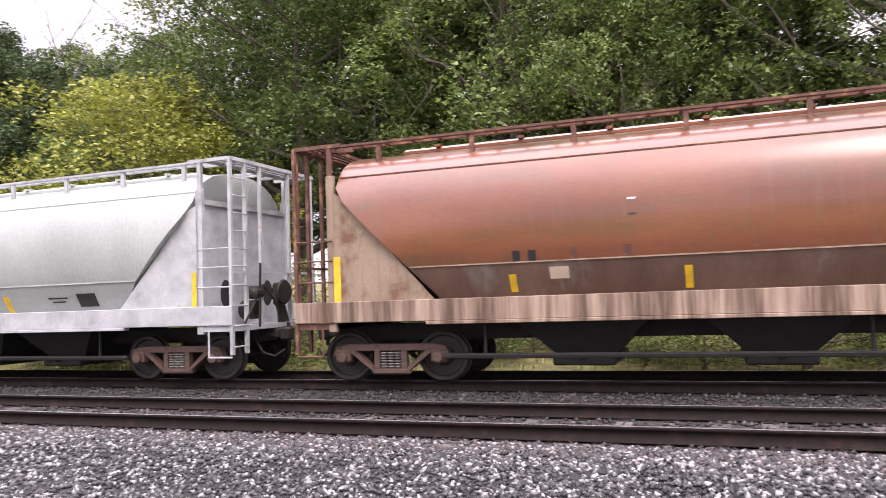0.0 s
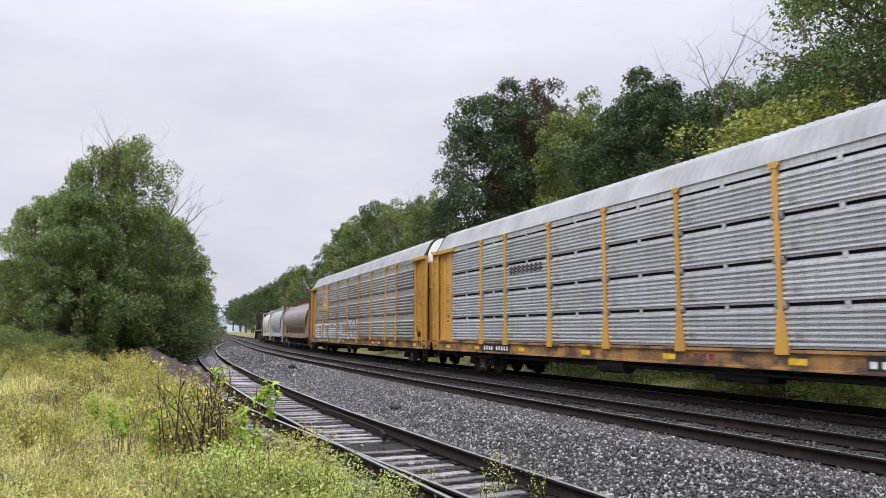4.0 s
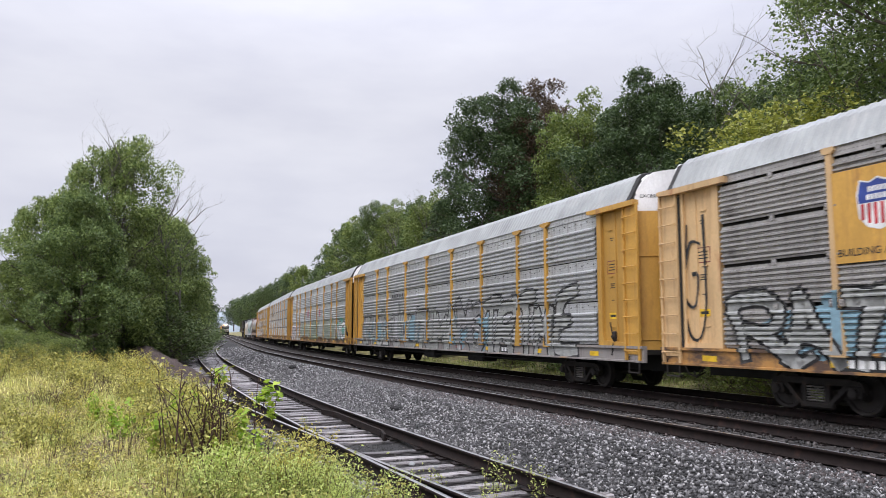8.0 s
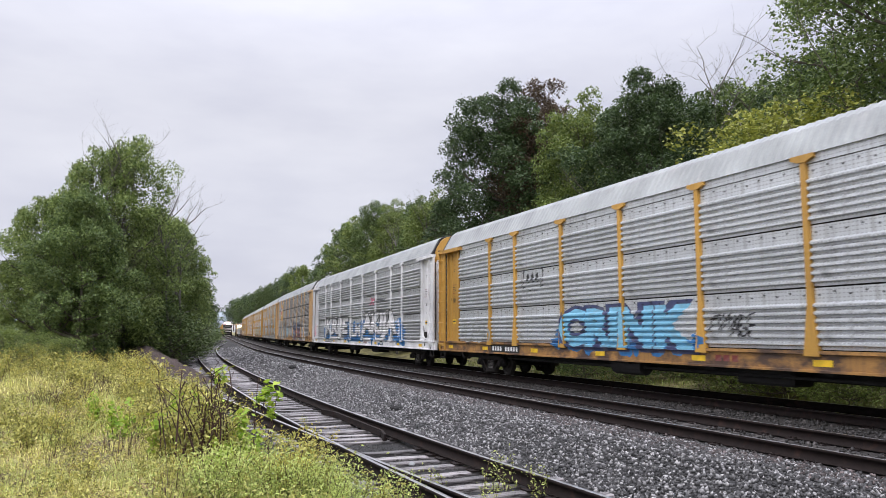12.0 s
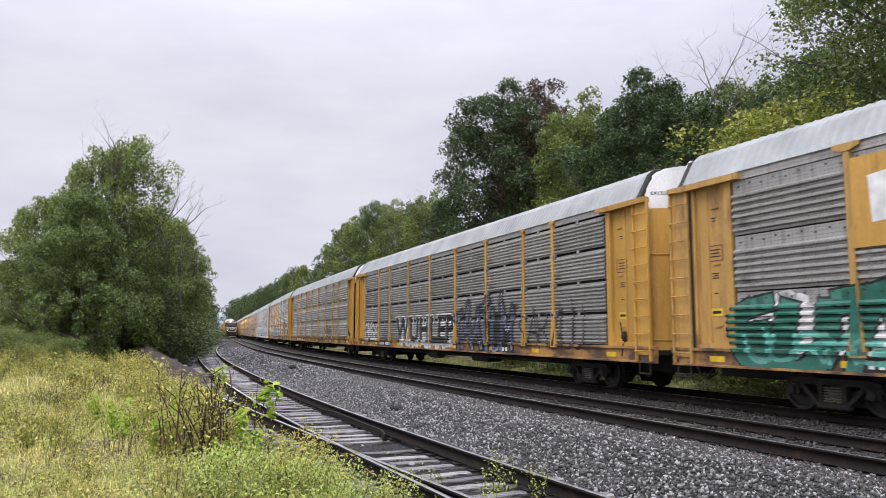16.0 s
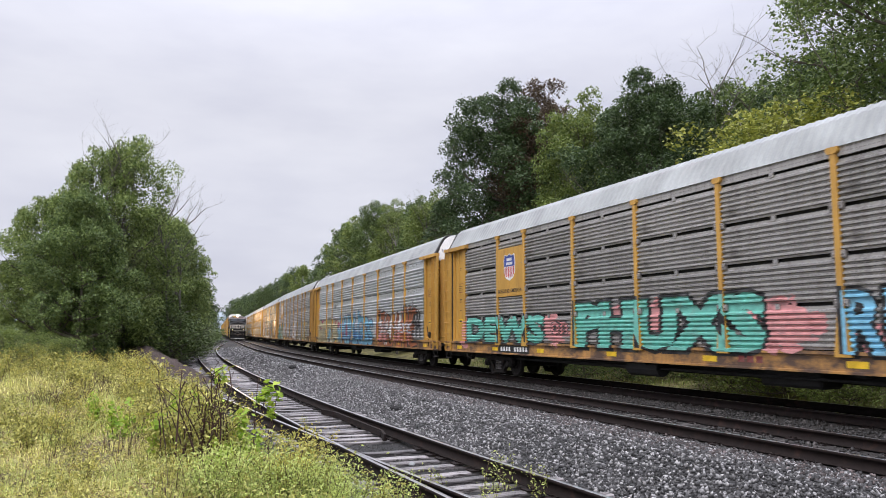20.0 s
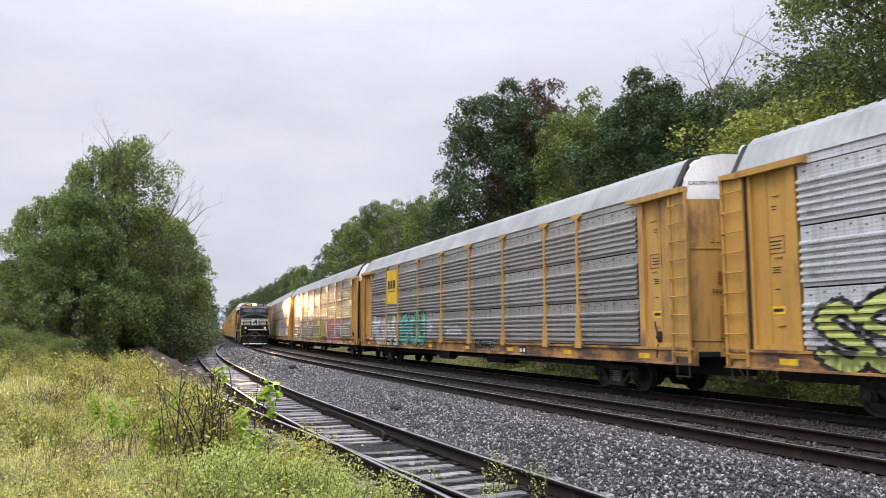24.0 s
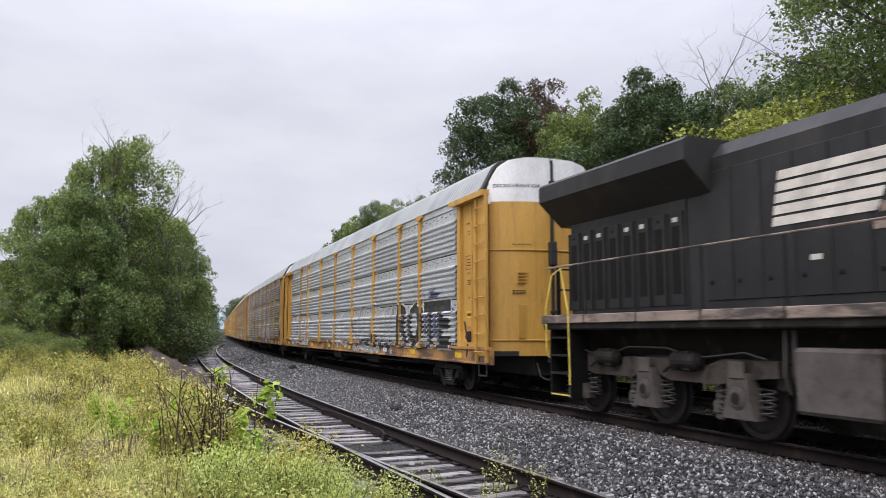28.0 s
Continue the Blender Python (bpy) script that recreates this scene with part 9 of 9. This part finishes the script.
def dress(i, car):
    """The paint and marks of each car of the departing train, front car first."""
    sill_marks(car, i)
    door_words(car, -1, M_MARK_BLACK)
    if i == 0:
        tagged(car, "yellow autorack car, weathered grey panels, striped shield, white graffiti")
        shield(car, 8.55, 3.9, 0.9)
        word_piece(car, "PENTLOA", 12.3, 9.8, 0.9, 1.2, "white", "black", 0.07, [("white", [blob(9.2, 1.15, 6.4, 0.8, 12, 1), blob(4.6, 1.2, 5.0, 0.9, 12, 2)])], 0.03)
        word_piece(car, "TRAV", 1.9, 3.6, 1.62, 0.6, "white", "black", 0.07, None, 0.04)
        word_piece(car, "MAG", 2.1, 3.4, 0.9, 0.62, "white", "black", 0.07, None, 0.04)
        paint(car, tag_shapes(4, -4.2, 2.4, 1.25, 0.7, 5, 0.2), P["dull"], 0.004, "faded spray lettering")
        paint(car, tag_shapes(5, -7.0, 4.4, 1.25, 0.8, 7, 0.12), P["sage"], 0.004, "pale green spray lettering")
    elif i == 1:
        tagged(car, "yellow autorack car with bright silver slotted panels and dark name bars")
        name_bars(car, 6.05, 3.6, 8, 2.3, 0.3)
        for k in range(9):
            if k != 3:
                part("number_bar", Form().box(-0.003, 0, -0.018, 0.018, -0.05, 0.05).mesh("number_bar", M_MARK_BLACK), car, "", pose(-AR_W + 0.078, AR_HALF - 1.2 - k * 0.062, 2.1))
    elif i == 2:
        tagged(car, "yellow autorack car with silver panels and sage-green graffiti")
        piece(car, tag_shapes(11, 12.4, 5.2, 0.95, 0.95, 6, 0.3), "white", "rust", 0.06)
        paint(car, tag_shapes(12, 6.8, 5.2, 1.2, 0.8, 6, 0.26), P["sage"], 0.004, "sage spray lettering")
        piece(car, tag_shapes(13, 1.2, 3.4, 1.15, 0.95, 5, 0.26), "sage", "green", 0.07)
        piece(car, tag_shapes(14, -4.2, 2.7, 1.15, 1.0, 4, 0.34), "sage", "dull", 0.05)
        piece(car, tag_shapes(16, -7.1, 1.8, 1.15, 1.0, 3, 0.34), "sage", "dull", 0.05)
        word_piece(car, "NO", -9.1, 3.4, 0.9, 1.25, "white", "black", 0.09, [("teal", [blob(-10.6, 1.7, 3.6, 1.3, 10, 3)])], 0.03)
        for y in (2.9, -2.7):
            piece(car, [blob(y, 3.0, 0.5, 0.62, 10, 7)], "magenta", "magenta", 0.03, label="red spray badge")
            paint(car, [bar((y - 0.1, 2.85), (y - 0.1, 3.15), 0.05), bar((y - 0.1, 3.0), (y + 0.12, 3.0), 0.05)], P["white"], 0.009, "white strokes")
    elif i == 3:
        tagged(car, "yellow autorack car, grey panels under long white and blue graffiti")
        for y, w in ((9.5, 4.4), (3.6, 3.4), (-2.0, 2.4), (-4.6, 1.6)):
            paint(car, cloud(blob(y, 1.5, w, 1.5, 10, int(w * 10)), int(w * 10)), P["mist"], 0.002, "pale blue spray cloud")
        piece(car, tag_shapes(21, 12.2, 7.6, 0.95, 1.15, 8, 0.22), "dull", "black", 0.075)
        piece(car, tag_shapes(22, 4.2, 6.4, 0.9, 1.35, 5, 0.26), "dull", "black", 0.08)
        piece(car, tag_shapes(24, -2.2, 2.4, 0.9, 1.35, 2, 0.24), "silver", "black", 0.08)
        piece(car, tag_shapes(23, -4.6, 6.6, 0.9, 1.35, 5, 0.24), "dull", "black", 0.08)
        name_bars(car, 5.75, 3.3, 8, 2.2, 0.24)
    elif i == 4:
        tagged(car, "faded yellow autorack car, dark slotted panels, shield board, blue-grey graffiti")
        shield(car, 8.55, 3.75, 0.75, True)
        piece(car, tag_shapes(31, 11.8, 8.2, 0.95, 1.2, 7, 0.22), "dull", "black", 0.07, [("mist", [blob(9.5, 1.5, 4.4, 1.2, 10, 1), blob(3.8, 1.5, 5.0, 1.25, 10, 2)])])
        piece(car, tag_shapes(32, -1.4, 6.5, 0.9, 1.3, 4, 0.16), "slate", "black", 0.03, [("rust", [blob(-2.8, 1.3, 3.4, 1.2, 10, 4), blob(-6.2, 1.3, 3.4, 1.0, 10, 5)]), ("slate", [blob(-4.2, 1.95, 5.6, 0.6, 9, 6)]), ("mist", [blob(-2.4, 1.3, 0.8, 0.6, 9, 6)])])
        piece(car, tag_shapes(35, -8.2, 1.6, 0.95, 1.0, 1, 0.2), "white", "dull", 0.02)
        paint(car, [bar((2.2, 2.1), (0.8, 2.45), 0.06), bar((0.8, 2.45), (0.1, 2.25), 0.06), bar((0.1, 2.25), (-1.2, 2.5), 0.06)], P["white"], 0.008, "white spray line")
        F = Form()
        for q in tag_shapes(33, 13.0, 0.6, 1.6, 2.2, 1, 0.1) + tag_shapes(34, 13.0, 0.5, 2.2, 1.3, 1, 0.12):
            F.add([(-AR_W + 0.05, y, z) for y, z in q], [(0, 1, 2, 3)])
        part("graffiti", F.mesh("graffiti", P["black"]), car, "black scribble on the end bay")
    elif i == 5:
        tagged(car, "white autorack car, grey panels, big white-on-blue graffiti letters")
        back = [("blue", [blob(7.4, 1.35, 5.4, 1.0, 12, 1), blob(2.2, 1.45, 2.6, 1.3, 12, 2), blob(-0.4, 1.5, 4.6, 1.3, 12, 3), blob(-4.6, 1.4, 6.5, 1.4, 12, 4), [(1.6, 0.84), (1.6, 1.15), (-1.5, 1.15), (-1.5, 0.84)], blob(-9.1, 1.35, 1.9, 1.6, 10, 6)])]
        word_piece(car, "KRIJE", 9.1, 6.8, 0.98, 1.42, "white", "black", 0.11, back, 0.05)
        word_piece(car, "ILM", 1.6, 2.7, 1.16, 0.8, "white", "black", 0.06, None, 0.04)
        word_piece(car, "AKIJA", -1.5, 7.1, 1.0, 1.55, "white", "black", 0.12, None, 0.05)
        piece(car, [bar((-8.7, 2.05), (-9.1, 1.65), 0.24), bar((-9.1, 1.65), (-8.8, 1.2), 0.24)], "white", None)
        paint(car, [[(3.2 - 5.2, 0.84), (3.2 - 5.2, 1.1), (1.5 - 5.2, 1.1), (1.7 - 5.2, 0.84)], [(-4.6, 0.84), (-4.6, 1.1), (-6.4, 1.1), (-6.2, 0.84)], [(7.5, 0.84), (7.3, 1.12), (5.0, 1.12), (5.2, 0.84)]], P["white"], 0.006, "white spray drips")
        paint(car, [bar((-3.3, 3.0), (-4.2, 3.42), 0.12), bar((-3.4, 3.42), (-4.2, 2.98), 0.12)], P["magenta"], 0.006, "red crossed strokes", "painted_sign", False)
        name_bars(car, -5.35, 3.22, 9, 2.1, 0.2)
        paint(car, tag_shapes(41, 13.3, 0.6, 1.2, 0.6, 2, 0.14), P["magenta"], 0.06, "red scribble")
    elif i == 6:
        tagged(car, "yellow autorack car with silver panels and sky-blue graffiti")
        bracket_sign(car, 6.3, 3.25)
        part("lettering", letters("B-11586", 0.1, M_MARK_BLACK, offset=0.01), car, "black stencilled code", pose(-AR_W + 0.078, AR_HALF - 1.38, 2.75))
        paint(car, tag_shapes(51, 12.0, 2.6, 1.15, 0.6, 5, 0.18), P["dull"], 0.004, "faded pink-white spray lettering")
        word_piece(car, "CRINK", 4.6, 5.9, 0.98, 1.15, "sky", "navy", 0.11, [("blue", [blob(1.7, 1.2, 6.8, 0.7, 12, 2)])], 0.06)
        paint(car, tag_shapes(52, -1.7, 0.7, 1.5, 0.3, 3, 0.16), P["black"], 0.006, "small black scribble")
        paint(car, tag_shapes(53, -2.4, 0.7, 1.35, 0.4, 3, 0.16), P["black"], 0.006, "small black scribble")
        piece(car, tag_shapes(54, -7.3, 3.8, 0.95, 1.3, 5, 0.22), "black", "white", 0.06)
    elif i == 7:
        tagged(car, "yellow autorack car with weathered grey panels and small tags")
        piece(car, tag_shapes(61, -4.5, 2.6, 1.2, 0.6, 5, 0.14), "dull", "black", 0.03)
    elif i == 8:
        tagged(car, "yellow autorack car, dark slotted panels, black-and-white graffiti")
        piece(car, tag_shapes(71, 12.2, 2.6, 1.1, 0.8, 4, 0.28), "white", "black", 0.05)
        word_piece(car, "WUHLEP", 6.4, 7.8, 0.92, 1.25, "black", "white", 0.085, [("white", [blob(2.6, 0.95, 7.4, 0.36, 14, 3)])], 0.04)
        paint(car, [blob(8.3, 1.3, 0.9, 0.8, 12, 5)], P["slate"], 0.004, "dark spray ball")
        piece(car, tag_shapes(73, -1.4, 5.2, 0.95, 1.35, 6, 0.22), "slate", "black", 0.11, [("black", [blob(-5.2, 1.4, 2.4, 1.3, 12, 4)])])
        paint(car, tag_shapes(74, -7.0, 4.2, 1.05, 1.0, 6, 0.09), P["black"], 0.006, "thin black spray outlines")
    elif i == 9:
        tagged(car, "yellow autorack car, sooty panels, blanked sign board, white graffiti")
        board = part("sign_board", Form().box(-0.012, 0.03, -0.93, 0.93, -0.85, 0.7).mesh("sign_board", M_YELLOW), car, "yellow sign board with a bare white patch", pose(PLATE_X, 8.13, 3.75))
        part("bare_patch", Form().prism_x([(-0.45, -0.4), (0.5, -0.45), (0.55, 0.35), (-0.4, 0.45)][::-1], -0.016, -0.012).mesh("bare_patch", M_MARK_WHITE), board)
        piece(car, tag_shapes(81, 12.3, 4.8, 0.85, 1.15, 4, 0.36), "green", "black", 0.05, [("white", [blob(11.0, 1.45, 2.9, 1.35, 12, 1), blob(8.6, 1.45, 3.0, 1.4, 12, 2)])])
        paint(car, tag_shapes(87, 12.0, 4.4, 0.9, 0.4, 7, 0.16), P["teal"], 0.012, "light mint spray highlights")
        paint(car, [blob(4.6, 1.5, 1.6, 0.9, 10, 2)], P["rust"], 0.002, "rust-red spray cloud")
        piece(car, tag_shapes(82, 5.0, 2.6, 1.15, 0.8, 3, 0.24), "dull", None)
        piece(car, tag_shapes(83, 2.1, 2.6, 1.05, 1.1, 4, 0.22), "black", "white", 0.05)
        piece(car, tag_shapes(84, -0.8, 2.7, 1.05, 1.15, 4, 0.32), "white", "rust", 0.05)
        piece(car, tag_shapes(85, -3.6, 4.2, 1.0, 1.2, 6, 0.24), "dull", "black", 0.06)
        piece(car, tag_shapes(86, -8.0, 3.0, 1.0, 1.2, 4, 0.2), "cream", "black", 0.05)
    elif i == 10:
        tagged(car, "yellow autorack car, silver panels, blue, cream and rust graffiti")
        bracket_sign(car, 6.6, 3.25, 0.9)
        piece(car, tag_shapes(91, 12.4, 6.8, 0.95, 1.15, 5, 0.36), "cream", "black", 0.045, [("sky", [blob(8.0, 1.2, 2.8, 1.0, 10, 1), blob(5.4, 1.3, 1.6, 1.0, 10, 4)]), ("magenta", [blob(11.0, 1.9, 2.2, 0.7, 9, 2), blob(6.2, 2.0, 2.4, 0.5, 9, 3), blob(3.6, 1.6, 1.6, 1.0, 9, 5)])])
        piece(car, tag_shapes(92, 4.7, 8.2, 0.9, 1.35, 7, 0.26), "sky", "navy", 0.07, [("blue", [blob(0.8, 1.15, 8.4, 0.8, 14, 2)])])
        piece(car, tag_shapes(93, -4.4, 6.6, 0.85, 1.4, 9, 0.26), "orange", "black", 0.08, [("white", [blob(-7.6, 1.7, 6.6, 1.1, 12, 3)]), ("pink", [blob(-5.4, 1.3, 2.6, 0.9, 9, 7), blob(-9.0, 1.2, 3.4, 0.8, 10, 8)])])
        paint(car, tag_shapes(94, -4.8, 5.6, 1.45, 0.35, 9, 0.14), P["white"], 0.014, "white spray highlights")
        paint(car, tag_shapes(95, -10.2, 1.6, 1.3, 1.0, 3, 0.24), P["black"], 0.008, "black spray figure")
    elif i == 11:
        tagged(car, "yellow autorack car, dark slotted panels, shield board, mint-green graffiti letters")
        shield(car, 8.55, 3.75, 0.75, True)
        pinks = [blob(12.3, 1.4, 0.7, 1.1, 9, 1), blob(5.6, 1.5, 1.6, 0.9, 9, 2), blob(1.4, 1.8, 2.6, 1.0, 10, 3), blob(-3.1, 1.6, 1.8, 1.1, 9, 4), blob(-6.6, 1.4, 4.0, 0.9, 10, 5), blob(-9.6, 1.4, 1.4, 1.0, 9, 6)]
        word_piece(car, "DEWS", 12.1, 5.9, 1.05, 0.95, "teal", "black", 0.08, [("pink", pinks)], 0.06)
        word_piece(car, "on", 5.8, 0.95, 1.35, 0.4, "pink", "black", 0.04, None, 0.02)
        word_piece(car, "PHUXS", 4.4, 7.1, 0.95, 1.35, "teal", "black", 0.1, None, 0.07)
        word_piece(car, "RUMOR", -4.5, 4.9, 0.98, 1.25, "sky", "black", 0.09, None, 0.03)
    elif i == 12:
        tagged(car, "yellow autorack car, sooty panels, large shield, black-and-white graffiti")
        shield(car, 8.55, 3.85, 1.1)
        word_piece(car, "BROOD", 12.3, 4.8, 1.0, 1.1, "black", "white", 0.13, [("teal", [blob(9.8, 1.55, 6.2, 1.5, 12, 1)])], 0.03)
        piece(car, tag_shapes(101, 7.2, 4.9, 1.0, 1.0, 6, 0.22), "dull", "black", 0.05)
        piece(car, tag_shapes(102, 1.8, 5.0, 1.0, 1.2, 5, 0.3), "lime", "black", 0.07, [("blue", [blob(1.6, 1.3, 2.4, 1.1, 9, 4)])])
        piece(car, tag_shapes(103, -4.4, 5.2, 0.95, 1.35, 4, 0.3), "pink", "navy", 0.07, [("sky", [blob(-7.4, 1.5, 4.4, 1.4, 10, 5)])])
    elif i == 13:
        tagged(car, "yellow autorack car, blue-grey panels, yellow name board, small graffiti")
        board = part("sign_board", Form().box(-0.012, 0.03, -0.8, 0.8, -0.9, 0.75).mesh("sign_board", M_MARK_YELLOW), car, "yellow name board with dark bars", pose(PLATE_X, 8.13, 3.75))
        for k in range(3):
            part("name_bar", Form().box(-0.016, -0.012, -0.16, 0.16, -0.2, 0.2).mesh("name_bar", M_MARK_BLACK), board, "", pose(0, 0.42 - k * 0.42, 0.05))
        part("name_bar", Form().box(-0.016, -0.012, -0.6, 0.6, -0.02, 0.02).mesh("name_bar", M_MARK_BLACK), board, "", pose(0, 0, -0.28))
        piece(car, tag_shapes(111, 12.1, 4.3, 1.05, 0.9, 5, 0.3), "white", "dull", 0.04)
        piece(car, tag_shapes(112, 7.1, 3.6, 1.1, 0.95, 4, 0.4), "teal", "black", 0.07)
        rays_ = [bar((2.85 + 0.2 * math.cos(a), 1.65 + 0.2 * math.sin(a)), (2.85 + 0.42 * math.cos(a), 1.65 + 0.42 * math.sin(a)), 0.05) for a in (k * 0.785 for k in range(8))]
        paint(car, [blob(2.85, 1.65, 0.36, 0.36, 12, 1)] + rays_, P["white"], 0.006, "white sun doodle")
        paint(car, word_shapes("Smile", 1.0, 1.7, 1.35, 0.42, offset=0.02), P["white"], 0.006, "white word on the panels")
        piece(car, tag_shapes(113, -2.0, 1.8, 0.84, 0.24, 7, 0.3), "black", "dull", 0.03)
    elif i == 14:
        tagged(car, "yellow autorack car, silver panels, green, purple and yellow graffiti")
        name_bars(car, 6.0, 3.3, 8, 2.3, 0.3)
        piece(car, tag_shapes(121, 11.8, 3.9, 0.95, 1.05, 5, 0.26), "lime", "black", 0.09)
        piece(car, tag_shapes(122, 6.5, 4.5, 0.85, 1.3, 5, 0.3), "mist", "purple", 0.1, [("purple", [blob(4.2, 1.0, 5.0, 0.6, 12, 2)]), ("teal", [blob(5.8, 1.4, 1.8, 0.9, 9, 1)])])
        word_piece(car, "TUZI", 1.6, 4.4, 0.95, 1.15, "yellow", "black", 0.08, [("purple", [blob(-0.6, 1.6, 4.8, 0.9, 9, 2)])], 0.05)
        paint(car, [[(1.45, 1.75), (1.45, 2.05), (-0.1, 2.05), (-0.1, 1.75)], blob(-2.75, 2.3, 0.4, 0.4, 5, 3)], P["white"], 0.014, "white spray highlights")
        piece(car, [blob(-4.0, 1.55, 0.8, 0.7, 12, 4)], "lime", "black", 0.07)
        paint(car, tag_shapes(124, -4.3, 2.0, 1.3, 0.6, 4, 0.1), P["white"], 0.004, "thin white spray lines")
        piece(car, tag_shapes(125, -8.7, 2.4, 1.45, 0.5, 6, 0.12), "white", None, 0, [("black", [blob(-9.9, 1.5, 2.7, 1.7, 12, 1)])])
        piece(car, tag_shapes(126, -8.7, 2.4, 0.9, 0.42, 6, 0.12), "white", None)
    elif i == 15:
        tagged(car, "yellow autorack car, clean blue-silver slotted panels, dark bracketed sign")
        paint(car, [[(7.0, 3.1), (7.0, 4.0), (5.0, 4.0), (5.0, 3.1)]], P["white"], 0.002, "white sign patch", "painted_sign")
        bracket_sign(car, 6.0, 3.55, 1.1)
    elif i == 16:
        tagged(car, "yellow autorack car with brown scribbles on its end bay")
        F = Form().lathe((-0.012, 0, 0), (0, 0, 0), ((0, 0.15), (1, 0.15)), 20)
        disc = part("warning_disc", F.mesh("warning_disc", M_MARK_WHITE), car, "white disc with a red ring and bar", pose(-AR_W - 0.03, -AR_HALF + 0.5, 1.95))
        part("ring", Form().lathe((-0.016, 0, 0), (-0.012, 0, 0), ((0, 0.15), (1, 0.15)), 20).mesh("ring", M_MARK_RED), disc)
        part("centre", Form().lathe((-0.02, 0, 0), (-0.016, 0, 0), ((0, 0.11), (1, 0.11)), 20).mesh("centre", M_MARK_WHITE), disc)
        part("bar", Form().prism_x([(-0.1, 0.07), (-0.07, 0.1), (0.1, -0.07), (0.07, -0.1)][::-1], -0.024, -0.02).mesh("bar", M_MARK_RED), disc)
        F = Form()
        for k in range(11):
            q = bar((12.75 + (0.25 if k % 2 else -0.2), 2.0 + k * 0.22), (12.75 + (-0.2 if k % 2 else 0.25), 2.22 + k * 0.22), 0.05)
            F.add([(-AR_W + 0.05, y, z) for y, z in q], [(0, 1, 2, 3)])
        part("graffiti", F.mesh("graffiti", P["rust"]), car, "brown zigzag scribble")


for i, (car, s0, half) in enumerate(TRAIN_A[:17]):
    dress(i, car)
for i, (car, s0, half) in enumerate(TRAIN_B[1:]):
    sill_marks(car, 50 + i)
    door_words(car, -1, M_MARK_BLACK)
    tagged(car, ("yellow autorack car, silver panels, white graffiti, behind the engine", "yellow autorack car with grey panels in the oncoming train", "yellow autorack car with weathered panels in the oncoming train", "yellow autorack car with dark slotted panels in the oncoming train")[i % 4])
    if i == 0:
        piece(car, tag_shapes(201, 12.0, 5.0, 1.0, 1.0, 5, 0.24), "white", "navy", 0.04)
        piece(car, tag_shapes(202, 2.5, 3.4, 1.0, 0.9, 4, 0.2), "white", None)
        piece(car, tag_shapes(203, -1.6, 5.2, 0.85, 1.3, 6, 0.16), "silver", "white", 0.04, [("black", [blob(-4.2, 1.0, 4.6, 0.5, 12, 1)])])
        word_piece(car, "ROTE", -7.2, 4.6, 0.95, 1.4, "black", "white", 0.06, [("navy", [blob(-10.4, 1.9, 2.8, 1.2, 12, 1)])], 0.05)
    elif i < 4:
        piece(car, tag_shapes(210 + i, 8.0, 6.0, 1.0, 1.1, 6, 0.24), "dull", "black", 0.05)
        piece(car, tag_shapes(220 + i, -2.0, 6.0, 1.0, 1.1, 6, 0.24), "white", "navy", 0.05)
# ---- what moves: the train that draws away on the far track, the one that comes on the near track ----
SPEED_A = 17.73
# the oncoming engine's front along the line
FRONT_B = ((0.0, 470.0), (4.0, 407.0), (8.0, 344.0), (12.0, 280.0), (16.0, 216.0), (18.0, 183.5), (20.0, 151.0), (21.5, 126.5), (22.5, 110.0), (23.5, 93.2), (24.0, 83.8), (24.5, 73.2), (25.0, 62.0), (25.5, 50.0), (26.0, 38.2), (26.5, 26.5), (27.0, 15.0), (27.5, 3.4), (28.0, -8.0))


def run(car, off, places, half, turned=0):
    """Key a car by the place of its middle along the line; it follows the line on its two trucks."""
    rows = []
    for t, s in places:
        xa, ya, ha = line_at(s - half, off)
        xb, yb, hb = line_at(s + half, off)
        rows.append((t, pose((xa + xb) / 2, (ya + yb) / 2, 0, 0, 0, turned - math.degrees(math.atan2(xb - xa, yb - ya)))))
    walk(car, rows)


def motions():
    for car, s0, half in TRAIN_A:
        run(car, TRACK_A, [(float(i), s0 + SPEED_A * i) for i in range(29)], half, 180 if car is engine_a else 0)
    for car, s0, half in TRAIN_B:
        run(car, TRACK_B, [(t, s + s0) for t, s in FRONT_B], half)


motions()
